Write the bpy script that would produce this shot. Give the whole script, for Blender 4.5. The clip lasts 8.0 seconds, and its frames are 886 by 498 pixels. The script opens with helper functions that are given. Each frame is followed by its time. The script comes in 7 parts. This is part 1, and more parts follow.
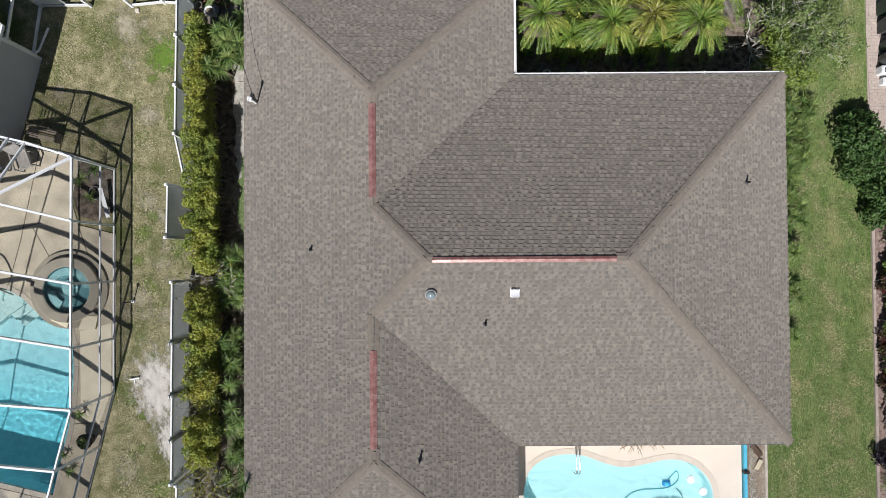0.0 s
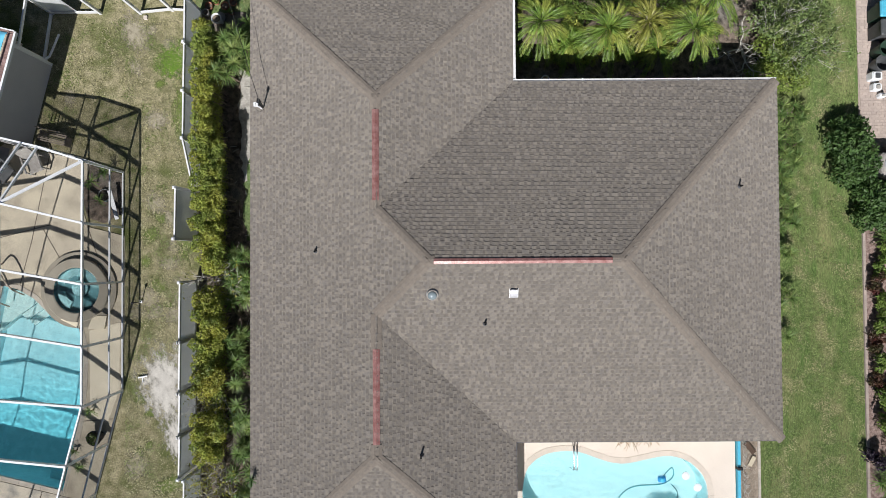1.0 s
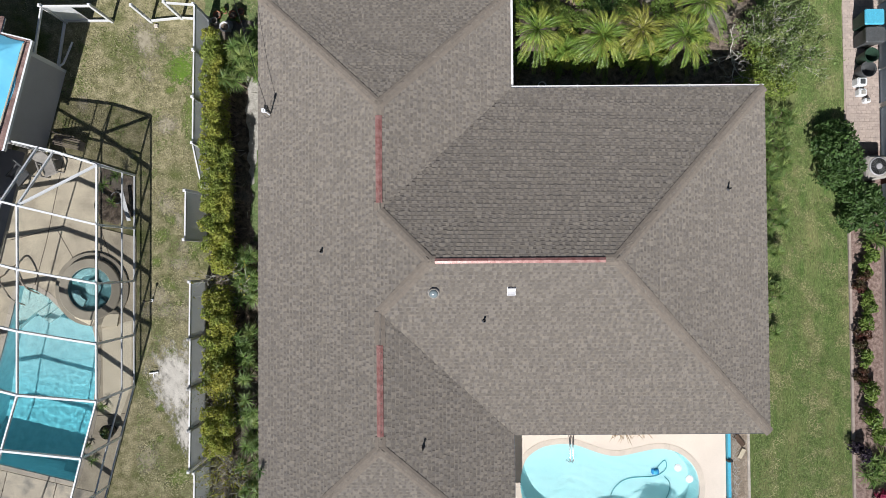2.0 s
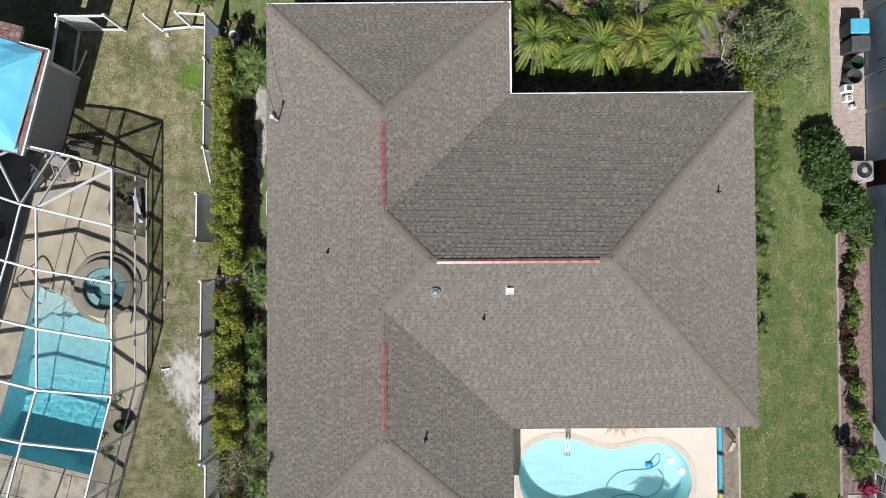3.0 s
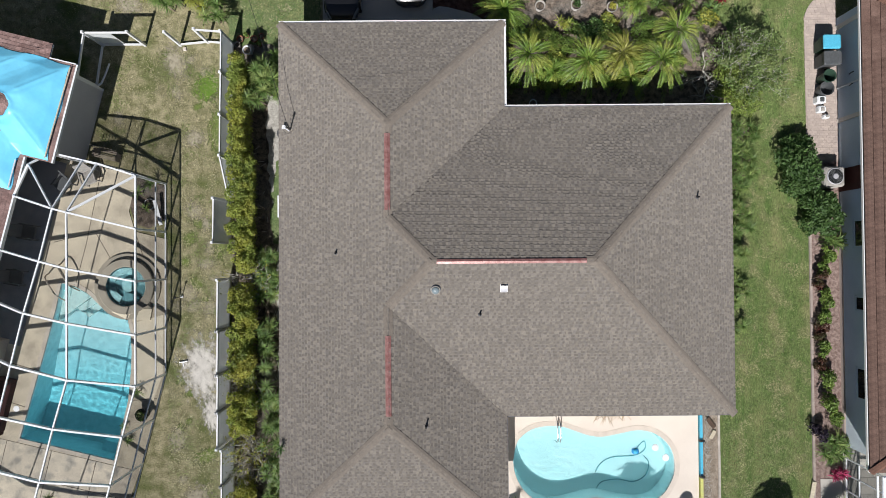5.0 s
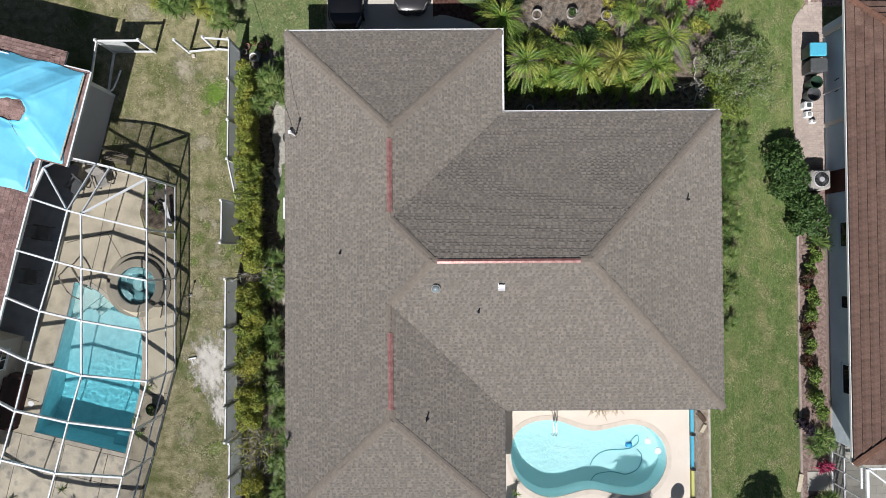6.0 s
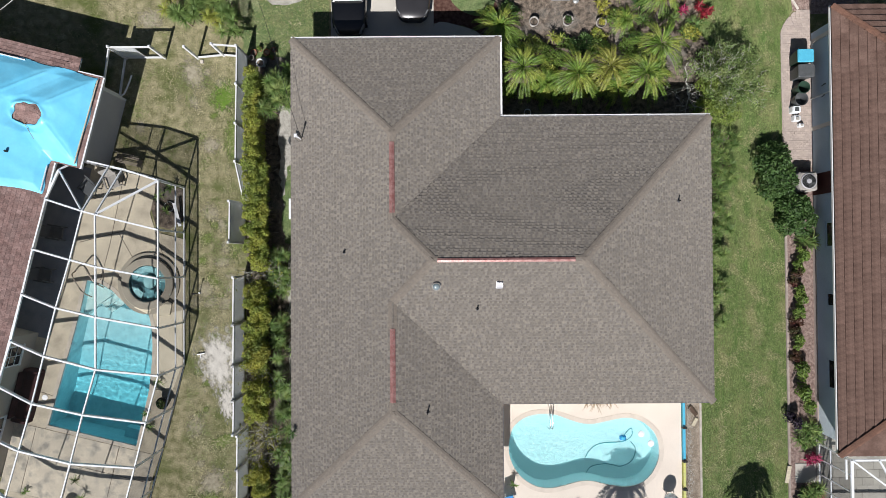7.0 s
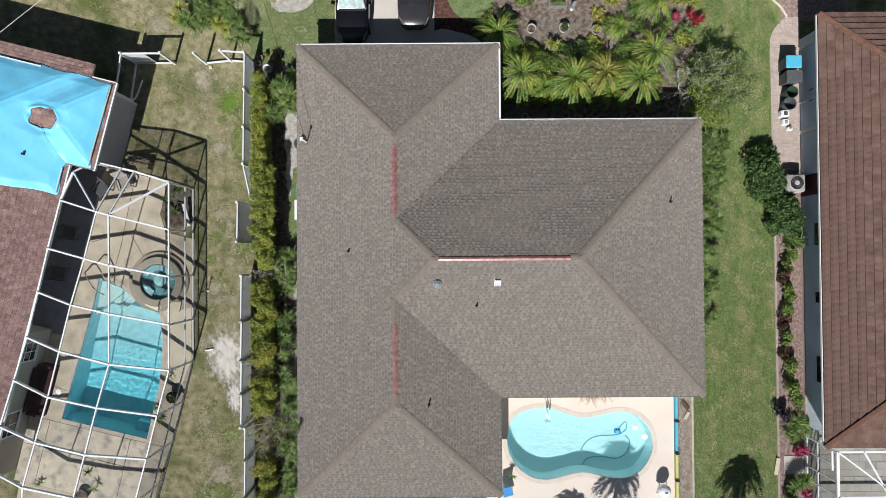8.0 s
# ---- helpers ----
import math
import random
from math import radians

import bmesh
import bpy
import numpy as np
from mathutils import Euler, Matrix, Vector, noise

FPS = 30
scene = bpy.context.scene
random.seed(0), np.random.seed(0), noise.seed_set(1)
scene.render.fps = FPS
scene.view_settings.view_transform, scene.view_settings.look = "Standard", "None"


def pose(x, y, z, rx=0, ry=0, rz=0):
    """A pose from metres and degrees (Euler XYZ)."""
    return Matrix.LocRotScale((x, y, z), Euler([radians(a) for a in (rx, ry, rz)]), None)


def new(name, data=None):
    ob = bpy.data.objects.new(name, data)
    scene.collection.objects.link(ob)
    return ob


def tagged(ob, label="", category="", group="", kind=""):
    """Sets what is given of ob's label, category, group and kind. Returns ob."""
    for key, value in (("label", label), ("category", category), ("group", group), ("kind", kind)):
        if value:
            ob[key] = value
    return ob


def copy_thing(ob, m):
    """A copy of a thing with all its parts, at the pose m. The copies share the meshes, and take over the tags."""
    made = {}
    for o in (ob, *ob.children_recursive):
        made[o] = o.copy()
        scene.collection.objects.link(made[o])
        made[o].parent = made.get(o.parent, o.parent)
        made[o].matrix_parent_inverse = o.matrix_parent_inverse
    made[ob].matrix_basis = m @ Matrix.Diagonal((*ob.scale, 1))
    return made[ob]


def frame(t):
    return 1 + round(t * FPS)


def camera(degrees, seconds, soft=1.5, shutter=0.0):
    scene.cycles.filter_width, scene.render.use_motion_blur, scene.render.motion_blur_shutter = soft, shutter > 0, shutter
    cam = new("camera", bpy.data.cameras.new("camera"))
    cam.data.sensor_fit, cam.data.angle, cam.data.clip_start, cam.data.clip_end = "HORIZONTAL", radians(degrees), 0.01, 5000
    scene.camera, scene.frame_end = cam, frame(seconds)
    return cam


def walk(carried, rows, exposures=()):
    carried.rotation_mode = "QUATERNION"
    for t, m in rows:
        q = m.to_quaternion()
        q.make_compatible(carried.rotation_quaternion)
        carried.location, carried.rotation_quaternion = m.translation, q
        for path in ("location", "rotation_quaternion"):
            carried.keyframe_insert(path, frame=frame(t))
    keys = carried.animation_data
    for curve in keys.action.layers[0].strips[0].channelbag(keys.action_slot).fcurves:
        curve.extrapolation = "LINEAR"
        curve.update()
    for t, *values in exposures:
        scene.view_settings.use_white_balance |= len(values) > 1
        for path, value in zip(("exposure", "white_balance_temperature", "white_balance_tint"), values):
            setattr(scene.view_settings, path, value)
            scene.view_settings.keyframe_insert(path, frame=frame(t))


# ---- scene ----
cam = camera(72.0, 8.0, soft=0.8)
PATH = [
    (0, -0.000, 0.000, 25.534, 1.100, 0.069, -0.409),
    (0.5, -0.018, 0.014, 25.774, 1.131, 0.072, -0.377),
    (1, -0.035, 0.027, 26.155, 1.152, 0.070, -0.368),
    (1.5, -0.047, 0.027, 26.604, 1.128, 0.036, -0.423),
    (3, -0.112, 0.067, 28.095, 1.080, 0.071, -0.426),
    (3.5, -0.114, 0.070, 28.562, 1.031, 0.073, -0.421),
    (4, -0.103, 0.088, 29.069, 0.993, 0.066, -0.420),
    (4.5, -0.089, 0.108, 29.549, 0.989, 0.073, -0.423),
    (6, -0.091, 0.113, 31.118, 0.981, 0.064, -0.405),
    (6.5, -0.097, 0.097, 31.634, 0.965, 0.068, -0.394),
    (7, -0.104, 0.073, 32.188, 0.959, 0.058, -0.388),
    (7.5, -0.120, 0.042, 32.727, 0.954, 0.063, -0.390),
    (8, -0.134, 0.017, 33.288, 0.965, 0.052, -0.382),
]
walk(cam, [(t, pose(*row)) for t, *row in PATH])

# ---- light ----
SUN = Vector((-0.235, -0.89, 1.0)).normalized()
world = bpy.data.worlds.new("world")
scene.world = world
world.use_nodes = True
wn = world.node_tree
sky = wn.nodes.new("ShaderNodeTexSky")
sky.sky_type = "NISHITA"
sky.sun_disc = False
sky.ozone_density = 3.5
sky.sun_elevation = math.asin(SUN.z)
sky.sun_rotation = math.atan2(SUN.x, SUN.y)
wn.nodes["Background"].inputs["Strength"].default_value = 0.038
wn.links.new(sky.outputs[0], wn.nodes["Background"].inputs["Color"])
sun = new("sun", bpy.data.lights.new("sun", "SUN"))
sun.data.energy, sun.data.angle, sun.data.color = 5.45, radians(0.53), (0.98, 0.96, 0.945)
sun.data.cycles.is_caustics_light = True
sun.matrix_world = Matrix.Translation((0, 0, 60)) @ SUN.to_track_quat("Z", "Y").to_matrix().to_4x4()
scene.view_settings.exposure = 0.0

# ---- materials ----
def mat(name, c1, c2, scale=1.5, rough=0.8, fine=40.0, grain=0.25, bump=0.25, metal=0.0, spread=0.0, by="island",
        spec=0.3, contrast=(0.35, 0.65), stretch=(1, 1, 1), depth=0.02, c3=None, scale3=0.35, edge3=(0.5, 0.65), coat=0.0, trans=0.0):
    m = bpy.data.materials.new(name)
    m.use_nodes = True
    nt = m.node_tree
    bs = nt.nodes["Principled BSDF"]
    bs.inputs["Roughness"].default_value, bs.inputs["Metallic"].default_value = rough, metal
    bs.inputs["Diffuse Roughness"].default_value = 0.9 if rough > 0.75 else 0.0
    bs.inputs["Specular IOR Level"].default_value, bs.inputs["Coat Weight"].default_value = spec, coat
    co = nt.nodes.new("ShaderNodeTexCoord")
    mp = nt.nodes.new("ShaderNodeMapping")
    mp.inputs["Scale"].default_value = stretch
    nt.links.new(co.outputs["Object"], mp.inputs[0])

    def noise_tex(sc, det):
        n = nt.nodes.new("ShaderNodeTexNoise")
        n.inputs["Scale"].default_value, n.inputs["Detail"].default_value = sc, det
        nt.links.new(mp.outputs[0], n.inputs["Vector"])
        return n.outputs["Fac"]

    def remap(sock, a, b, c, d):
        r = nt.nodes.new("ShaderNodeMapRange")
        for i, v in enumerate((a, b, c, d)):
            r.inputs[i + 1].default_value = v
        nt.links.new(sock, r.inputs[0])
        return r.outputs[0]

    def mix(fac, a, b, mode="MIX"):
        x = nt.nodes.new("ShaderNodeMix")
        x.data_type, x.blend_type = "RGBA", mode
        for sock, v in ((x.inputs[0], fac), (x.inputs[6], a), (x.inputs[7], b)):
            if isinstance(v, (int, float)):
                sock.default_value = v
            elif isinstance(v, tuple):
                sock.default_value = (*v, 1)
            else:
                nt.links.new(v, sock)
        return x.outputs[2]

    col = mix(remap(noise_tex(scale, 5), *contrast, 0, 1), c1, c2)
    if c3:
        col = mix(remap(noise_tex(scale3, 4), *edge3, 0, 1), col, c3)
    fine_fac = noise_tex(fine, 3)
    col = mix(1.0, col, remap(fine_fac, 0.3, 0.7, 1 - grain, 1 + grain), "MULTIPLY")
    if spread:
        if by == "object":
            r = nt.nodes.new("ShaderNodeObjectInfo").outputs["Random"]
        else:
            r = nt.nodes.new("ShaderNodeNewGeometry").outputs["Random Per Island"]
        col = mix(1.0, col, remap(r, 0, 1, 1 - spread, 1 + spread), "MULTIPLY")
    nt.links.new(col, bs.inputs["Base Color"])
    if trans:
        thin, both = nt.nodes.new("ShaderNodeBsdfTranslucent"), nt.nodes.new("ShaderNodeMixShader")
        both.inputs[0].default_value = trans
        nt.links.new(col, thin.inputs[0])
        nt.links.new(bs.outputs[0], both.inputs[1])
        nt.links.new(thin.outputs[0], both.inputs[2])
        nt.links.new(both.outputs[0], nt.nodes["Material Output"].inputs[0])
    if bump:
        b = nt.nodes.new("ShaderNodeBump")
        b.inputs["Strength"].default_value, b.inputs["Distance"].default_value = bump, depth
        nt.links.new(fine_fac, b.inputs["Height"])
        nt.links.new(b.outputs[0], bs.inputs["Normal"])
    return m


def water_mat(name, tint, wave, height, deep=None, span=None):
    """Clear water; deep is a tint painted along y for the red light lost with depth."""
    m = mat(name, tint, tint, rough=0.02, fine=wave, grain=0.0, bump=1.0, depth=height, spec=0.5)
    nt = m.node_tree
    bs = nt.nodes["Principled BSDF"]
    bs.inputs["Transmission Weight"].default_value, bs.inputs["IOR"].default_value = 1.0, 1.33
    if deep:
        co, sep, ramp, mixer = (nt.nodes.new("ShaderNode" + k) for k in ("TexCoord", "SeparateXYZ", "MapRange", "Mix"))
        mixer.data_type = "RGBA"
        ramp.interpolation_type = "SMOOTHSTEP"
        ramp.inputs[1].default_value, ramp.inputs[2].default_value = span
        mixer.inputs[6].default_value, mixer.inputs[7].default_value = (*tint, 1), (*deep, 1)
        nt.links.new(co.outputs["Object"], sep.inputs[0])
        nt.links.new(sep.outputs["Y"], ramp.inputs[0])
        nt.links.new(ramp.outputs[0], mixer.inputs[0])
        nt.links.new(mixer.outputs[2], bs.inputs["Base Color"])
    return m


def screen_mat(name, cover, colour):
    m = bpy.data.materials.new(name)
    m.use_nodes = True
    nt = m.node_tree
    mixer, clear, weave = (nt.nodes.new("ShaderNode" + k) for k in ("MixShader", "BsdfTransparent", "BsdfDiffuse"))
    weave.inputs[0].default_value = (*colour, 1)
    mixer.inputs[0].default_value = cover
    nt.links.new(clear.outputs[0], mixer.inputs[1])
    nt.links.new(weave.outputs[0], mixer.inputs[2])
    nt.links.new(mixer.outputs[0], nt.nodes["Material Output"].inputs[0])
    return m


def leaf_mat(name, c1, c2, spread=0.35, rough=0.5, c3=None):
    return mat(name, c1, c2, scale=2.5, rough=rough, fine=30, grain=0.2, bump=0, spread=spread, spec=0.4, c3=c3, scale3=1.2, edge3=(0.48, 0.6), trans=0.35)


SHINGLE = dict(scale=8.0, rough=0.92, fine=90, grain=0.22, bump=0.35, depth=0.006, spec=0.15, contrast=(0.36, 0.64))
M_TOOTH = mat("shingle_granules", (0.272, 0.242, 0.206), (0.212, 0.194, 0.178), spread=0.13, **SHINGLE)
M_TOOTH_OB = mat("shingle_granules_single", (0.272, 0.242, 0.206), (0.212, 0.194, 0.178), spread=0.13, by="object", **SHINGLE)
M_UNDER = mat("shingle_shadow_band", (0.213, 0.189, 0.163), (0.166, 0.15, 0.138), spread=0.05, **SHINGLE)
M_CAP = mat("hip_cap_granules", (0.247, 0.213, 0.18), (0.218, 0.19, 0.164), spread=0.06, **SHINGLE)
for m_ in (M_TOOTH, M_TOOTH_OB, M_UNDER, M_CAP):
    m_.node_tree.nodes["Principled BSDF"].inputs["Diffuse Roughness"].default_value = 0.65
M_VENT_RED = mat("weathered_red_metal", (0.25, 0.105, 0.095), (0.36, 0.2, 0.185), scale=5, rough=0.36, metal=0.2, fine=25, grain=0.22, bump=0.15, spec=0.5)
M_WHITE = mat("white_painted_aluminium", (0.8, 0.82, 0.84), (0.74, 0.76, 0.78), scale=2, rough=0.45, fine=20, grain=0.06, bump=0.05)
M_GUTTER = mat("bright_white_gutter_paint", (0.84, 0.84, 0.84), (0.78, 0.78, 0.78), scale=2, rough=0.4, fine=20, grain=0.05, bump=0.04)
M_VINYL = mat("white_vinyl", (0.78, 0.79, 0.8), (0.7, 0.71, 0.72), scale=0.8, rough=0.4, fine=15, grain=0.06, bump=0.04)
M_VINYL_BOARD = mat("white_vinyl_boards", (0.93, 0.945, 0.96), (0.9, 0.92, 0.94), scale=0.8, rough=0.4, fine=15, grain=0.03, bump=0.04, trans=0.6)
M_STUCCO = mat("beige_stucco", (0.56, 0.5, 0.42), (0.5, 0.45, 0.38), scale=0.7, rough=0.9, fine=70, grain=0.1, bump=0.4)
M_STUCCO_GREY = mat("grey_stucco", (0.63, 0.607, 0.585), (0.56, 0.54, 0.525), scale=0.7, rough=0.9, fine=70, grain=0.1, bump=0.4)
M_STUCCO_BLUE = mat("pale_blue_grey_stucco", (0.68, 0.75, 0.8), (0.6, 0.67, 0.72), scale=0.7, rough=0.9, fine=70, grain=0.1, bump=0.4)
M_SLATE = mat("dark_slate", (0.085, 0.088, 0.098), (0.115, 0.118, 0.13), scale=2, rough=0.7, fine=20, grain=0.15, bump=0.1)
M_GLASS = mat("dark_window_glass", (0.012, 0.014, 0.018), (0.02, 0.022, 0.026), rough=0.06, grain=0.0, bump=0.0, spec=0.7)
M_TARP = mat("blue_tarpaulin", (0.165, 0.62, 0.9), (0.2, 0.66, 0.92), scale=0.8, rough=0.4, fine=5, grain=0.03, bump=0.12, spec=0.5, depth=0.03)
M_TILE_RED = mat("red_brown_roof_tile", (0.27, 0.172, 0.155), (0.345, 0.238, 0.218), scale=3.0, rough=0.85, fine=14, grain=0.25, bump=0.3, spread=0.22, spec=0.2)
M_TILE_BROWN = mat("brown_roof_tile", (0.124, 0.076, 0.061), (0.174, 0.112, 0.091), scale=2.0, rough=0.85, fine=20, grain=0.25, bump=0.4, spread=0.11, spec=0.15)
M_TILE_BROWN_OB = mat("brown_roof_tile_single", (0.124, 0.076, 0.061), (0.174, 0.112, 0.091), scale=2.0, rough=0.85, fine=20, grain=0.25, bump=0.4, spread=0.11, spec=0.15, by="object")
for m_ in (M_TILE_BROWN, M_TILE_BROWN_OB):
    m_.node_tree.nodes["Principled BSDF"].inputs["Diffuse Roughness"].default_value = 0.2
M_UNDERLAY = mat("roof_underlay", (0.06, 0.05, 0.045), (0.075, 0.06, 0.05), rough=0.9)
M_DRY = mat("dry_patchy_turf", (0.185, 0.178, 0.09), (0.385, 0.345, 0.22), scale=2.6, rough=0.95, fine=16, grain=0.4, bump=0.6, depth=0.04, contrast=(0.34, 0.66), c3=(0.115, 0.138, 0.045), scale3=0.45, edge3=(0.5, 0.68), spec=0.1)
M_LAWN = mat("mown_green_turf", (0.102, 0.163, 0.048), (0.167, 0.21, 0.079), scale=2.2, rough=0.95, fine=16, grain=0.42, bump=0.6, depth=0.04, c3=(0.23, 0.235, 0.105), scale3=0.6, edge3=(0.46, 0.7), spec=0.1, stretch=(1.9, 0.4, 1))
M_LUSH = mat("lush_green_turf", (0.12, 0.175, 0.07), (0.18, 0.22, 0.1), scale=2.0, rough=0.95, fine=18, grain=0.35, bump=0.6, depth=0.04, spec=0.1)
M_GRAVEL = mat("pale_gravel", (0.5, 0.48, 0.44), (0.32, 0.305, 0.275), scale=4, rough=0.95, fine=35, grain=0.35, bump=0.8, spec=0.1)
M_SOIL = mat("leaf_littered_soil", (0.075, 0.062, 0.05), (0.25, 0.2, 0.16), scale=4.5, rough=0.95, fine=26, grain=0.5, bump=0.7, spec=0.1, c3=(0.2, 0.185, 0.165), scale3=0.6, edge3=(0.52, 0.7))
M_DIRT = mat("dry_dirt_strip", (0.42, 0.36, 0.295), (0.27, 0.22, 0.17), scale=3.5, rough=0.95, fine=25, grain=0.35, bump=0.6, spec=0.1)
M_MULCH = mat("red_brown_mulch", (0.19, 0.13, 0.112), (0.36, 0.275, 0.245), scale=7, rough=0.95, fine=40, grain=0.5, bump=0.9, spec=0.1)
M_CONCRETE = mat("grey_concrete", (0.56, 0.53, 0.48), (0.49, 0.465, 0.42), scale=0.6, rough=0.85, fine=40, grain=0.1, bump=0.2)
M_DECK_TAN = mat("tan_pool_deck", (0.64, 0.58, 0.455), (0.545, 0.49, 0.39), scale=0.9, rough=0.85, fine=24, grain=0.18, bump=0.2, c3=(0.43, 0.38, 0.3), scale3=1.3, edge3=(0.47, 0.72))
M_DECK_CREAM = mat("cream_pool_deck", (0.84, 0.77, 0.695), (0.79, 0.72, 0.645), scale=0.6, rough=0.8, fine=35, grain=0.06, bump=0.15)
M_COPING = mat("pale_brick_coping", (0.76, 0.695, 0.62), (0.72, 0.655, 0.58), scale=3, rough=0.8, fine=35, grain=0.08, bump=0.2, spread=0.03)
M_JOINT = mat("dark_deck_joint", (0.14, 0.12, 0.1), (0.2, 0.165, 0.135), scale=4, rough=0.95)
M_PLASTER = mat("pale_blue_pool_plaster", (0.72, 0.91, 0.925), (0.67, 0.875, 0.89), scale=0.9, rough=0.7, fine=14, grain=0.03, bump=0.1)
# coarse light and dark mottle in the colour stands in for ripple light
M_PLASTER_DEEP = mat("blue_pool_plaster", (0.57, 0.79, 0.83), (0.48, 0.7, 0.75), scale=3.5, rough=0.7, fine=9, grain=0.06, bump=0.1, contrast=(0.4, 0.62))
M_SLAB = mat("pale_stained_concrete_slab", (0.67, 0.612, 0.505), (0.565, 0.515, 0.425), scale=1.6, rough=0.85, fine=30, grain=0.14, bump=0.2, c3=(0.36, 0.34, 0.3), scale3=1.7, edge3=(0.5, 0.68), spread=0.08, by="object")
M_SPA_STONE = mat("grey_stone_spa_surround", (0.41, 0.375, 0.305), (0.35, 0.32, 0.26), scale=2, rough=0.85, fine=30, grain=0.15, bump=0.3)
M_WATER = water_mat("clear_pool_water", (0.78, 0.985, 1.0), 5.0, 0.0015)
# bluer southern tint is set by position, standing in for light absorbed in depth
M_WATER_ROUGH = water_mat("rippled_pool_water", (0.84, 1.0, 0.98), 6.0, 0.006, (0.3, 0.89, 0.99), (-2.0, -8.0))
M_SCREEN_ROOF = screen_mat("fine_insect_screen", 0.1, (0.035, 0.035, 0.035))
M_SCREEN = screen_mat("insect_screen", 0.42, (0.04, 0.042, 0.045))
M_PAVER = mat("pink_grey_pavers", (0.46, 0.385, 0.34), (0.4, 0.335, 0.3), scale=2, rough=0.85, fine=40, grain=0.12, bump=0.2, spread=0.09)
M_PAVER_GREY = mat("grey_beige_pavers", (0.46, 0.44, 0.39), (0.38, 0.365, 0.33), scale=1, rough=0.85, fine=40, grain=0.14, bump=0.2, spread=0.14)
M_PAVER_JOINT = mat("sandy_joint", (0.36, 0.3, 0.26), (0.4, 0.33, 0.29), scale=4, rough=0.95)
M_STEEL = mat("brushed_steel", (0.55, 0.55, 0.55), (0.5, 0.5, 0.5), rough=0.3, metal=1.0, grain=0.05, bump=0.0)
M_GALV = mat("galvanised_metal", (0.5, 0.51, 0.52), (0.4, 0.41, 0.42), rough=0.5, metal=0.6, scale=8, grain=0.1, bump=0.05)
M_KERB = mat("pale_kerb_concrete", (0.62, 0.57, 0.51), (0.52, 0.47, 0.42), scale=3, rough=0.9, fine=30, grain=0.15, bump=0.2)
M_COPING_TAN = mat("weathered_tan_coping", (0.6, 0.55, 0.47), (0.5, 0.455, 0.39), scale=2, rough=0.85, fine=30, grain=0.14, bump=0.2, spread=0.05)
M_WIRE = mat("pale_grey_wire", (0.75, 0.75, 0.72), (0.65, 0.65, 0.62), scale=5, rough=0.6)
M_BRONZE = mat("weathered_bronze_rail", (0.3, 0.265, 0.22), (0.4, 0.36, 0.3), scale=6, rough=0.45, metal=0.3)
M_SHELF = mat("pale_speckled_pool_plaster", (0.72, 0.8, 0.78), (0.6, 0.7, 0.69), scale=7, rough=0.7, fine=22, grain=0.2, bump=0.1)
M_BENCH = mat("grey_brown_bench_timber", (0.26, 0.22, 0.18), (0.34, 0.29, 0.24), scale=4, rough=0.8)
M_DECK_PALE = mat("pale_sunlit_concrete", (0.87, 0.81, 0.67), (0.79, 0.73, 0.59), scale=1.2, rough=0.85, fine=28, grain=0.14, bump=0.2)
M_MULCH_DARK = mat("dark_red_mulch", (0.07, 0.034, 0.027), (0.14, 0.08, 0.064), scale=6, rough=0.95, fine=45, grain=0.45, bump=0.9, spec=0.1)
M_PATIO = mat("grey_patio_tile", (0.3, 0.31, 0.35), (0.24, 0.25, 0.28), scale=2, rough=0.7, fine=20, grain=0.15, bump=0.1)
M_HOOD = mat("pale_grey_sheet_metal", (0.6, 0.59, 0.62), (0.5, 0.5, 0.53), scale=4, rough=0.4, metal=0.3, fine=20, grain=0.06, bump=0.05)
M_LENS = mat("clear_dome_plastic", (0.16, 0.2, 0.22), (0.26, 0.31, 0.33), rough=0.12, grain=0.05, bump=0.0, spec=0.6, coat=0.5)
M_BLACK = mat("black_plastic", (0.018, 0.018, 0.019), (0.03, 0.03, 0.03), rough=0.5, bump=0.05)
M_BARK = mat("grey_brown_bark", (0.17, 0.13, 0.1), (0.25, 0.2, 0.155), scale=6, rough=0.95, fine=30, grain=0.3, bump=0.6)
M_TWIG = mat("bleached_grey_twigs", (0.42, 0.4, 0.36), (0.55, 0.53, 0.48), scale=6, rough=0.9, fine=30, grain=0.2, bump=0.3)
M_PAINT_NAVY = mat("black_blue_car_paint", (0.002, 0.0024, 0.004), (0.003, 0.0034, 0.005), rough=0.35, grain=0.0, bump=0.0, spec=0.4, coat=0.6)
M_PAINT_GREY = mat("dark_grey_car_paint", (0.04, 0.038, 0.04), (0.048, 0.046, 0.048), rough=0.28, metal=0.35, grain=0.0, bump=0.0, spec=0.5, coat=1.0)
M_SHADE = mat("silver_sunshade", (0.25, 0.36, 0.36), (0.42, 0.52, 0.51), scale=4, rough=0.6, metal=0.0, fine=8, grain=0.15, bump=0.5)
M_RUBBER = mat("tyre_rubber", (0.02, 0.02, 0.02), (0.03, 0.03, 0.03), rough=0.85)
M_LAMP = mat("headlamp_plastic", (0.2, 0.21, 0.22), (0.16, 0.17, 0.18), rough=0.12, grain=0.0, bump=0.0, spec=0.6, coat=0.6)
M_BLUE = mat("bright_blue_plastic", (0.03, 0.22, 0.5), (0.05, 0.28, 0.55), rough=0.45, scale=3, bump=0.05)
M_BLUE_LID = mat("sky_blue_lid_plastic", (0.08, 0.42, 0.62), (0.1, 0.48, 0.66), rough=0.45, scale=3, bump=0.05)
M_YELLOW = mat("faded_yellow_board", (0.55, 0.55, 0.16), (0.48, 0.5, 0.2), rough=0.6, scale=3)
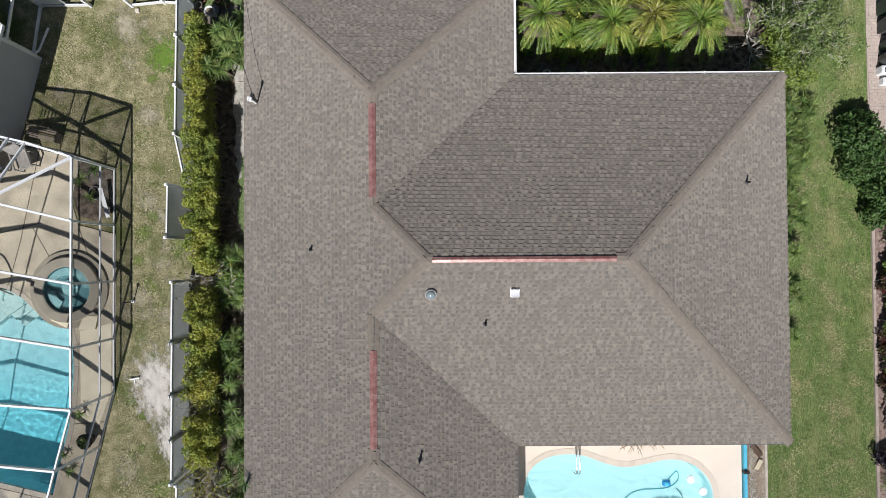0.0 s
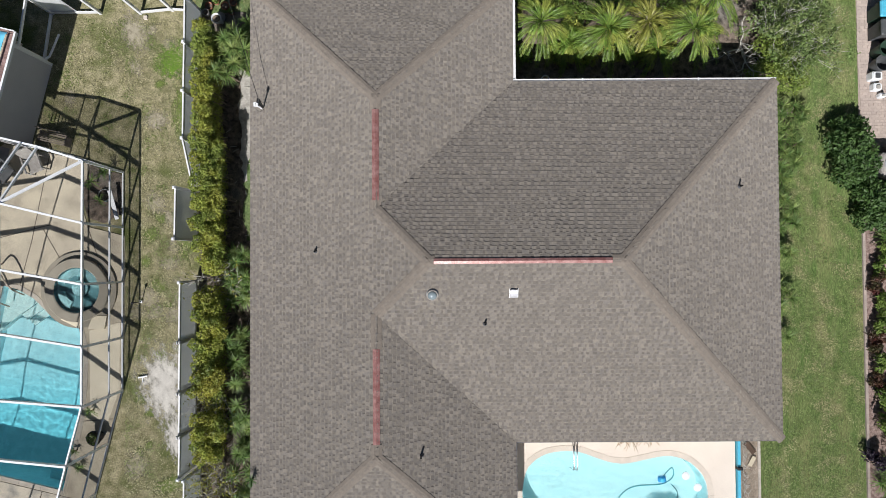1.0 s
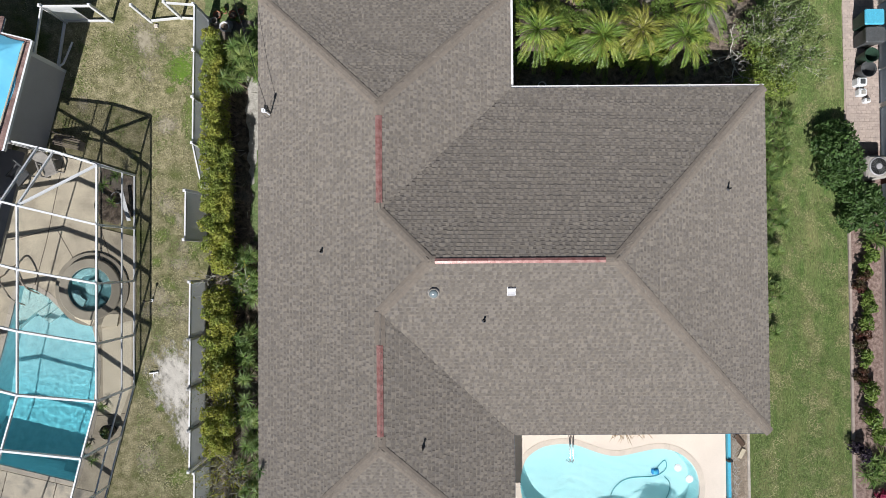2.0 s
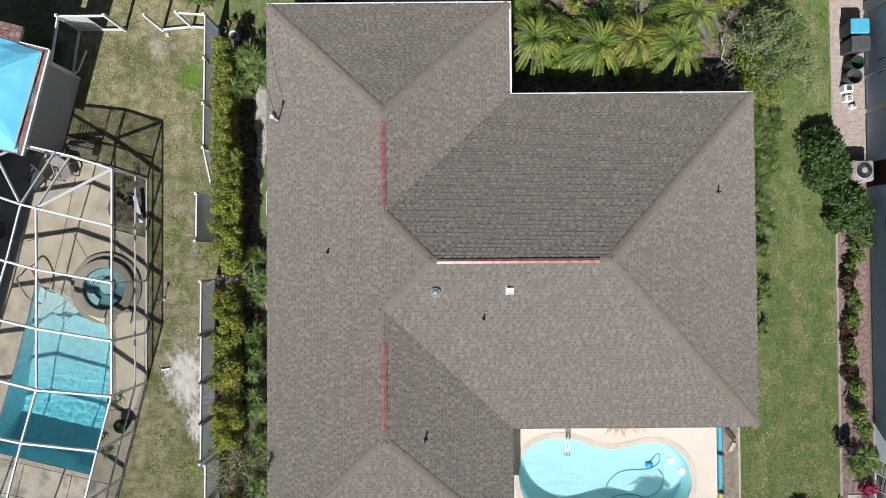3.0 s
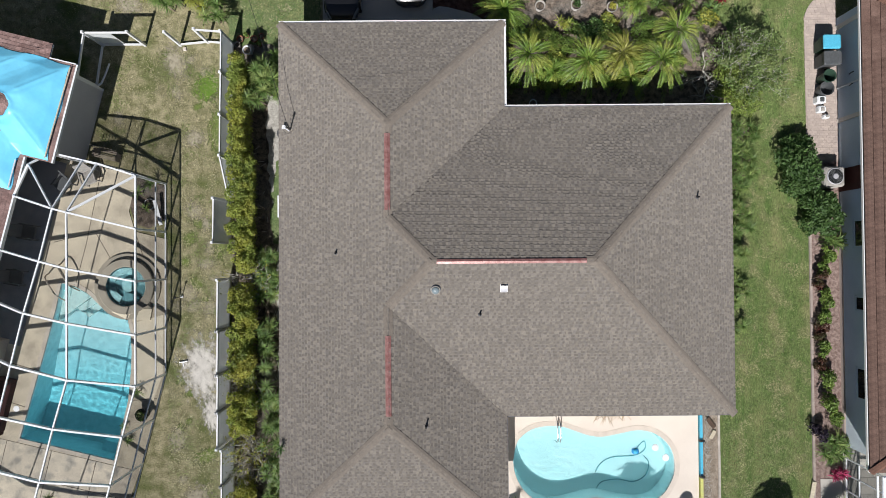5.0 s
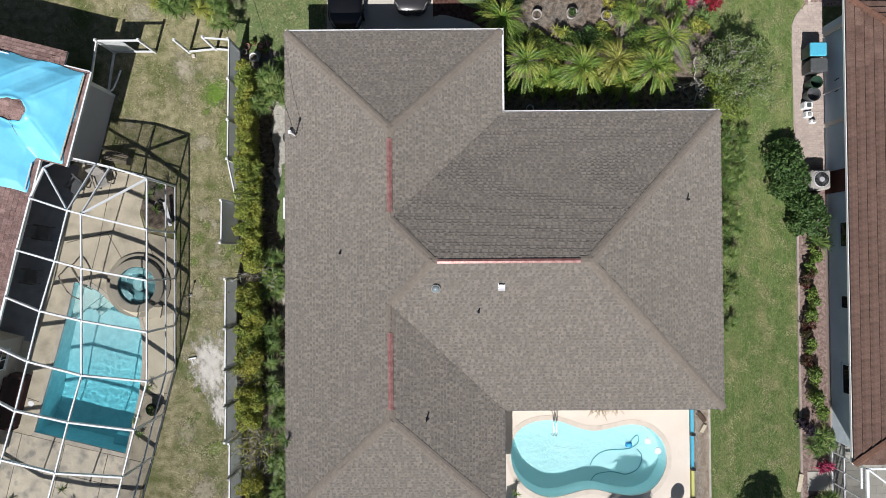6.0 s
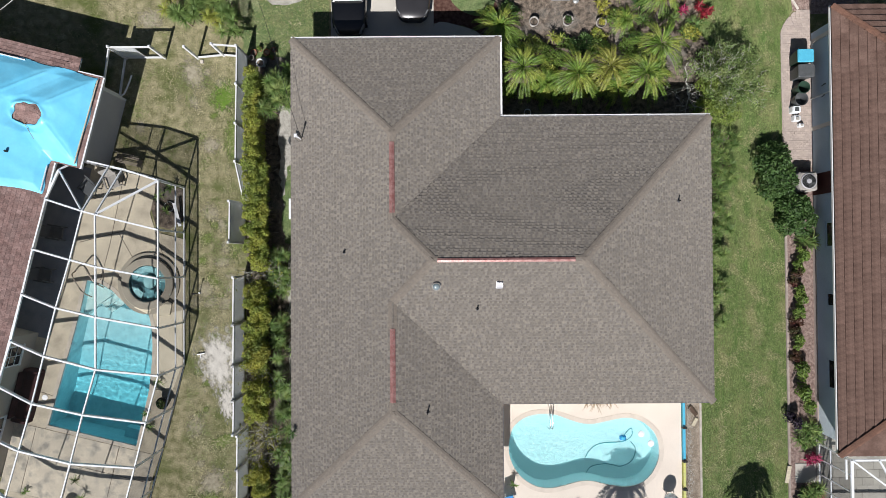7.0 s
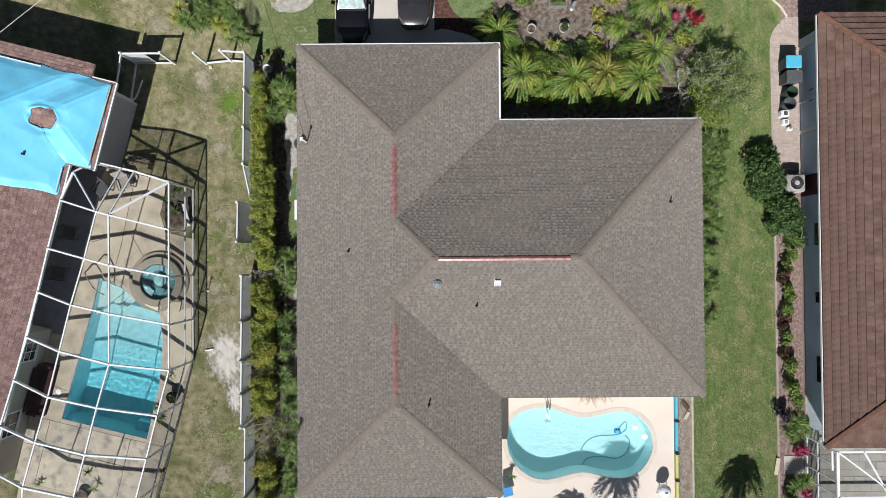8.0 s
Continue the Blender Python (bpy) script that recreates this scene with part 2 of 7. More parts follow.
M_GREEN_BIN = mat("dark_green_plastic", (0.03, 0.065, 0.045), (0.04, 0.08, 0.055), rough=0.5)
M_GREY_BIN = mat("grey_plastic", (0.075, 0.08, 0.085), (0.1, 0.105, 0.11), rough=0.5, scale=3)
M_POT = mat("weathered_stone_pot", (0.4, 0.38, 0.35), (0.3, 0.28, 0.26), rough=0.85, scale=5)
M_WOOD_PALE = mat("pale_weathered_wood", (0.66, 0.6, 0.47), (0.56, 0.5, 0.38), rough=0.8, scale=3, stretch=(1, 8, 1))
M_WOOD_DARK = mat("dark_brown_timber", (0.07, 0.045, 0.03), (0.1, 0.065, 0.045), rough=0.7, scale=3)
M_DRYLEAF = leaf_mat("dry_palm_leaf", (0.3, 0.2, 0.1), (0.4, 0.28, 0.15))
M_PALM = leaf_mat("palm_leaf", (0.15, 0.262, 0.045), (0.235, 0.345, 0.065), rough=0.42, c3=(0.35, 0.4, 0.085))
M_PALM_YELLOW = leaf_mat("yellowing_palm_leaf", (0.27, 0.3, 0.055), (0.37, 0.36, 0.09), rough=0.4)
M_HEDGE = leaf_mat("yellow_green_hedge_leaf", (0.3, 0.35, 0.066), (0.4, 0.4, 0.08), c3=(0.245, 0.31, 0.066))
M_GOLD = leaf_mat("golden_shrub_leaf", (0.4, 0.38, 0.07), (0.33, 0.34, 0.065), c3=(0.22, 0.28, 0.066))
M_BUSH = leaf_mat("dark_green_bush_leaf", (0.06, 0.125, 0.035), (0.1, 0.175, 0.05))
M_SHRUB = leaf_mat("mid_green_shrub_leaf", (0.14, 0.23, 0.05), (0.21, 0.29, 0.065))
M_BRIGHT = leaf_mat("bright_green_shrub_leaf", (0.19, 0.27, 0.055), (0.27, 0.335, 0.07), c3=(0.15, 0.235, 0.055))
M_OLIVE = leaf_mat("olive_green_leaf", (0.15, 0.225, 0.07), (0.22, 0.3, 0.105), c3=(0.29, 0.35, 0.13))
M_SPIKE = leaf_mat("strap_leaf", (0.115, 0.205, 0.055), (0.19, 0.275, 0.08), c3=(0.28, 0.345, 0.11))
M_CROTON = leaf_mat("dark_red_leaf", (0.13, 0.04, 0.035), (0.07, 0.07, 0.03))
M_PURPLE = leaf_mat("dark_purple_leaf", (0.03, 0.022, 0.04), (0.06, 0.045, 0.07))
M_PINK = leaf_mat("magenta_leaf", (0.42, 0.045, 0.13), (0.24, 0.03, 0.06))
M_RED = leaf_mat("red_leaf", (0.32, 0.025, 0.04), (0.22, 0.03, 0.05))
M_BLADE_DRY = leaf_mat("dry_grass_blade", (0.3, 0.285, 0.15), (0.47, 0.43, 0.275), c3=(0.19, 0.235, 0.08), spread=0.5)
M_BLADE = leaf_mat("green_grass_blade", (0.13, 0.206, 0.056), (0.215, 0.266, 0.098), c3=(0.33, 0.322, 0.165), spread=0.55)


M_TILE_HIP = mat("orange_brown_hip_tile", (0.21, 0.112, 0.08), (0.17, 0.095, 0.07), scale=3, rough=0.85, fine=20, grain=0.2, bump=0.3, spread=0.12, spec=0.2)
M_TERRACOTTA = mat("terracotta", (0.33, 0.15, 0.09), (0.26, 0.12, 0.08), scale=6, rough=0.85, fine=30, grain=0.15, bump=0.2)


def faded(m):
    """Lets a worn patch of ground (a unit disc before scaling) break up and fade out towards its rim."""
    nt = m.node_tree
    co, length, rag, add, ramp, clear, both = (nt.nodes.new("ShaderNode" + k) for k in ("TexCoord", "VectorMath", "TexNoise", "Math", "MapRange", "BsdfTransparent", "MixShader"))
    length.operation, add.operation = "LENGTH", "MULTIPLY_ADD"
    rag.inputs["Scale"].default_value, rag.inputs["Detail"].default_value = 5.0, 8.0
    rag.inputs["Roughness"].default_value = 0.7
    nt.links.new(co.outputs["Object"], length.inputs[0])
    nt.links.new(co.outputs["Object"], rag.inputs["Vector"])
    nt.links.new(rag.outputs["Fac"], add.inputs[0])
    add.inputs[1].default_value = 2.4
    nt.links.new(length.outputs["Value"], add.inputs[2])
    ramp.inputs[1].default_value, ramp.inputs[2].default_value = 1.5, 2.0
    nt.links.new(add.outputs[0], ramp.inputs[0])
    shader = nt.nodes["Material Output"].inputs[0].links[0].from_socket
    nt.links.new(ramp.outputs[0], both.inputs[0])
    nt.links.new(shader, both.inputs[1])
    nt.links.new(clear.outputs[0], both.inputs[2])
    nt.links.new(both.outputs[0], nt.nodes["Material Output"].inputs[0])
    return m


M_SAND_WORN = faded(mat("pale_sand_worn_through_grass", (0.68, 0.655, 0.61), (0.54, 0.515, 0.475), scale=6, rough=0.95, fine=60, grain=0.2, bump=0.3, spec=0.1))
M_BARE = faded(mat("greyish_bare_earth", (0.42, 0.38, 0.29), (0.3, 0.27, 0.2), scale=6, rough=0.95, fine=60, grain=0.3, bump=0.3, spec=0.1))
M_VIVID = faded(mat("vivid_green_turf", (0.11, 0.205, 0.03), (0.17, 0.26, 0.05), scale=9, rough=0.95, fine=60, grain=0.35, bump=0.3, spec=0.1))
M_GREENER = faded(mat("fresh_green_turf", (0.125, 0.18, 0.045), (0.19, 0.225, 0.075), scale=9, rough=0.95, fine=60, grain=0.3, bump=0.3, spec=0.1))

# ---- mesh tools ----
class Shape:
    """Collects faces for one mesh."""

    def __init__(self):
        self.v, self.f = [], []

    def face(self, *pts):
        i = len(self.v)
        self.v.extend(tuple(p) for p in pts)
        self.f.append(tuple(range(i, i + len(pts))))

    def solid(self, bottom, top):
        i, n = len(self.v), len(bottom)
        self.v.extend(tuple(p) for p in (*bottom, *top))
        self.f.append(tuple(range(i + n - 1, i - 1, -1)))
        self.f.append(tuple(range(i + n, i + 2 * n)))
        for k in range(n):
            j = (k + 1) % n
            self.f.append((i + k, i + j, i + n + j, i + n + k))

    def box(self, x0, y0, z0, x1, y1, z1, taper=0.0):
        t = taper
        self.solid([(x0, y0, z0), (x1, y0, z0), (x1, y1, z0), (x0, y1, z0)],
                   [(x0 + t, y0 + t, z1), (x1 - t, y0 + t, z1), (x1 - t, y1 - t, z1), (x0 + t, y1 - t, z1)])

    def soft(self, x0, y0, z0, x1, y1, z1, r):
        """A box with chamfered upright and upper edges."""
        def ring(i, z, c):
            return [(x0 + i + c, y0 + i, z), (x1 - i - c, y0 + i, z), (x1 - i, y0 + i + c, z), (x1 - i, y1 - i - c, z),
                    (x1 - i - c, y1 - i, z), (x0 + i + c, y1 - i, z), (x0 + i, y1 - i - c, z), (x0 + i, y0 + i + c, z)]
        self.solid(ring(0, z0, r), ring(0, z1 - r, r))
        self.solid(ring(0, z1 - r, r), ring(r * 0.8, z1, r))

    def prism(self, poly, z0, z1):
        self.solid([(x, y, z0) for x, y in poly], [(x, y, z1) for x, y in poly])

    def beam(self, p, q, w, h):
        p, q = Vector(p), Vector(q)
        d = (q - p).normalized()
        side = d.cross(Vector((0, 0, 1)))
        side = side.normalized() if side.length > 1e-4 else Vector((1, 0, 0))
        up = side.cross(d).normalized()
        c = [(-w / 2, -h / 2), (w / 2, -h / 2), (w / 2, h / 2), (-w / 2, h / 2)]
        self.solid([p + side * a + up * b for a, b in c], [q + side * a + up * b for a, b in c])

    def tube(self, pts, r, n=6, r2=None):
        pts = [Vector(p) for p in pts]
        rings = []
        for k, p in enumerate(pts):
            d = (pts[min(k + 1, len(pts) - 1)] - pts[max(k - 1, 0)]).normalized()
            side = d.cross(Vector((0.13, 0.21, 0.97))).normalized()
            up = side.cross(d)
            rr = r if r2 is None else r + (r2 - r) * k / max(1, len(pts) - 1)
            i = len(self.v)
            self.v.extend(tuple(p + (side * math.cos(a) + up * math.sin(a)) * rr) for a in (2 * math.pi * j / n for j in range(n)))
            rings.append(i)
        for a, b in zip(rings, rings[1:]):
            for j in range(n):
                self.f.append((a + j, a + (j + 1) % n, b + (j + 1) % n, b + j))
        self.f.append(tuple(rings[0] + j for j in reversed(range(n))))
        self.f.append(tuple(rings[-1] + j for j in range(n)))

    def lathe(self, cx, cy, profile, n=20, close=True):
        rings = []
        for r, z in profile:
            rings.append(len(self.v))
            self.v.extend((cx + r * math.cos(2 * math.pi * j / n), cy + r * math.sin(2 * math.pi * j / n), z) for j in range(n))
        for a, b in zip(rings, rings[1:]):
            for j in range(n):
                self.f.append((a + j, a + (j + 1) % n, b + (j + 1) % n, b + j))
        if close:
            self.f.append(tuple(rings[-1] + j for j in range(n)))

    def mesh(self, name, material, smooth=False):
        me = bpy.data.meshes.new(name)
        me.from_pydata(self.v, [], self.f)
        me.materials.append(material)
        if smooth:
            me.shade_smooth()
        me.update()
        return me


def part(name, shape, material, parent=None, label="", smooth=False, kind=""):
    ob = new(name, shape.mesh(name, material, smooth))
    if parent:
        ob.parent = parent
    return tagged(ob, label, kind=kind)


def thing(name, label, category, group="", at=None):
    ob = new(name)
    ob.empty_display_size = 0.3
    if at is not None:
        ob.matrix_basis = at if isinstance(at, Matrix) else Matrix.Translation(at)
    return tagged(ob, label, category, group)


def structure(name, shape, material, label, category):
    return tagged(part(name, shape, material), label, category, kind="structure")


def smooth_loop(pts, n=4):
    """A closed curve through the given plan points."""
    out, m = [], len(pts)
    for i in range(m):
        p0, p1, p2, p3 = (Vector(pts[(i + k) % m]) for k in (-1, 0, 1, 2))
        for s in range(n):
            t = s / n
            out.append(tuple(0.5 * (2 * p1 + (p2 - p0) * t + (2 * p0 - 5 * p1 + 4 * p2 - p3) * t * t + (3 * p1 - p0 - 3 * p2 + p3) * t ** 3)))
    return out


def smooth_line(pts, n=5):
    ext = [pts[0], *pts, pts[-1]]
    out = []
    for i in range(1, len(ext) - 2):
        p0, p1, p2, p3 = (Vector(ext[i + k]) for k in (-1, 0, 1, 2))
        for s in range(n):
            t = s / n
            out.append(0.5 * (2 * p1 + (p2 - p0) * t + (2 * p0 - 5 * p1 + 4 * p2 - p3) * t * t + (3 * p1 - p0 - 3 * p2 + p3) * t ** 3))
    return out + [Vector(pts[-1])]


def grown(poly, d):
    """The plan loop moved outwards by d (anticlockwise loops)."""
    out, n = [], len(poly)
    area = sum(poly[i][0] * poly[(i + 1) % n][1] - poly[(i + 1) % n][0] * poly[i][1] for i in range(n))
    s = 1 if area > 0 else -1
    for i in range(n):
        a, b = Vector(poly[i - 1][:2]), Vector(poly[(i + 1) % n][:2])
        t = (b - a).normalized()
        out.append((poly[i][0] + s * t.y * d, poly[i][1] - s * t.x * d))
    return out


def sheet(outer, holes=(), z=0.0, drop=0.0):
    """A flat plan with holes, with skirts of that drop round all its edges."""
    bm = bmesh.new()
    for loop in (outer, *holes):
        vs = [bm.verts.new((x, y, z)) for x, y in loop]
        for a, b in zip(vs, vs[1:] + vs[:1]):
            bm.edges.new((a, b))
    bmesh.ops.triangle_fill(bm, use_beauty=True, use_dissolve=False, edges=bm.edges[:], normal=(0, 0, 1))
    s = Shape()
    for f in bm.faces:
        c = [v.co.copy() for v in f.verts]
        if f.normal.z < 0:
            c.reverse()
        s.face(*c)
    bm.free()
    if drop:
        for loop in (outer, *holes):
            for a, b in zip(loop, [*loop[1:], loop[0]]):
                s.face((*a, z), (*b, z), (*b, z - drop), (*a, z - drop))
    return s


def ragged(poly, amount, seed, step=0.35):
    """A plan loop with an uneven outline."""
    rnd, out = random.Random(seed), []
    for a, b in zip(poly, [*poly[1:], poly[0]]):
        a, b = Vector(a), Vector(b)
        n = max(1, int((b - a).length / step))
        for k in range(n):
            p = a.lerp(b, k / n)
            out.append((p.x + rnd.uniform(-amount, amount), p.y + rnd.uniform(-amount, amount)))
    return out


# ---- ground ----
POOL_S = smooth_loop([(3.27, -10.16), (3.27, -9.54), (3.49, -8.78), (4.11, -8.27), (4.88, -8.09), (5.65, -8.12), (6.41, -8.38), (7.02, -8.57), (7.64, -8.62),
                      (8.41, -8.48), (9.18, -8.33), (9.79, -8.36), (10.4, -8.61), (10.92, -9.14), (11.12, -9.75), (11.08, -10.51), (10.67, -11.3), (10.06, -11.76),
                      (9.29, -11.9), (8.37, -11.78), (7.61, -11.6), (6.99, -11.6), (6.23, -11.79), (5.46, -11.95), (4.69, -11.86), (3.95, -11.42), (3.5, -10.83)], 3)
POOL_W = [(-18.92, -0.9), (-18.3, -1.05), (-17.6, -1.45), (-16.9, -2.15), (-16.3, -2.4), (-15.65, -2.7), (-15.5, -3.4), (-15.45, -4.3), (-15.48, -5.2), (-15.62, -6.67), (-16.0, -8.3), (-16.3, -9.62),
          (-20.93, -8.5), (-20.4, -6.6), (-19.72, -4.19), (-19.2, -2.2)]
SPA = (-15.62, -1.1)

ground = sheet([(-400, -400), (400, -400), (400, 400), (-400, 400)], [grown(POOL_S, 0.12), grown(POOL_W, 0.12)], 0.0)
structure("ground", ground, M_DRY, "dry patchy grass ground with bare sandy spots", "ground")
structure("lawn", sheet(ragged([(13.2, -30), (17.95, -30), (17.95, 1.2), (17.7, 2.3), (17.9, 6.6), (17.85, 12.0), (18.4, 13.1), (19.5, 14.0), (17, 20), (13.0, 20), (13.3, 12.0), (14.2, 9), (13.6, 6), (13.3, 0)], 0.06, 3), z=0.012), M_LAWN,
          "mown green side lawn with faint stripes", "lawn")
structure("front_lawn", sheet(ragged([(-10.6, 10.9), (-9.2, 10.2), (-7.0, 10.4), (-6.2, 11.0), (-6.0, 20), (-10.9, 20), (-10.9, 13)], 0.08, 4), z=0.012), M_LUSH,
          "green front lawn beside the driveway", "lawn")
def worn_patch(name, x, y, rx, ry, turn, z, material, label, category):
    s = Shape()
    s.face(*[(math.cos(2 * math.pi * k / 40), math.sin(2 * math.pi * k / 40), 0) for k in range(40)])
    ob = structure(name, s, material, label, category)
    ob.matrix_basis = pose(x, y, z, 0, 0, turn) @ Matrix.Diagonal((rx, ry, 1, 1))


worn_patch("green_turf_patch", -11.6, 8.75, 1.35, 1.2, 0, 0.011, M_VIVID, "small patch of greener grass by the fence", "grass")
worn_patch("green_turf_strip", -11.1, 1.4, 0.7, 1.9, 0, 0.011, M_GREENER, "greener grass at the foot of the fence", "grass")
worn_patch("green_turf_strip", -11.7, -9.4, 1.3, 0.6, 20, 0.011, M_GREENER, "greener weedy grass by the fence", "grass")
worn_patch("green_turf_strip", -12.4, -12.6, 1.2, 0.8, 0, 0.011, M_GREENER, "greener weedy grass by the fence", "grass")
worn_patch("green_turf_strip", -11.2, 6.6, 0.8, 1.9, 0, 0.011, M_GREENER, "greener grass at the foot of the fence", "grass")
worn_patch("sand_patch", -11.95, -5.2, 1.6, 2.3, 12, 0.014, M_SAND_WORN, "pale bare sand patch in the dry grass", "sand")
worn_patch("sand_patch_tail", -11.5, -7.4, 0.7, 1.3, 8, 0.016, M_SAND_WORN, "thin bare sand beside the fence", "sand")
worn_patch("sand_patch_small", -13.3, 10.0, 0.9, 1.3, 25, 0.01, M_BARE, "small worn sandy spot in the grass", "sand")
for k_, (x_, y_, r_) in enumerate(((-12.4, 6.2, 0.8), (-12.3, -11.6, 1.3), (-13.2, -8.6, 0.9), (-12.4, 2.6, 0.8), (-15.6, 12.9, 1.0), (-11.6, -2.2, 0.7))):
    worn_patch("bare_patch", x_, y_, r_, r_ * 0.75, 40 * k_, 0.006, M_BARE, "bare earthy spot in the dry grass", "earth")
rnd_p = random.Random(33)
for k_ in range(34):
    y_ = rnd_p.uniform(-13.5, 10.2)
    x_ = rnd_p.uniform(-16.2 if y_ > 5.5 else -13.3, -10.9)
    r_ = rnd_p.uniform(0.35, 0.75)
    if k_ % 5 < 3:
        worn_patch("bare_patch", x_, y_, r_, r_ * rnd_p.uniform(0.5, 1), 47 * k_, 0.003 + 0.0001 * k_, M_BARE, "bare earthy spot in the dry grass", "earth")
    else:
        worn_patch("green_tuft_patch", x_, y_, r_, r_ * rnd_p.uniform(0.5, 1), 47 * k_, 0.003 + 0.0001 * k_, M_GREENER, "greener tuft in the dry grass", "grass")
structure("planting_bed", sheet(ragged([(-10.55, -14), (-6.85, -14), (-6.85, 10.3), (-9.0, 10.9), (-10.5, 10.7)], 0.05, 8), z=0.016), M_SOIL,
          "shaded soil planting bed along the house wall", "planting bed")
structure("gravel_strip", sheet(ragged([(-8.2, -14), (-6.9, -14), (-6.9, 9.0), (-8.8, 8.6), (-8.75, 5), (-8.3, 2)], 0.12, 9, 0.3), z=0.022), M_GRAVEL,
          "pale gravel strip under the eaves", "gravel")
structure("grass_strip", sheet(ragged([(-8.5, 1.0), (-6.9, 1.0), (-6.9, 5.2), (-8.4, 5.0), (-8.6, 3)], 0.15, 10, 0.3), z=0.03), M_LUSH,
          "green grass strip under the eaves", "grass")
structure("garden_bed", sheet(ragged([(2.0, 6.4), (13.2, 6.4), (14.3, 8.2), (14.6, 10.6), (13.5, 12.2), (13.6, 14.6), (12.0, 17), (2.6, 17), (2.6, 13.6), (1.4, 12.6), (0.5, 11.6), (0.5, 10.3), (2.0, 10.3)], 0.08, 11), z=0.02), M_SOIL,
          "leaf-littered front garden bed", "planting bed")
structure("mulch_bed", sheet(ragged([(-0.55, 12.6), (1.0, 12.45), (1.95, 12.05), (2.5, 12.5), (2.9, 13.2), (2.5, 14.6), (0.9, 16.4), (-0.55, 16.8)], 0.05, 12), z=0.024), M_MULCH_DARK,
          "red-brown mulch bed beside the driveway", "planting bed")
structure("front_lawn_round", sheet(smooth_loop([(0.15, 15.2), (0.3, 14.0), (0.8, 13.35), (1.4, 13.05), (2.0, 12.98), (2.6, 13.4), (2.7, 14.6), (2.0, 16.5)], 5), z=0.034, drop=0.02), M_LUSH,
          "rounded piece of green lawn beyond the mulch", "lawn")
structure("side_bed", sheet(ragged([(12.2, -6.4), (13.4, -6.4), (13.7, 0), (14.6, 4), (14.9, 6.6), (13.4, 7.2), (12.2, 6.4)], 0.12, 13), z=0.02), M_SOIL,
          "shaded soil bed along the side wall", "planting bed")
structure("neighbour_bed", sheet(ragged([(17.98, -30), (19.42, -30), (19.42, 6.0), (18.2, 6.0), (17.9, 4.2), (17.7, 2.3), (17.98, 1.2)], 0.03, 14), z=0.022), M_MULCH,
          "red-brown mulch bed along the neighbouring wall", "planting bed")
structure("dirt_strip", sheet(ragged([(12.35, -16), (13.35, -16), (13.25, -6.5), (12.35, -6.5)], 0.03, 15), z=0.015), M_DIRT,
          "dry dirt strip beside the pool deck", "dirt")
structure("round_bed", sheet(ragged([(-9.5, 14.0), (-9.1, 13.65), (-8.3, 13.6), (-7.6, 13.85), (-7.2, 14.25), (-7.4, 15.4), (-9.5, 15.4)], 0.05, 16), z=0.03), M_GRAVEL,
          "stone-edged round bed in the front lawn", "planting bed")
drive = sheet([(-6.0, 10.3), (-0.55, 10.3), (-0.55, 40), (-6.0, 40)], z=0.03, drop=0.05)
structure("driveway", drive, M_CONCRETE, "grey concrete driveway in front of the garage", "driveway")
structure("front_path", sheet(smooth_loop([(-0.5, 10.5), (1.3, 10.5), (2.2, 11.2), (1.9, 12.0), (1.0, 12.4), (-0.5, 12.55)], 4), z=0.034, drop=0.05), M_CONCRETE,
          "curved grey concrete path by the garage", "path")

# ---- swimming pool by the house ----
def rippled(loop, z, wave, step=0.06):
    """A water surface of small waves that reaches under the coping."""
    s, index = Shape(), {}
    xs, ys = [p[0] for p in loop], [p[1] for p in loop]
    x0, y0 = min(xs), min(ys)
    rows, cols = int((max(ys) - y0) / step) + 1, int((max(xs) - x0) / step) + 1

    def vert(i, j):
        if (i, j) not in index:
            x, y = x0 + i * step, y0 + j * step
            a = wave * min(1.1, max(0.25, 0.3 - 0.14 * (y + 2.0)))
            h = noise.noise((x * 4.0, y * 4.6, 1.3)) + 0.5 * noise.noise((x * 7.6, y * 8.2, 7.7)) + 0.3 * math.sin(3.1 * x + 10.0 * y + 3 * noise.noise((x, y, 3)))
            index[i, j] = len(s.v)
            s.v.append((x, y, z + a * h))
        return index[i, j]

    for j in range(rows):
        cuts = []
        yc = y0 + (j + 0.5) * step
        for (ax, ay), (bx, by) in zip(loop, loop[1:] + loop[:1]):
            if (ay <= yc) != (by <= yc):
                cuts.append(ax + (bx - ax) * (yc - ay) / (by - ay))
        cuts.sort()
        for i in range(cols):
            xc = x0 + (i + 0.5) * step
            if any(a < xc < b for a, b in zip(cuts[::2], cuts[1::2])):
                s.f.append((vert(i, j), vert(i + 1, j), vert(i + 1, j + 1), vert(i, j + 1)))
    return s


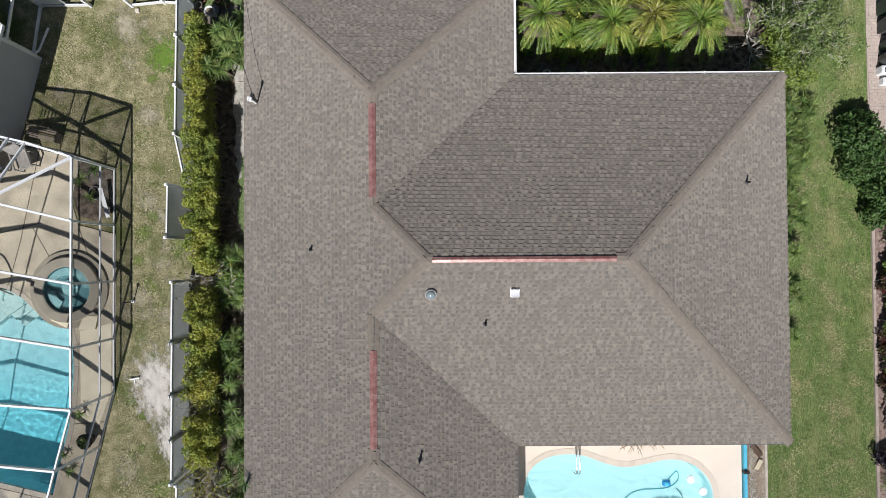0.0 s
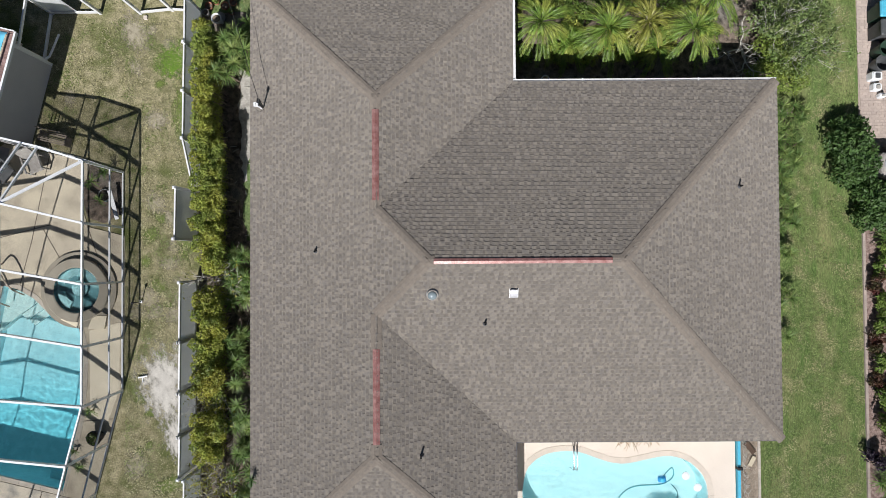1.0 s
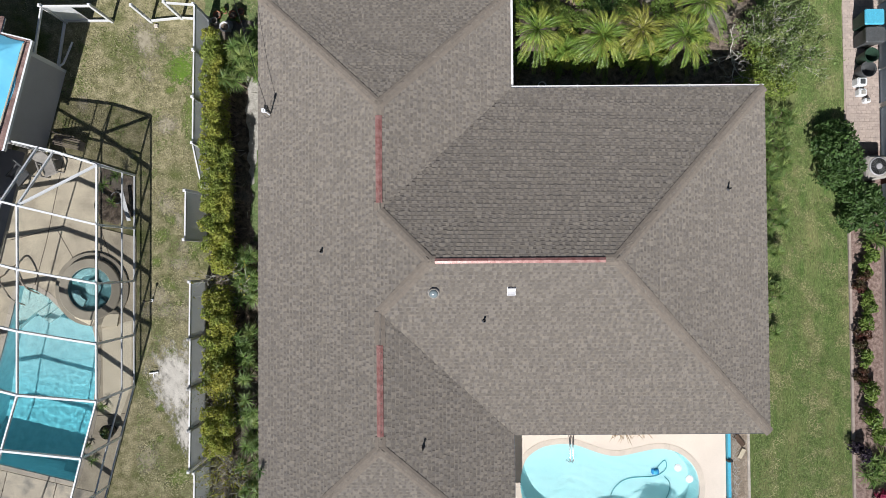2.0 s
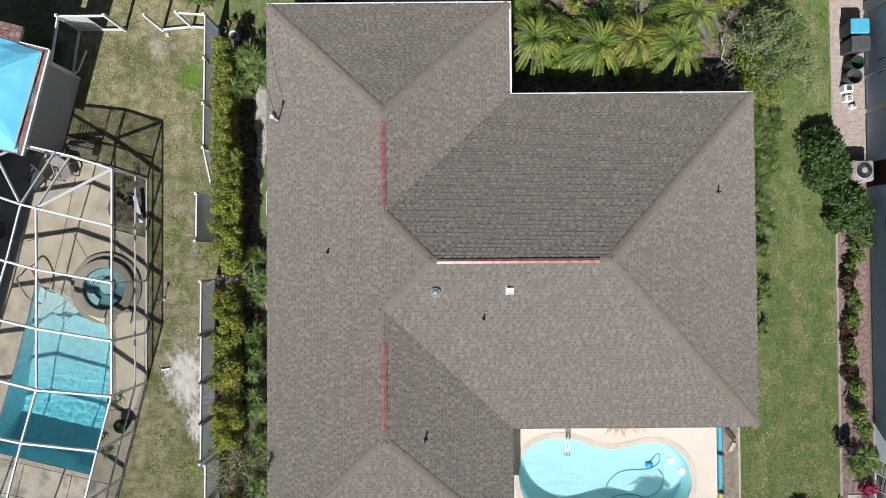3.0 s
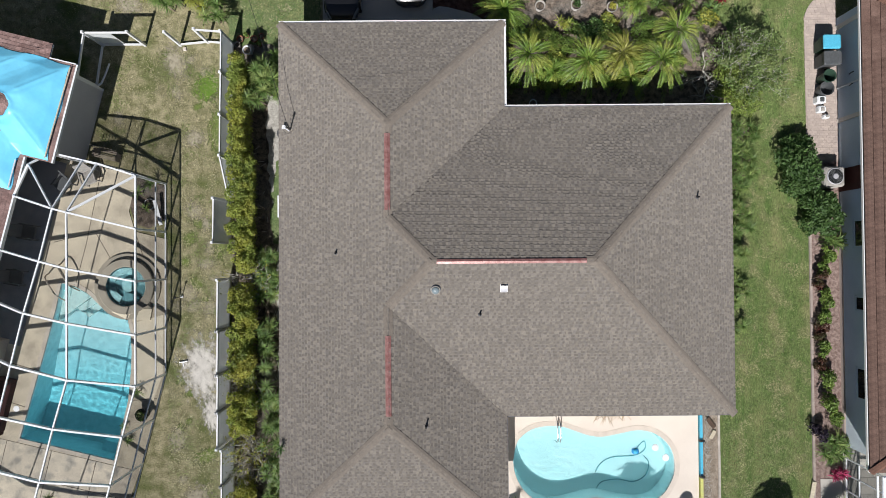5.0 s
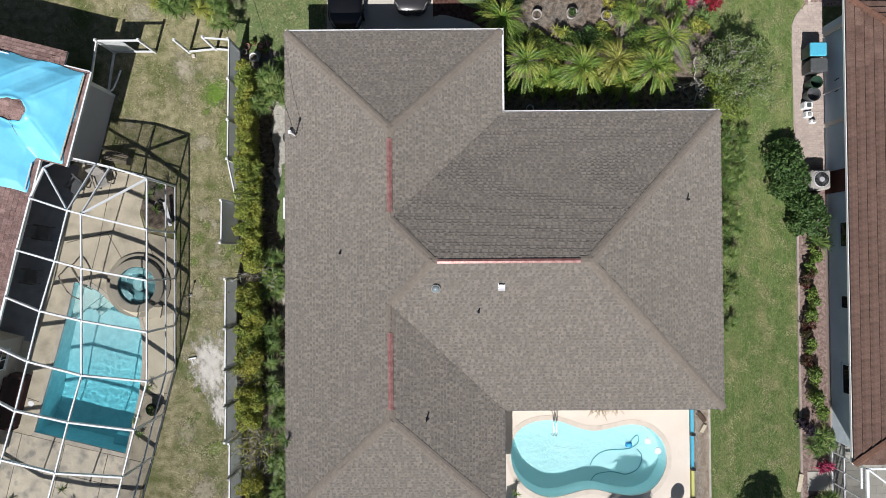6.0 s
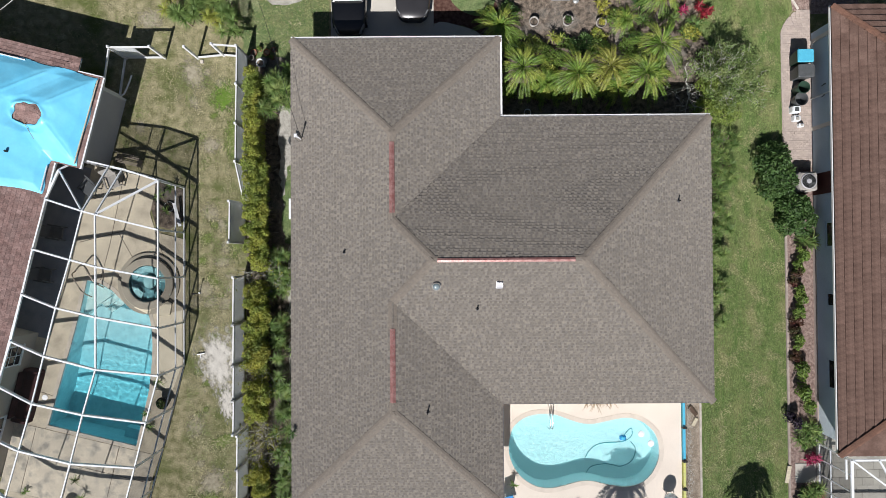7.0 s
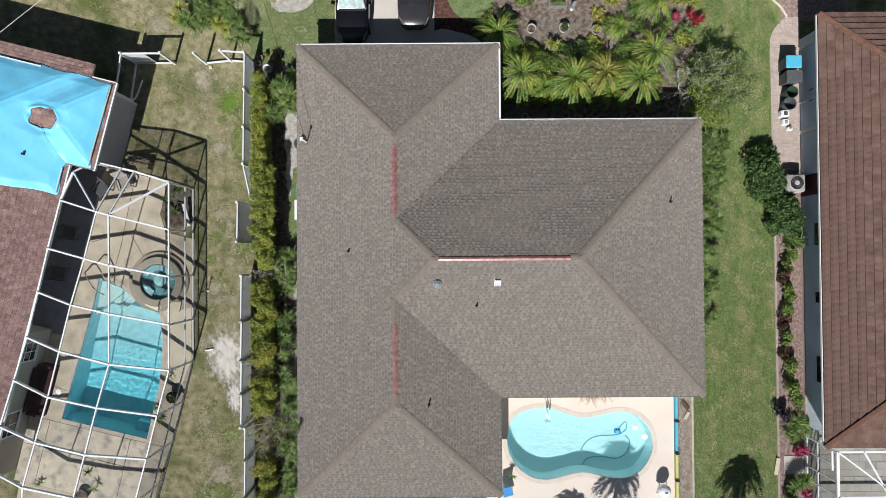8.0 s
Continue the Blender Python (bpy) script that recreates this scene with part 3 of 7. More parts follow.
def pool(name, loop, depth, water_z, plaster, water, label, deep=None, wave=0.0025):
    t = thing(name, label, "swimming pool")
    shell = Shape()
    floor = grown(loop, -0.12)
    n = len(loop)
    low = []
    for x, y in floor:
        d = depth if deep is None else depth + (deep - depth) * min(1, max(0, (deep_at(x, y))))
        low.append((x, y, -d))
    cx, cy = sum(p[0] for p in loop) / n, sum(p[1] for p in loop) / n
    for i in range(n):
        j = (i + 1) % n
        shell.face((*loop[i], 0.0), (*loop[j], 0.0), low[j], low[i])
    base = sheet(floor, z=0)
    for f in base.f:
        shell.face(*[(base.v[k][0], base.v[k][1], -(depth if deep is None else depth + (deep - depth) * min(1, max(0, deep_at(base.v[k][0], base.v[k][1]))))) for k in f])
    basin = part("shell", shell, plaster, t)
    basin.cycles.is_caustics_receiver = True
    w = part("water", rippled(grown(loop, 0.1), water_z, wave), water, t, "clear rippling pool water", smooth=True)
    w.visible_shadow = False
    w.cycles.is_caustics_caster = True
    return t


def deep_at(x, y):
    return (-3.6 - y) / 3.0


pool_s = pool("swimming_pool", POOL_S, 1.15, -0.1, M_PLASTER, M_WATER, "kidney-shaped swimming pool with pale blue plaster")
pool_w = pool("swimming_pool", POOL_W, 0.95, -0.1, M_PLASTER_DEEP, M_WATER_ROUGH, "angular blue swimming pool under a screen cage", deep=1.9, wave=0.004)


def coping(loop, width, parent, piece=0.3, gap=0.001, material=M_COPING):
    """Coping stones round a pool's edge."""
    outer = grown(loop, width)
    s = Shape()
    n = len(loop)
    for i in range(n):
        j = (i + 1) % n
        a, b, c, d = (Vector(p) for p in (loop[i], loop[j], outer[j], outer[i]))
        k = max(1, round((b - a).length / piece))
        for m in range(k):
            t0, t1 = m / k + gap / (b - a).length, (m + 1) / k - gap / (b - a).length
            q = [a.lerp(b, t0), a.lerp(b, t1), d.lerp(c, t1), d.lerp(c, t0)]
            s.prism([(p.x, p.y) for p in q][::-1], -0.04, 0.05)
    return part("coping", s, material, parent, "pale brick coping", kind="stuff")


coping(POOL_S, 0.24, pool_s, 0.25)
coping(POOL_W, 0.2, pool_w, 0.9, 0.003, M_COPING_TAN)
shelf = Shape()
shelf.prism([(-18.92, -1.05), (-18.4, -1.15), (-17.6, -1.6), (-18.4, -2.15), (-19.28, -2.9)][::-1], -0.9, -0.38)
part("entry_shelf", shelf, M_SHELF, pool_w, "pale plaster entry shelf").cycles.is_caustics_receiver = True
corner = Shape()
corner.prism([(-16.32, -9.55), (-16.2, -9.05), (-17.2, -8.8), (-17.32, -9.3)], -1.7, -0.95)
part("corner_bench", corner, M_PLASTER_DEEP, pool_w, "pale plaster bench in the corner").cycles.is_caustics_receiver = True
for k_ in range(2):
    s = Shape()
    s.prism([(-17.6 + 0.3 * k_, -1.62 - 0.2 * k_), (-18.4 + 0.25 * k_, -2.17 - 0.25 * k_), (-18.16 + 0.25 * k_, -2.4 - 0.25 * k_), (-17.32 + 0.3 * k_, -1.84 - 0.2 * k_)], -0.92, -0.55 - 0.17 * k_)
    part("pool_stair", s, M_SHELF, pool_w).cycles.is_caustics_receiver = True
structure("pool_deck", sheet([(2.15, -16), (12.3, -16), (12.3, -6.25), (2.15, -6.25)], [grown(POOL_S, 0.23)], z=0.04, drop=0.08), M_DECK_CREAM,
          "cream painted concrete pool deck", "pool deck")
DECK_W = [(-23.5, -13.5), (-16.0, -13.5), (-15.55, -11.56), (-15.0, -10.0), (-14.4, -8.0), (-13.85, -5.5), (-13.72, -3.0), (-13.72, 1.2), (-15.3, 1.6), (-15.6, 2.6), (-15.2, 4.4), (-18.9, 5.2), (-19.9, 4.6), (-21.4, -2.5)]
structure("pool_deck_screened", sheet(DECK_W, [grown(POOL_W, 0.19)], z=0.035, drop=0.08), M_DECK_TAN, "tan concrete pool deck with dark joints", "pool deck")
structure("pale_deck_strip", sheet([(-15.2, -2.85), (-13.9, -2.5), (-13.9, -5.35), (-14.4, -6.75), (-15.15, -6.5)], z=0.044, drop=0.02), M_DECK_PALE, "pale cream concrete strip beside the pool", "pool deck")
for a, b in (((-19.3, 1.1), (-16.9, 1.7)), ((-16.9, 5.0), (-17.7, 1.0)), ((-17.7, 1.0), (-18.2, -0.9)), ((-15.3, 1.6), (-14.7, -0.2)), ((-17.2, 1.5), (-16.4, 0.1)), ((-21.0, -8.6), (-22.6, -10.1)),
             ((-15.5, -3.4), (-13.8, -3.2)), ((-15.6, -6.7), (-14.2, -6.6)), ((-20.6, -7.0), (-21.8, -6.6)), ((-20.1, -5.2), (-21.4, -4.8))):
    s = Shape()
    s.beam((*a, 0.036), (*b, 0.036), 0.03, 0.012)
    structure("deck_joint", s, M_JOINT, "dark joint between slabs of the pool deck", "joint")

# square slabs of the deck south of that pool
SLAB_O, SLAB_U, SLAB_V = Vector((-16.3, -9.62)), Vector((-0.972, 0.235)), Vector((-0.235, -0.972))
slabs = structure("deck_slabs", sheet([tuple(SLAB_O + SLAB_U * a + SLAB_V * b) for a, b in ((-0.95, 0.22), (6.5, 0.22), (6.5, 3.8), (-0.95, 3.8))][::-1], z=0.039), M_JOINT, "pale stained concrete slabs south of the pool", "pool deck")
for u0, u1 in ((-0.95, 0.85), (0.85, 3.1), (3.1, 5.35), (5.35, 6.5)):
    for v0, v1 in ((0.22, 1.72), (1.72, 3.8)):
        s = Shape()
        s.prism([tuple(SLAB_O + SLAB_U * a + SLAB_V * b) for a, b in ((u0 + 0.015, v0 + 0.015), (u0 + 0.015, v1 - 0.015), (u1 - 0.015, v1 - 0.015), (u1 - 0.015, v0 + 0.015))], 0.036, 0.052)
        part("slab", s, M_SLAB, slabs)
rnd_w = random.Random(61)
weeds = Shape()
for k in range(46):
    p_ = SLAB_O + SLAB_U * rnd_w.uniform(-0.8, 6.0) + SLAB_V * (1.72 + rnd_w.uniform(-0.02, 0.02)) if k % 3 else SLAB_O + SLAB_U * rnd_w.choice((0.85, 3.1)) + SLAB_V * rnd_w.uniform(0.3, 1.8)
    for j in range(5):
        a_, l_ = rnd_w.uniform(0, 6.28), rnd_w.uniform(0.03, 0.09)
        q_ = p_ + Vector((math.cos(a_), math.sin(a_))) * l_
        weeds.face((p_.x - 0.012, p_.y, 0.045), (p_.x + 0.012, p_.y + 0.008, 0.045), (q_.x, q_.y, 0.045 + l_ * 0.6))
tagged(part("joint_weeds", weeds, M_BARK), "dry brown weeds in the joints of the slabs", "weeds", kind="stuff")

# ---- roofs ----
EAVE, PITCH = 2.6, 0.46


def spans(poly, v):
    xs = []
    for (u0, v0), (u1, v1) in zip(poly, poly[1:] + poly[:1]):
        if (v0 <= v) != (v1 <= v):
            xs.append(u0 + (u1 - u0) * (v - v0) / (v1 - v0))
    xs.sort()
    return list(zip(xs[::2], xs[1::2]))


def lay(face, exposure, widths, gaps, thick, seed, tops, under, pick=None, roll=0.0):
    """Lays courses of shingles or tiles on one roof face, whose first edge is the eave. Pieces that pick() chooses are returned as (width, pose)."""
    rnd = random.Random(seed)
    p = [Vector(q) for q in face]
    u = (p[1] - p[0]).normalized()
    nrm = u.cross(p[2] - p[0]).normalized()
    if nrm.z < 0:
        nrm, u = -nrm, -u
    v = nrm.cross(u)
    if v.z < 0:
        v, u = -v, -u
        nrm = u.cross(v)
    o = p[0]
    flat = [((q - o).dot(u), (q - o).dot(v)) for q in p]
    top_v = max(q[1] for q in flat)
    singles = []

    def at(a, b, h):
        return o + u * a + v * b + nrm * h

    j = 0
    while j * exposure < top_v - 0.02:
        v0, v1 = j * exposure, min((j + 1) * exposure, top_v)
        j += 1
        lo, hi = spans(flat, v0 + 0.002), spans(flat, v1 - 0.002)
        if len(lo) != len(hi):
            lo = hi = spans(flat, (v0 + v1) / 2)
        for (l0, r0), (l1, r1) in zip(lo, hi):
            under.face(at(l0, v0, thick * 0.65), at(r0, v0, thick * 0.65), at(r1, v1, 0.002), at(l1, v1, 0.002))
            under.face(at(l0, v0, 0), at(r0, v0, 0), at(r0, v0, thick * 0.65), at(l0, v0, thick * 0.65))
            a, end = min(l0, l1) - rnd.uniform(0, widths[-1]), max(r0, r1)
            while a < end:
                w = rnd.choice(widths)
                b = a + w
                q0, q1 = (max(a, l0), min(b, r0)), (max(a, l1), min(b, r1))
                if q0[1] > q0[0] + 0.01 or q1[1] > q1[0] + 0.01:
                    whole = a >= max(l0, l1) and b <= min(r0, r1) and v1 - v0 > exposure * 0.99
                    mid = at(a + w / 2, (v0 + v1) / 2, 0)
                    if pick and whole and pick(mid):
                        m = Matrix((u, v, nrm)).transposed().to_4x4()
                        m.translation = at(a, v0, 0)
                        singles.append((w, m))
                    else:
                        c0, c1 = (q0[0], max(q0[1], q0[0])), (q1[0], max(q1[1], q1[0]))
                        A, B, C, D = at(c0[0], v0, thick), at(c0[1], v0, thick), at(c1[1], v1, thick * 0.45), at(c1[0], v1, thick * 0.45)
                        i = len(tops.v)
                        if roll:
                            rise = (nrm * roll, v * 0.015)
                            E, F = (A + B) / 2 + rise[0], (C + D) / 2 + rise[0]
                            nose = [q - nrm * thick * 0.15 for q in (A, E, B)]
                            foot = [q - nrm * thick for q in (A, (A + B) / 2, B)]
                            tops.v.extend(tuple(q) for q in (A + rise[1], E + rise[1], B + rise[1], C, F, D, *nose, *foot))
                            tops.f.extend([(i, i + 1, i + 4, i + 5), (i + 1, i + 2, i + 3, i + 4), (i + 6, i + 7, i + 1, i), (i + 7, i + 8, i + 2, i + 1), (i + 9, i + 10, i + 7, i + 6), (i + 10, i + 11, i + 8, i + 7)])
                            a = b
                            continue
                        A2, B2, C2, D2 = (q - nrm * thick for q in (A, B, C, D))
                        tops.v.extend(tuple(q) for q in (A, B, C, D, A2, B2, C2, D2))
                        tops.f.extend([(i, i + 1, i + 2, i + 3), (i + 4, i + 5, i + 1, i), (i + 5, i + 6, i + 2, i + 1), (i + 7, i + 4, i, i + 3)])
                a = b
                if gaps:
                    g = rnd.choice(gaps)
                    b = a + g
                    vm = v0 + exposure * 0.66
                    if v1 > vm and a > max(l0, l1) and b < min(r0, r1):
                        tops.face(at(a, vm, thick * 0.75), at(b, vm, thick * 0.75), at(b, v1, thick * 0.5), at(a, v1, thick * 0.5))
                    a = b
    return singles


def lone_piece(width, exposure, thick, material, name, roll=0.0):
    s = Shape()
    m, top = width / 2, thick * 0.45
    n = 0.015 if roll else 0.0
    s.v.extend([(0, n, thick), (m, n, thick + roll), (width, n, thick), (width, exposure, top), (m, exposure, top + roll), (0, exposure, top),
                (0, 0, 0), (width, 0, 0), (width, exposure, -thick * 0.5), (0, exposure, -thick * 0.5)])
    if roll:
        s.v.extend([(0, 0, thick * 0.85), (m, 0, thick * 0.85 + roll), (width, 0, thick * 0.85)])
        s.f.extend([(10, 11, 1, 0), (11, 12, 2, 1), (6, 7, 12, 11, 10), (7, 8, 3, 2, 12), (9, 6, 10, 0, 5)])
    else:
        s.f.extend([(6, 7, 2, 1, 0), (7, 8, 3, 2), (9, 6, 0, 5)])
    s.f.extend([(0, 1, 4, 5), (1, 2, 3, 4), (8, 9, 5, 4, 3)])
    return s.mesh(name, material)


def caps(p, q, shape, exposure=0.17, half=0.16, drop=0.46, seed=0, lift=0.018, thick=0.002):
    """Folded cap shingles from p up to q along a hip or ridge."""
    p, q = Vector(p), Vector(q)
    d = (q - p).normalized()
    side = d.cross(Vector((0, 0, 1))).normalized()
    n = max(1, round((q - p).length / exposure))
    exposure = (q - p).length / n
    slope = drop * (0.72 if abs(d.z) > 0.05 else 1.0)
    offs = [(-half, -half * slope), (-half * 0.42, -half * slope * 0.34), (half * 0.42, -half * slope * 0.34), (half, -half * slope)]
    for k in range(n):
        a, b = p + d * (k * exposure), p + d * ((k + 1.12) * exposure)
        low = [a + side * o + Vector((0, 0, h + lift + thick)) for o, h in offs]
        high = [b + side * o + Vector((0, 0, h + lift)) for o, h in offs]
        for i in range(3):
            shape.face(low[i + 1], high[i + 1], high[i], low[i])
        shape.face(*low, low[3] - Vector((0, 0, lift)), low[0] - Vector((0, 0, lift)))


# the main house: two crossing hip roofs of one pitch
XW, XI, XE = -7.5, 2.7, 12.93
YS, YN, BS, BN = -11.85, 10.87, -6.92, 6.98
HA, HB = (XI - XW) / 2, (BN - BS) / 2
ZA, ZB = EAVE + PITCH * HA, EAVE + PITCH * HB
XR, YR = XW + HA, BS + HB
AP_N, AP_S = (XR, YN - HA, ZA), (XR, YS + HA, ZA)
J_N, J_S = (XR, BN - HA, ZA), (XR, BS + HA, ZA)
R_W, R_E = (XW + HB, YR, ZB), (XE - HB, YR, ZB)
FACES = {
    "west": [(XW, YN, EAVE), (XW, YS, EAVE), AP_S, J_S, R_W, J_N, AP_N],
    "north": [(XI, YN, EAVE), (XW, YN, EAVE), AP_N],
    "inner_north": [(XI, BN, EAVE), (XI, YN, EAVE), AP_N, J_N],
    "main_north": [(XE, BN, EAVE), (XI, BN, EAVE), J_N, R_W, R_E],
    "east": [(XE, BS, EAVE), (XE, BN, EAVE), R_E],
    "main_south": [(XI, BS, EAVE), (XE, BS, EAVE), R_E, R_W, J_S],
    "inner_south": [(XI, YS, EAVE), (XI, BS, EAVE), J_S, AP_S],
    "south": [(XW, YS, EAVE), (XI, YS, EAVE), AP_S],
}
PLAN = [(XW, YS), (XI, YS), (XI, BS), (XE, BS), (XE, BN), (XI, BN), (XI, YN), (XW, YN)]
house = thing("house", "single-storey house with grey-brown shingle hip roof", "house")
deck = Shape()
for f in FACES.values():
    deck.face(*f)
roof = part("roof", deck, M_UNDERLAY, house, "grey-brown asphalt shingle roof with hips and valleys")
edge = Shape()
for (a, b) in zip(PLAN, PLAN[1:] + PLAN[:1]):
    a, b = Vector((*a, EAVE - 0.11)), Vector((*b, EAVE - 0.11))
    n = (b - a).normalized().cross(Vector((0, 0, 1)))
    edge.beam(a - n * 0.02, b - n * 0.02, 0.03, 0.2)
part("fascia", edge, M_WHITE, house, "white fascia board")
for a, b in (((XI, BS - 0.02), (XE, BS - 0.02)), ((XI + 0.02, YS), (XI + 0.02, BS)), ((XW, YS - 0.02), (XI, YS - 0.02))):
    drip = Shape()
    drip.beam((*a, EAVE - 0.02), (*b, EAVE - 0.02), 0.035, 0.03)
    part("drip_edge", drip, M_SLATE, house, "thin dark metal drip edge")
part("soffit", sheet(grown(PLAN, -0.02), z=EAVE - 0.2), M_WHITE, house, "white soffit")
INSET = [(XW + 0.6, YS + 0.6), (XI - 0.6, YS + 0.6), (XI - 0.6, BS + 0.6), (XE - 0.6, BS + 0.6), (XE - 0.6, BN - 0.6), (XI - 0.6, BN - 0.6), (XI - 0.6, YN - 0.6), (XW + 0.6, YN - 0.6)]
for a, b in zip(INSET, INSET[1:] + INSET[:1]):
    w = Shape()
    a, b = Vector((*a, (EAVE - 0.2) / 2)), Vector((*b, (EAVE - 0.2) / 2))
    w.beam(a, b, 0.2, EAVE - 0.2)
    part("wall", w, M_STUCCO, house)


def gutter(a, b, out, parent, w=0.085, z=EAVE - 0.02):
    s = Shape()
    a, b, o = Vector((*a, z)), Vector((*b, z)), Vector((*out, 0))
    for d, h0, h1, lip in ((0.005, -0.1, -0.03, 0.012), (w - 0.012, -0.1, 0.012, 0.034)):
        p, q = a + o * d, b + o * d
        s.solid([p + Vector((0, 0, h0)), q + Vector((0, 0, h0)), q + o * lip + Vector((0, 0, h0)), p + o * lip + Vector((0, 0, h0))],
                [p + Vector((0, 0, h1)), q + Vector((0, 0, h1)), q + o * lip + Vector((0, 0, h1)), p + o * lip + Vector((0, 0, h1))])
    p, q = a + Vector((0, 0, -0.085)), b + Vector((0, 0, -0.085))
    s.solid([p, q, q + o * w, p + o * w], [x + Vector((0, 0, 0.01)) for x in (p, q, q + o * w, p + o * w)])
    return part("gutter", s, M_GUTTER, parent, "white aluminium gutter")


gutter((XW, YN), (XI + 0.1, YN), (0, 1), house)
gutter((XI, BN + 0.1), (XI, YN), (1, 0), house)
gutter((XI, BN), (XE, BN), (0, 1), house)
for xx, yy in ((5.4, BN), (9.9, BN), (-2.2, YN), (0.5, YN)):
    s = Shape()
    s.box(xx - 0.02, yy - 0.1, EAVE, xx + 0.02, yy + 0.13, EAVE + 0.02)
    part("gutter_strap", s, M_WHITE, house)


def red_vent(p, q, half, parent):
    s = Shape()
    p, q = Vector(p), Vector(q)
    d = (q - p).normalized()
    side = d.cross(Vector((0, 0, 1))).normalized() * half
    low = 0.04 - 0.4 * half
    prof = [side * -1 + Vector((0, 0, -PITCH * half)), side * -1 + Vector((0, 0, low)), Vector((0, 0, 0.04)), side + Vector((0, 0, low)), side + Vector((0, 0, -PITCH * half))]
    n = max(1, round((q - p).length / 3.1))
    for k in range(n):
        a, b = p.lerp(q, k / n) - d * 0.03, p.lerp(q, (k + 1) / n)
        lift = Vector((0, 0, 0.006 * (k % 2)))
        s.solid([a + c + lift for c in prof], [b + c + lift for c in prof])
    part("ridge_vent", s, M_VENT_RED, parent, "weathered red metal ridge vent")


red_vent((XR, 5.33, ZA), (XR, 2.17, ZA), 0.12, roof)
red_vent((XR, -3.04, ZA), (XR, -6.31, ZA), 0.12, roof)
red_vent((-0.34, YR, ZB), (5.6, YR, ZB), 0.09, roof)


def vent_pipe(x, y, h, r=0.045):
    z = roof_z(x, y)
    t = thing("vent_pipe", "dark plumbing vent pipe with a lead flashing", "vent pipe", "roof vent pipes", (x, y, z))
    s = Shape()
    s.lathe(0, 0, [(0.1, -0.1), (0.08, 0.02), (r + 0.012, 0.07), (r + 0.01, h * 0.4)], 10)
    part("flashing", s, M_SLATE, t)
    s = Shape()
    s.lathe(0, 0, [(r, 0), (r, h), (r * 0.7, h), (r * 0.7, h - 0.08)], 10)
    part("pipe", s, M_BLACK, t)


def roof_z(x, y):
    a = min(x - XW, XI - x, y - YS, YN - y)
    b = min(x - XW, XE - x, y - BS, BN - y)
    return EAVE + PITCH * max(a, b)


vent_pipe(1.39, -2.16, 0.28, 0.035)
vent_pipe(-4.71, 0.42, 0.2, 0.04)
vent_pipe(10.96, 2.74, 0.28, 0.035)
vent_pipe(-0.88, -6.9, 0.32, 0.035)

# sun tunnel and square vent on the south slope
z0 = roof_z(-0.43, -1.09)
tube = thing("sun_tunnel", "round tubular skylight with a clear dome", "skylight", at=pose(-0.43, -1.09, z0, 20, 0, 0) @ Matrix.Scale(0.8, 4))
s = Shape()
s.lathe(0, 0, [(0.27, -0.03), (0.27, 0.02), (0.24, 0.05), (0.235, 0.14)], 24)
part("flashing_ring", s, M_GALV, tube)
s = Shape()
s.lathe(0, 0, [(0.2, 0.14), (0.19, 0.19), (0.14, 0.235), (0.07, 0.255), (0.01, 0.26)], 24)
part("dome", s, M_LENS, tube, "clear domed lens", smooth=True)
s = Shape()
s.lathe(0, 0, [(0.235, 0.12), (0.24, 0.16), (0.2, 0.165), (0.195, 0.14)], 24, close=False)
part("dome_ring", s, M_POT, tube)
z0 = roof_z(2.35, -1.05)
box = thing("roof_vent", "white square metal roof exhaust vent", "roof vent", at=pose(2.35, -1.05, z0, 24.7, 0, 0) @ Matrix.Scale(0.78, 4))
s = Shape()
s.box(-0.2, -0.24, 0.005, 0.2, 0.2, 0.02)
part("flashing", s, M_GALV, box)
s = Shape()
hood = [(-0.25, 0.02), (-0.24, 0.06), (-0.19, 0.1), (-0.1, 0.13), (0.02, 0.15), (0.18, 0.155)]
for (y0_, z0_), (y1_, z1_) in zip(hood, hood[1:]):
    s.solid([(-0.17, y0_, 0.019), (0.17, y0_, 0.019), (0.17, y1_, 0.019), (-0.17, y1_, 0.019)], [(-0.165, y0_, z0_), (0.165, y0_, z0_), (0.165, y1_, z1_), (-0.165, y1_, z1_)])
part("hood", s, M_HOOD, box)
s = Shape()
s.box(-0.15, 0.182, 0.04, 0.15, 0.19, 0.14)
part("grille", s, M_WHITE, box)

# service mast with an aerial and its cable
mx, my = -6.92, 5.95
mz = roof_z(mx, my)
mast = thing("service_mast", "leaning service mast with white bracket and cable", "mast", at=(mx, my, mz))
s = Shape()
s.tube([(0, 0, -0.1), (0.06, 0.1, 0.75)], 0.03, 8)
part("pole", s, M_BLACK, mast)
s = Shape()
s.box(-0.34, 0.05, -0.02, -0.18, 0.2, 0.14)
s.tube([(-0.26, 0.12, 0.06), (-0.02, -0.06, 0.08)], 0.022, 6)
part("bracket", s, M_WHITE, mast)
s = Shape()
s.tube([(0.06, 0.1, 0.75), (0.07, 0.12, 0.84), (0.02, 0.0, 0.8)], 0.055, 8)
part("weather_head", s, M_BLACK, mast)
s = Shape()
for k in (-1, 1):
    s.tube([(0.05 + k * 0.02, 0.1, 0.75), (0.06 + k * 0.16, 0.02, 0.66), (0.05 + k * 0.2, -0.15, 0.6), (0.04, -0.3, 0.62)], 0.008, 5)
part("drip_loop", s, M_BLACK, mast)
s = Shape()
s.tube([(0.06, 0.1, 0.8), (-0.3, 1.2, 0.78), (-0.72, 2.8, 0.9), (-1.45, 5.5, 1.4), (-2.6, 9.5, 2.6), (-4.2, 15, 4.6)], 0.011, 5)
part("cable", s, M_BLACK, mast, "sagging black service cable")

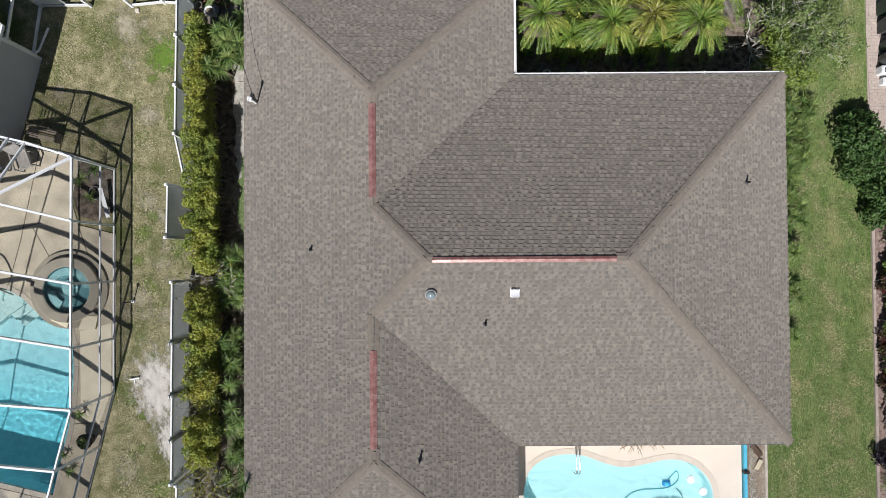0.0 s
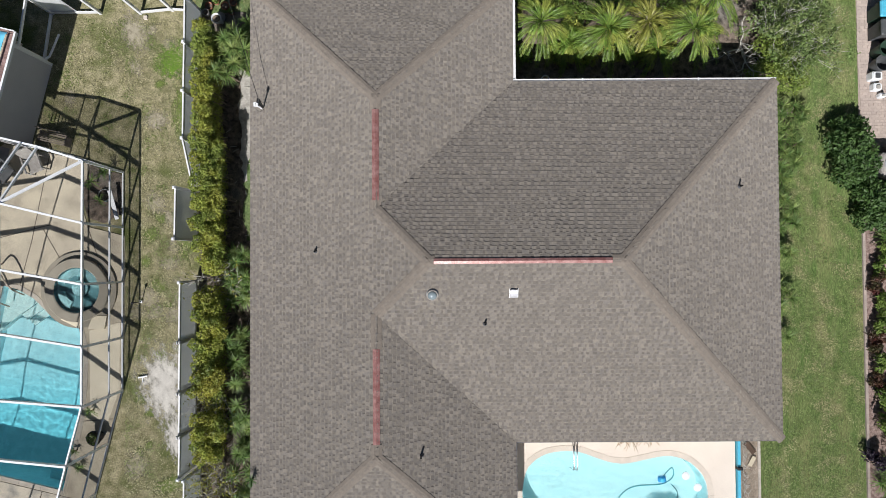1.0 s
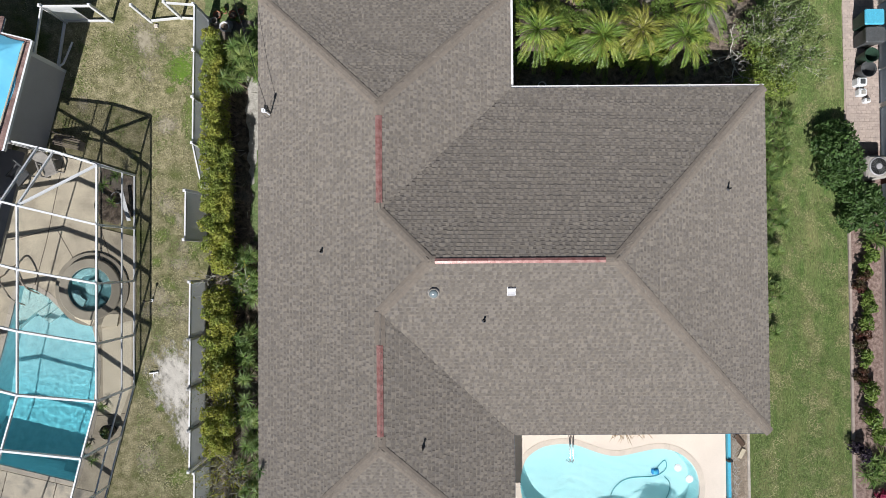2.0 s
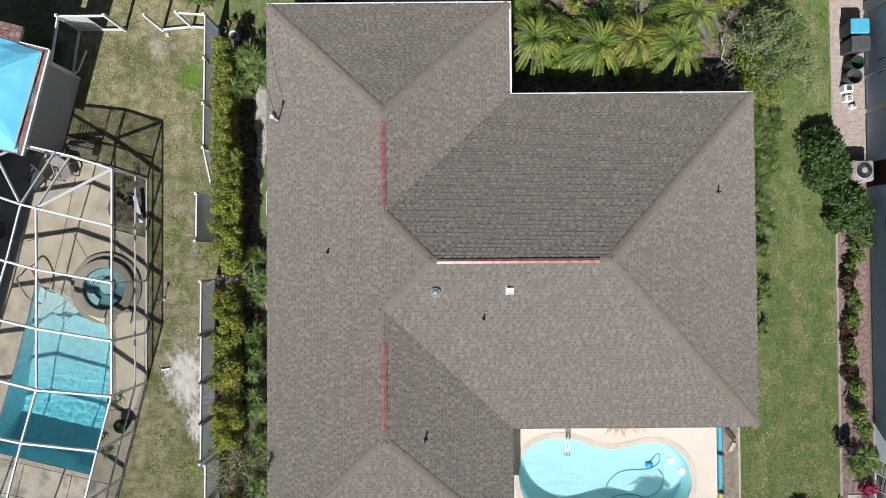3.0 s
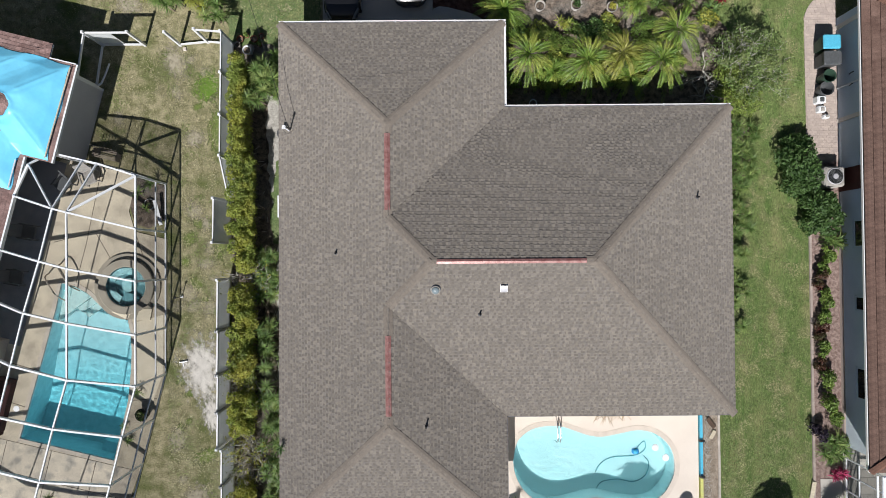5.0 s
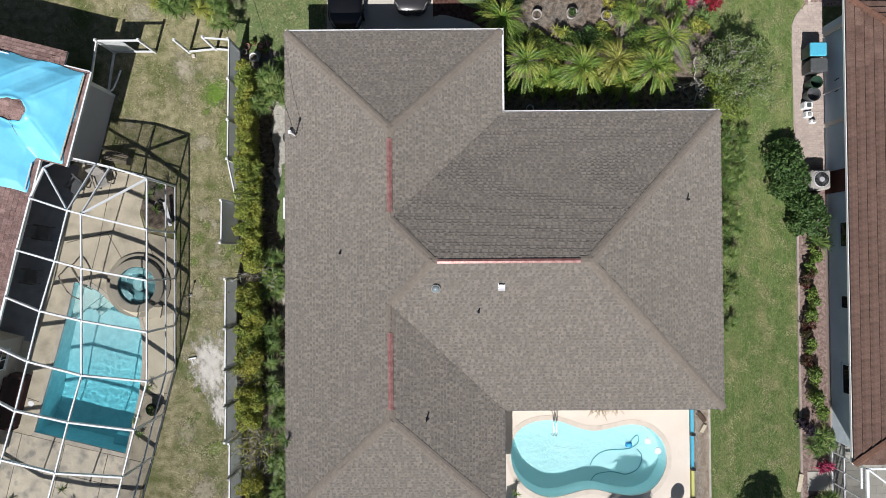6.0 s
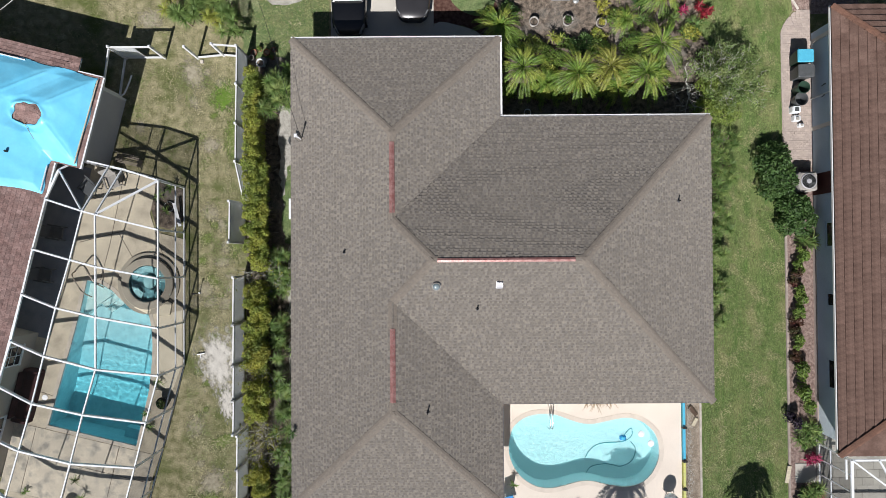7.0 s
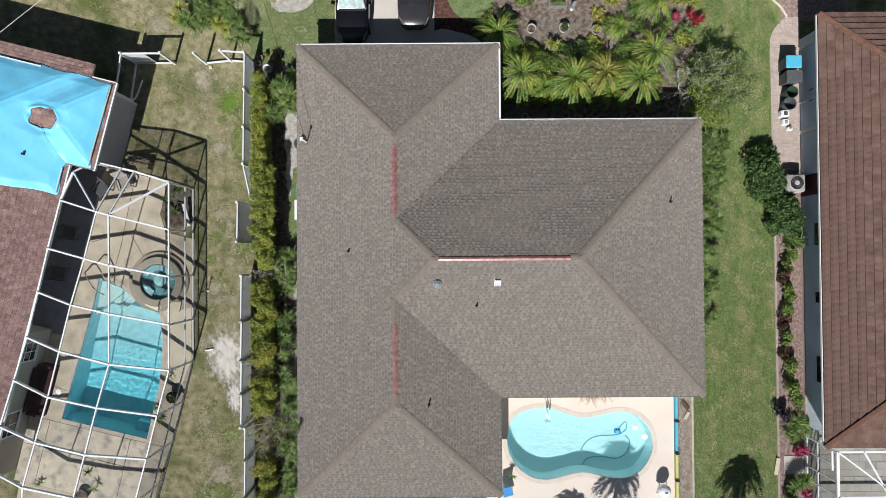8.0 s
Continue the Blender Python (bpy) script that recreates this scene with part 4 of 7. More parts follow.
# ---- neighbouring house to the west, turned by some degrees ----
ANG = -14.3
RISE, PLAN_W = 0.45, 0.9853               # walls and roof lifted, plan shrunk to match, for a longer cast shadow
WEST = pose(-16.65 * PLAN_W, 9.02 * PLAN_W, RISE, 0, 0, ANG) @ Matrix.Diagonal((PLAN_W, PLAN_W, 1, 1))   # local x = east, local y = north


def wl(w, s, z=0.0):
    """Local point: w metres west of the front eave, s metres south of its corner."""
    return (-w, -s, z)


PW = 0.42


def west_z(w, s):
    zm = min(w - 1.27, s + 0.7, 22 - s, 13 - w)
    zp = min(w, s, 4.55 - s) if w >= 0 else -1
    return EAVE + PW * max(zm, zp)


nb_w = thing("house", "neighbouring house with red tile roof and blue tarpaulin", "house", at=WEST)
tops, under = Shape(), Shape()
h = 5.87
zr = EAVE + PW * h
m_w = 1.27
east_main = [wl(m_w, 22, EAVE), wl(m_w, -0.7, EAVE), wl(m_w + h, -0.7 + h, zr), wl(m_w + h, 22 - h, zr)]
north_main = [wl(m_w, -0.7, EAVE), wl(13, -0.7, EAVE), wl(m_w + h, -0.7 + h, zr)]
prot_n = [wl(0, 0, EAVE), wl(1.27, 0, EAVE), wl(3.5, 2.275, EAVE + PW * 2.275), wl(2.275, 2.275, EAVE + PW * 2.275)]
prot_e = [wl(0, 4.55, EAVE), wl(0, 0, EAVE), wl(2.275, 2.275, EAVE + PW * 2.275)]
prot_s = [wl(1.27, 4.55, EAVE), wl(0, 4.55, EAVE), wl(2.275, 2.275, EAVE + PW * 2.275), wl(3.5, 2.275, EAVE + PW * 2.275)]
west_main = [wl(13, -0.7, EAVE), wl(13, 22, EAVE), wl(m_w + h, 22 - h, zr), wl(m_w + h, -0.7 + h, zr)]
south_main = [wl(13, 22, EAVE), wl(m_w, 22, EAVE), wl(m_w + h, 22 - h, zr)]
nd = Shape()
for f in (east_main, north_main, prot_n, prot_e, prot_s, west_main, south_main):
    nd.face(*f)
roof_w = part("roof", nd, M_UNDERLAY, nb_w, "red-brown flat tile roof")
for k, f in enumerate((east_main, north_main, prot_n, prot_e, prot_s)):
    lay(f, 0.2, [0.2, 0.22, 0.24], None, 0.022, 50 + k, tops, under)
part("tile_field", tops, M_TILE_RED, roof_w, "red-brown roof tiles", kind="stuff")
part("underlay", under, M_UNDERLAY, roof_w)
wall = Shape()
wall.box(-1.15, -4.2, -RISE, -0.4, -0.35, EAVE - 0.1)
part("wall", wall, M_STUCCO_GREY, nb_w, "grey stucco wall")
corner_trim = Shape()
corner_trim.box(-0.52, -0.45, -RISE, -0.385, -0.33, EAVE - 0.15)
part("corner_trim", corner_trim, M_VINYL, nb_w, "white corner trim")
for w0, w1, s0, s1 in ((1.9, 12.5, -0.2, 4.4), (4.6, 12.5, 4.4, 13.6), (1.85, 12.5, 13.6, 21.5)):
    wall = Shape()
    wall.box(-w1, -s1, -RISE, -w0, -s0, EAVE - 0.1)
    part("wall", wall, M_STUCCO, nb_w, "beige stucco wall")
sof = Shape()
sof.box(-12.9, -21.9, EAVE - 0.14, -1.3, 0.68, EAVE - 0.1)
sof.box(-1.3, -4.5, EAVE - 0.14, -0.03, -0.03, EAVE - 0.1)
part("soffit", sof, M_WHITE, nb_w, "white soffit")
fl = Shape()
fl.box(-4.6, -13.6, -RISE, -1.8, -4.4, 0.05 - RISE)
fl.box(-1.8, -13.8, 0.036 - RISE, -1.25, -4.4, 0.05 - RISE)
part("patio_floor", fl, M_PATIO, nb_w, "grey tiled patio floor")
inner = Shape()
inner.box(-4.59, -13.58, 0.05 - RISE, -4.55, -4.42, EAVE - 0.15)
part("patio_door", inner, M_GLASS, nb_w, "dark sliding glass doors")
for p, q in (((0.02, 0.02), (0.02, -4.57)), ((-1.25, -4.57), (-1.25, -22)), ((-1.25, 0.0), (0, 0.0))):
    g = Shape()
    g.beam((*p, EAVE - 0.05), (*q, EAVE - 0.05), 0.13, 0.13)
    part("gutter", g, M_WHITE, nb_w, "white aluminium gutter")


def window(parent, x, y, z, w, h, turn, panes=(2, 2), material=M_WHITE):
    """A window whose outer side looks along local -y before the turn."""
    t = new("window")
    t.parent = parent
    t.matrix_basis = pose(x, y, z, 0, 0, turn)
    s = Shape()
    s.box(-w / 2, -0.012, -h / 2, w / 2, 0.0, h / 2)
    part("pane", s, M_GLASS, t)
    s = Shape()
    for a, b in (((-w / 2, -h / 2), (w / 2, -h / 2 + 0.07)), ((-w / 2, h / 2 - 0.07), (w / 2, h / 2)), ((-w / 2, -h / 2 + 0.07), (-w / 2 + 0.07, h / 2 - 0.07)), ((w / 2 - 0.07, -h / 2 + 0.07), (w / 2, h / 2 - 0.07))):
        s.box(a[0], -0.03, a[1], b[0], 0.02, b[1])
    for k in range(1, panes[0]):
        xx = -w / 2 + w * k / panes[0]
        s.box(xx - 0.02, -0.024, -h / 2 + 0.07, xx + 0.02, -0.013, h / 2 - 0.07)
    for k in range(1, panes[1]):
        zz = -h / 2 + h * k / panes[1]
        s.box(-w / 2 + 0.07, -0.029, zz - 0.02, w / 2 - 0.07, -0.025, zz + 0.02)
    part("frame", s, material, t, "painted window frame")
    s = Shape()
    s.box(-w / 2 - 0.03, -0.06, -h / 2 - 0.06, w / 2 + 0.03, 0.01, -h / 2)
    part("sill", s, material, t)


window(nb_w, -1.84, -14.65, 1.15, 1.1, 1.3, 90, (2, 3))
window(nb_w, -1.84, -18.6, 1.15, 1.4, 1.3, 90)

# blue tarpaulin over the damaged roof corner
NW_, NS_ = 160, 150
tarp = Shape()
rnd = random.Random(21)


def tarp_edge(w, s):
    """Above zero inside the sheet, below outside it and in its torn hole."""
    outer = min(s - 0.06 - 0.05 * math.sin(3 * w), 6.15 + 0.06 * math.sin(2.2 * w) + 0.03 * w - s, w - 0.16 - 0.06 * math.sin(2.3 * s),
                max(4.5 - s, w - 1.42 - 0.05 * math.sin(4 * s)))
    a = math.atan2(s - 2.62, w - 2.55)
    r = math.hypot((w - 2.55) / 0.68, (s - 2.62 - 0.12 * (w - 2.55)) / 0.49) * (1 + 0.06 * math.cos(4 * a) + 0.05 * math.sin(7 * a + 1))
    return min(outer, (r - 1) * 0.5)


def tarp_point(w, s):
    for k in range(4):
        f = tarp_edge(w, s)
        if f >= 0:
            break
        gx, gy = (tarp_edge(w + 0.004, s) - f) / 0.004, (tarp_edge(w, s + 0.004) - f) / 0.004
        g = gx * gx + gy * gy + 1e-6
        w, s = w - f * gx / g, s - f * gy / g
    rim = math.exp(-(((((w - 2.55) / 0.68) ** 2 + ((s - 2.62) / 0.49) ** 2) ** 0.5 - 1.1) / 0.14) ** 2)
    inner = min(1.0, max(0.0, tarp_edge(w, s) / 0.4))
    soft = sum(west_z(w + a * 0.32 * inner, s + b * 0.32 * inner) for a, b in ((0, 0), (1, 0), (-1, 0), (0, 1), (0, -1), (0.7, 0.7), (-0.7, 0.7), (0.7, -0.7), (-0.7, -0.7))) / 9
    z = max(soft, west_z(w, s) - 0.03) + 0.036 + 0.075 * inner + 0.01 * noise.noise((w * 1.3, s * 1.3, 4)) + 0.006 * math.sin(w * 3 + s * 5 + 2 * noise.noise((w, s, 0))) + 0.045 * rim
    return (-w, -s, z)


for i in range(NW_):
    for j in range(NS_):
        corners = [(0.05 + 7.0 * (i + a) / NW_, -0.1 + 6.7 * (j + b) / NS_) for a, b in ((0, 0), (0, 1), (1, 1), (1, 0))]
        if sum(tarp_edge(*c) > 0 for c in corners) >= 2:
            tarp.face(*[tarp_point(*c) for c in corners])
me = tarp.mesh("tarpaulin", M_TARP)
bm = bmesh.new()
bm.from_mesh(me)
bmesh.ops.remove_doubles(bm, verts=bm.verts, dist=0.002)
for f in bm.faces:
    f.smooth = True
    if f.normal.z < 0:
        f.normal_flip()
bm.to_mesh(me)
bm.free()
tp = new("tarpaulin", me)
tp.matrix_basis = WEST
tagged(tp, "bright blue tarpaulin draped over the damaged tile roof", "tarpaulin")
sol = tp.modifiers.new("thickness", "SOLIDIFY")
sol.thickness = 0.006
for n_, (a, b) in enumerate((((0.12, 0.2), (0.2, 4.4)), ((1.45, 4.8), (1.45, 6.1)))):
    s = Shape()
    pts = [Vector(wl(*a)).lerp(Vector(wl(*b)), k / 8) for k in range(9)]
    s.tube([(p0.x, p0.y, west_z(-p0.x, -p0.y) + 0.13) for p0 in pts], 0.03, 4)
    b_ = part("batten", s, M_WOOD_PALE if n_ != 1 else M_WHITE, tp, "thin timber batten")
s = Shape()
s.beam(wl(2.7, 3.0, west_z(2.7, 3.0) + 0.15), wl(1.95, 4.0, west_z(1.95, 4.0) + 0.12), 0.016, 0.012)
part("strap", s, M_DRYLEAF, tp)
s = Shape()
pts = [Vector(wl(6.9, 0.12)).lerp(Vector(wl(3.6, 0.12)), k / 8) for k in range(9)]
for p0, p1 in zip(pts, pts[1:]):
    s.beam((p0.x, p0.y, west_z(-p0.x, -p0.y) + 0.08), (p1.x, p1.y, west_z(-p1.x, -p1.y) + 0.08), 0.05, 0.025)
part("edge_batten", s, M_WHITE, tp, "white edge batten")
s = Shape()
s.lathe(-3.02, -4.59, [(0.055, west_z(3.02, 4.59)), (0.055, west_z(3.02, 4.59) + 0.26), (0.035, west_z(3.02, 4.59) + 0.26)], 10)
ob = part("vent_pipe", s, M_BLACK)
ob.matrix_basis = WEST
tagged(ob, "dark vent pipe through the blue tarpaulin", "vent pipe", "roof vent pipes")

# ---- neighbouring house to the east ----
EX0, EX1, EY0, EY1, PE = 18.88, 35.0, -9.52, 12.31, 0.42
nb_e = thing("house", "neighbouring house with brown tile hip roof", "house")
hx = (EX1 - EX0) / 2
ze = EAVE + PE * hx
ew = [(EX0, EY1, EAVE), (EX0, EY0, EAVE), (EX0 + hx, EY0 + hx, ze), (EX0 + hx, EY1 - hx, ze)]
en = [(EX1, EY1, EAVE), (EX0, EY1, EAVE), (EX0 + hx, EY1 - hx, ze)]
es = [(EX0, EY0, EAVE), (EX1, EY0, EAVE), (EX0 + hx, EY0 + hx, ze)]
ee = [(EX1, EY0, EAVE), (EX1, EY1, EAVE), (EX0 + hx, EY1 - hx, ze), (EX0 + hx, EY0 + hx, ze)]
nd = Shape()
for f in (ew, en, es, ee):
    nd.face(*f)
roof_e = part("roof", nd, M_UNDERLAY, nb_e, "brown flat tile roof")
wall = Shape()
wall.box(19.44, -9.1, 0, 34.5, 11.9, EAVE - 0.12)
part("wall", wall, M_STUCCO_BLUE, nb_e, "pale blue-grey stucco wall")
plinth = Shape()
plinth.box(19.36, -9.0, 0, 19.438, 2.0, 0.2)
part("plinth", plinth, M_PAVER, nb_e, "pinkish masonry footing")
sof = Shape()
sof.box(EX0 + 0.02, EY0 + 0.02, EAVE - 0.14, EX1 - 0.02, EY1 - 0.02, EAVE - 0.1)
part("soffit", sof, M_WHITE, nb_e, "white soffit")
for a, b, o in (((EX0, EY0), (EX0, EY1), (-1, 0)), ((EX0, EY1), (EX1, EY1), (0, 1)), ((EX0, EY0), (EX1, EY0), (0, -1))):
    gutter(a, b, o, nb_e, 0.035)
s = Shape()
s.tube([(18.95, 8.4, 2.5), (19.3, 8.4, 2.3), (19.39, 8.4, 2.2), (19.39, 8.4, 0.1)], 0.045, 8)
part("downpipe", s, M_WHITE, nb_e)
for ya in (6.7, 11.3):
    s = Shape()
    s.box(19.37, ya, 0.0, 19.438, ya + 0.2, 2.4)
    part("wall_trim", s, M_DECK_CREAM, nb_e)
s = Shape()
s.box(19.39, 3.3, 0.04, 19.442, 4.4, 2.2)
part("side_door", s, mat("dark_red_door", (0.06, 0.016, 0.014), (0.08, 0.02, 0.018), rough=0.6), nb_e, "dark red side door")
for yy, ww in ((1.2, 1.3), (-2.1, 0.7), (-5.85, 1.5)):
    window(nb_e, 19.44, yy, 1.6, ww, 1.05, -90, (1, 1), M_STUCCO_BLUE)

# ---- screen cage over the western pool ----
cage = thing("pool_cage", "white aluminium screen cage over the pool", "pool enclosure")
ZC = 3.0
HEIGHTS = (EAVE + 0.08 + RISE, 4.15, 4.0, ZC)
W_LINE = [(-19.38, 3.11), (-20.0, 0.69), (-20.5, -1.49), (-21.03, -3.75), (-21.67, -5.89), (-22.36, -8.19), (-22.95, -10.3), (-23.5, -12.5)]
W_LINE = [(x * PLAN_W, y * PLAN_W) for x, y in W_LINE]
L_ONE = [(-16.75, 2.4), (-17.31, 0.16), (-17.95, -2.04), (-18.49, -4.25), (-19.02, -6.42), (-19.62, -8.56), (-20.21, -10.69), (-20.8, -12.9)]
L_TWO = [(-16.24, 2.25), (-16.21, -0.17), (-16.2, -2.5), (-16.19, -4.91), (-16.78, -6.98), (-17.34, -9.21), (-17.88, -11.27), (-18.4, -13.4)]
L_RIM = [(-13.78, 1.57), (-13.78, -0.76), (-13.78, -3.14), (-13.77, -5.4), (-14.36, -7.63), (-14.89, -9.76), (-15.45, -11.9), (-16.0, -14.0)]
T_ROWS = [[(*p, z) for p, z in zip(row, HEIGHTS)] for row in zip(W_LINE, L_ONE, L_TWO, L_RIM)]
T_ROWS[7][1], T_ROWS[7][2] = (-21.2, -13.15, 2.8), (-18.8, -13.65, 2.85)   # the southern bay slopes down
N_EDGE = [(-17.75, 5.05, EAVE + 0.1), (-15.5, 4.5, ZC), (-13.78, 3.94, ZC)]
HC = (-18.74 * PLAN_W, 4.53 * PLAN_W, EAVE + 0.08 + RISE)


def cage_beam(p, q, w=0.07, h=0.1, name="beam"):
    s = Shape()
    s.beam(p, q, w, h)
    return part(name, s, M_WHITE, cage)


for row in T_ROWS:
    for a, b in zip(row, row[1:]):
        cage_beam(a, b, 0.075, 0.17)
for r0, r1 in zip(T_ROWS, T_ROWS[1:]):
    for k in range(4):
        cage_beam(r0[k], r1[k], 0.062 if k else 0.075, 0.09 if k != 1 else 0.06)
for a, b, w in ((N_EDGE[0], N_EDGE[1], 0.07), (N_EDGE[1], N_EDGE[2], 0.07), (N_EDGE[2], T_ROWS[0][3], 0.07), (HC, T_ROWS[0][0], 0.1), (HC, N_EDGE[0], 0.07), (HC, T_ROWS[0][1], 0.06),
                ((-16.15, 4.65, ZC), T_ROWS[0][1], 0.06), (N_EDGE[1], T_ROWS[0][2], 0.055), (N_EDGE[2], T_ROWS[0][2], 0.085)):
    cage_beam(a, b, w)
RIM = N_EDGE + [r[3] for r in T_ROWS]
for p in RIM:
    cage_beam((p[0], p[1], 0.03), (p[0], p[1], p[2] - 0.05), 0.07, 0.09, "post")
for p, q in zip(RIM, RIM[1:]):
    for z in (0.07, 1.1):
        cage_beam((p[0], p[1], z), (q[0], q[1], z), 0.06, 0.06, "rail")
    s = Shape()
    s.face((p[0], p[1], 0.05), (q[0], q[1], 0.05), q, p)
    part("screen", s, M_SCREEN, cage, "dark insect screen")
for r0, r1 in zip(T_ROWS, T_ROWS[1:]):
    for k in range(3):
        s = Shape()
        s.face(r0[k], r0[k + 1], r1[k + 1])
        s.face(r0[k], r1[k + 1], r1[k])
        part("screen", s, M_SCREEN_ROOF, cage, "dark insect screen")
for loop in ([HC, N_EDGE[0], T_ROWS[0][1]], [HC, T_ROWS[0][1], T_ROWS[0][0]], [N_EDGE[0], N_EDGE[1], T_ROWS[0][1]], [N_EDGE[1], T_ROWS[0][2], T_ROWS[0][1]], [N_EDGE[1], N_EDGE[2], T_ROWS[0][2]], [N_EDGE[2], T_ROWS[0][3], T_ROWS[0][2]]):
    s = Shape()
    s.face(*loop)
    part("screen", s, M_SCREEN_ROOF, cage, "dark insect screen")

# the raised spa
M_SPA_BENCH = mat("grey_blue_spa_tile", (0.12, 0.23, 0.25), (0.19, 0.31, 0.33), scale=9, rough=0.6, fine=24, grain=0.45)
spa = thing("spa", "raised round stone spa with blue water", "hot tub", at=(*SPA, 0))
s = Shape()
s.lathe(0, 0, [(1.36, 0.03), (1.36, 0.3), (1.33, 0.33), (1.0, 0.33), (0.96, 0.3), (0.96, -0.02)], 40, close=False)
part("surround", s, M_SPA_STONE, spa, "grey stone surround")
s = Shape()
s.lathe(0, 0, [(1.62, 0.036), (1.62, 0.14), (1.36, 0.14)], 40, close=False)
part("lower_step", s, M_SPA_STONE, spa)
s = Shape()
s.lathe(0, 0, [(0.96, 0.3), (0.95, 0.05), (0.02, 0.04)], 32)
part("basin", s, mat("dark_blue_spa_plaster", (0.05, 0.13, 0.155), (0.07, 0.17, 0.19), rough=0.6), spa)
s = Shape()
for a0, a1, r0, r1, z in ((0.1, 2.7, 0.62, 0.93, 0.2), (3.2, 4.3, 0.52, 0.84, 0.2)):
    n = 10
    for k in range(n):
        t0, t1 = a0 + (a1 - a0) * k / n, a0 + (a1 - a0) * (k + 1) / n
        s.prism([(r * math.cos(t), r * math.sin(t)) for r, t in ((r0, t0), (r1, t0), (r1, t1), (r0, t1))], 0.05, z)
part("bench", s, M_SPA_BENCH, spa, "pale plaster spa bench")
s = Shape()
s.lathe(0.12, 0.08, [(0.34, 0.05), (0.34, 0.24), (0.02, 0.24)], 20)
part("inner_step", s, M_SPA_BENCH, spa)
s = Shape()
s.lathe(0, 0, [(0.955, 0.27), (0.01, 0.27)], 32)
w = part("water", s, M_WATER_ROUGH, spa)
w.visible_shadow = False
s = Shape()
s.prism([(-15.2, -2.75), (-14.5, -2.75), (-14.4, -2.2), (-15.0, -2.2)], 0.036, 0.16)
s.prism([(-16.35, -2.35), (-15.6, -2.72), (-15.45, -2.4), (-16.15, -2.05)], 0.036, 0.18)
tagged(part("pool_step", s, M_DECK_PALE), "pale stone step between spa and pool", "step")


def rail_pair(name, label, pts, gap, r=0.024, material=M_STEEL):
    t = thing(name, label, "handrail")
    for k in (-0.5, 0.5):
        s = Shape()
        s.tube(smooth_line([(x + gap[0] * k, y + gap[1] * k, z) for x, y, z in pts], 5), r, 8)
        part("rail", s, material, t)
    return t


rail_pair("pool_handrail", "curved bronze pool handrail", [(-19.25, -0.2, 0.04), (-19.05, -0.35, 0.6), (-18.8, -0.7, 0.75), (-18.5, -1.25, 0.6), (-18.42, -1.55, -0.1)], (0.62, 0.5), 0.034, M_BRONZE)
rail_pair("pool_handrail", "steel pool ladder rail over the coping", [(5.35, -7.5, 0.05), (5.35, -7.6, 0.65), (5.37, -8.1, 0.75), (5.4, -8.7, 0.55), (5.4, -8.85, -0.3)], (0.13, 0.0), 0.028)


# ---- furniture and pots by the western pool ----
def lounge_chair(x, y, turn, material, label):
    t = thing("lounge_chair", label, "chair", "patio chairs", pose(x, y, 0.035, 0, 0, turn))
    s = Shape()
    s.soft(-0.3, -0.35, 0.36, 0.3, 0.3, 0.43, 0.03)
    part("seat", s, material, t)
    s = Shape()
    s.solid([(-0.3, 0.28, 0.4), (0.3, 0.28, 0.4), (0.3, 0.34, 0.4), (-0.3, 0.34, 0.4)], [(-0.3, 0.5, 1.0), (0.3, 0.5, 1.0), (0.3, 0.56, 1.0), (-0.3, 0.56, 1.0)])
    part("backrest", s, material, t)
    for k in (-1, 1):
        s = Shape()
        s.soft(k * 0.34 - 0.04, -0.35, 0.58, k * 0.34 + 0.04, 0.4, 0.63, 0.02)
        part("armrest", s, material, t)
        for yy in (-0.3, 0.3):
            s = Shape()
            s.beam((k * 0.34, yy, 0), (k * 0.34, yy, 0.6), 0.05, 0.05)
            part("leg", s, material, t)


lounge_chair(-17.35, 4.25, 20, M_POT, "pale grey plastic patio chair by the cage wall")
lounge_chair(-18.6, 3.9, -40, M_GREY_BIN, "dark grey patio chair under the cage")
lounge_chair(-20.3, 1.6, 80, M_GREY_BIN, "dark patio chair under the roof overhang")
lounge_chair(-20.9, -0.6, 80, M_GREY_BIN, "dark patio chair under the roof overhang")


def bench(x, y, turn):
    t = thing("garden_bench", "grey-brown slatted garden bench by the house wall", "bench", at=pose(x, y, 0, 0, 0, turn))
    for k in range(6):
        s = Shape()
        s.box(-0.6, -0.2 + k * 0.08, 0.42, 0.6, -0.15 + k * 0.08, 0.45)
        part("slat", s, M_BENCH, t)
    for k in range(8):
        s = Shape()
        s.box(-0.55 + k * 0.15, 0.28, 0.5, -0.5 + k * 0.15, 0.31, 0.9)
        part("back_slat", s, M_BENCH, t)
    for k in (-0.55, 0.55):
        s = Shape()
        s.beam((k, 0, 0), (k, 0, 0.42), 0.06, 0.4)
        part("leg", s, M_BENCH, t)


bench(-16.6, 5.35, -14)
sofa = thing("patio_sofa", "dark maroon covered patio sofa against the wall", "sofa", at=WEST @ pose(-1.35, -16.85, 0.036 - RISE))
M_MAROON = mat("dark_maroon_fabric", (0.045, 0.014, 0.014), (0.06, 0.02, 0.02), rough=0.9, scale=4)
s = Shape()
s.soft(-0.35, -1.25, 0.0, 0.42, 1.25, 0.45, 0.06)
part("seat", s, M_MAROON, sofa)
s = Shape()
s.soft(-0.46, -1.25, 0.0, -0.36, 1.25, 0.85, 0.04)
part("backrest", s, M_MAROON, sofa)
for k in (-1, 1):
    s = Shape()
    s.soft(-0.4, k * 1.33 - 0.09, 0.0, 0.4, k * 1.33 + 0.09, 0.62, 0.04)
    part("armrest", s, M_MAROON, sofa)
s = Shape()
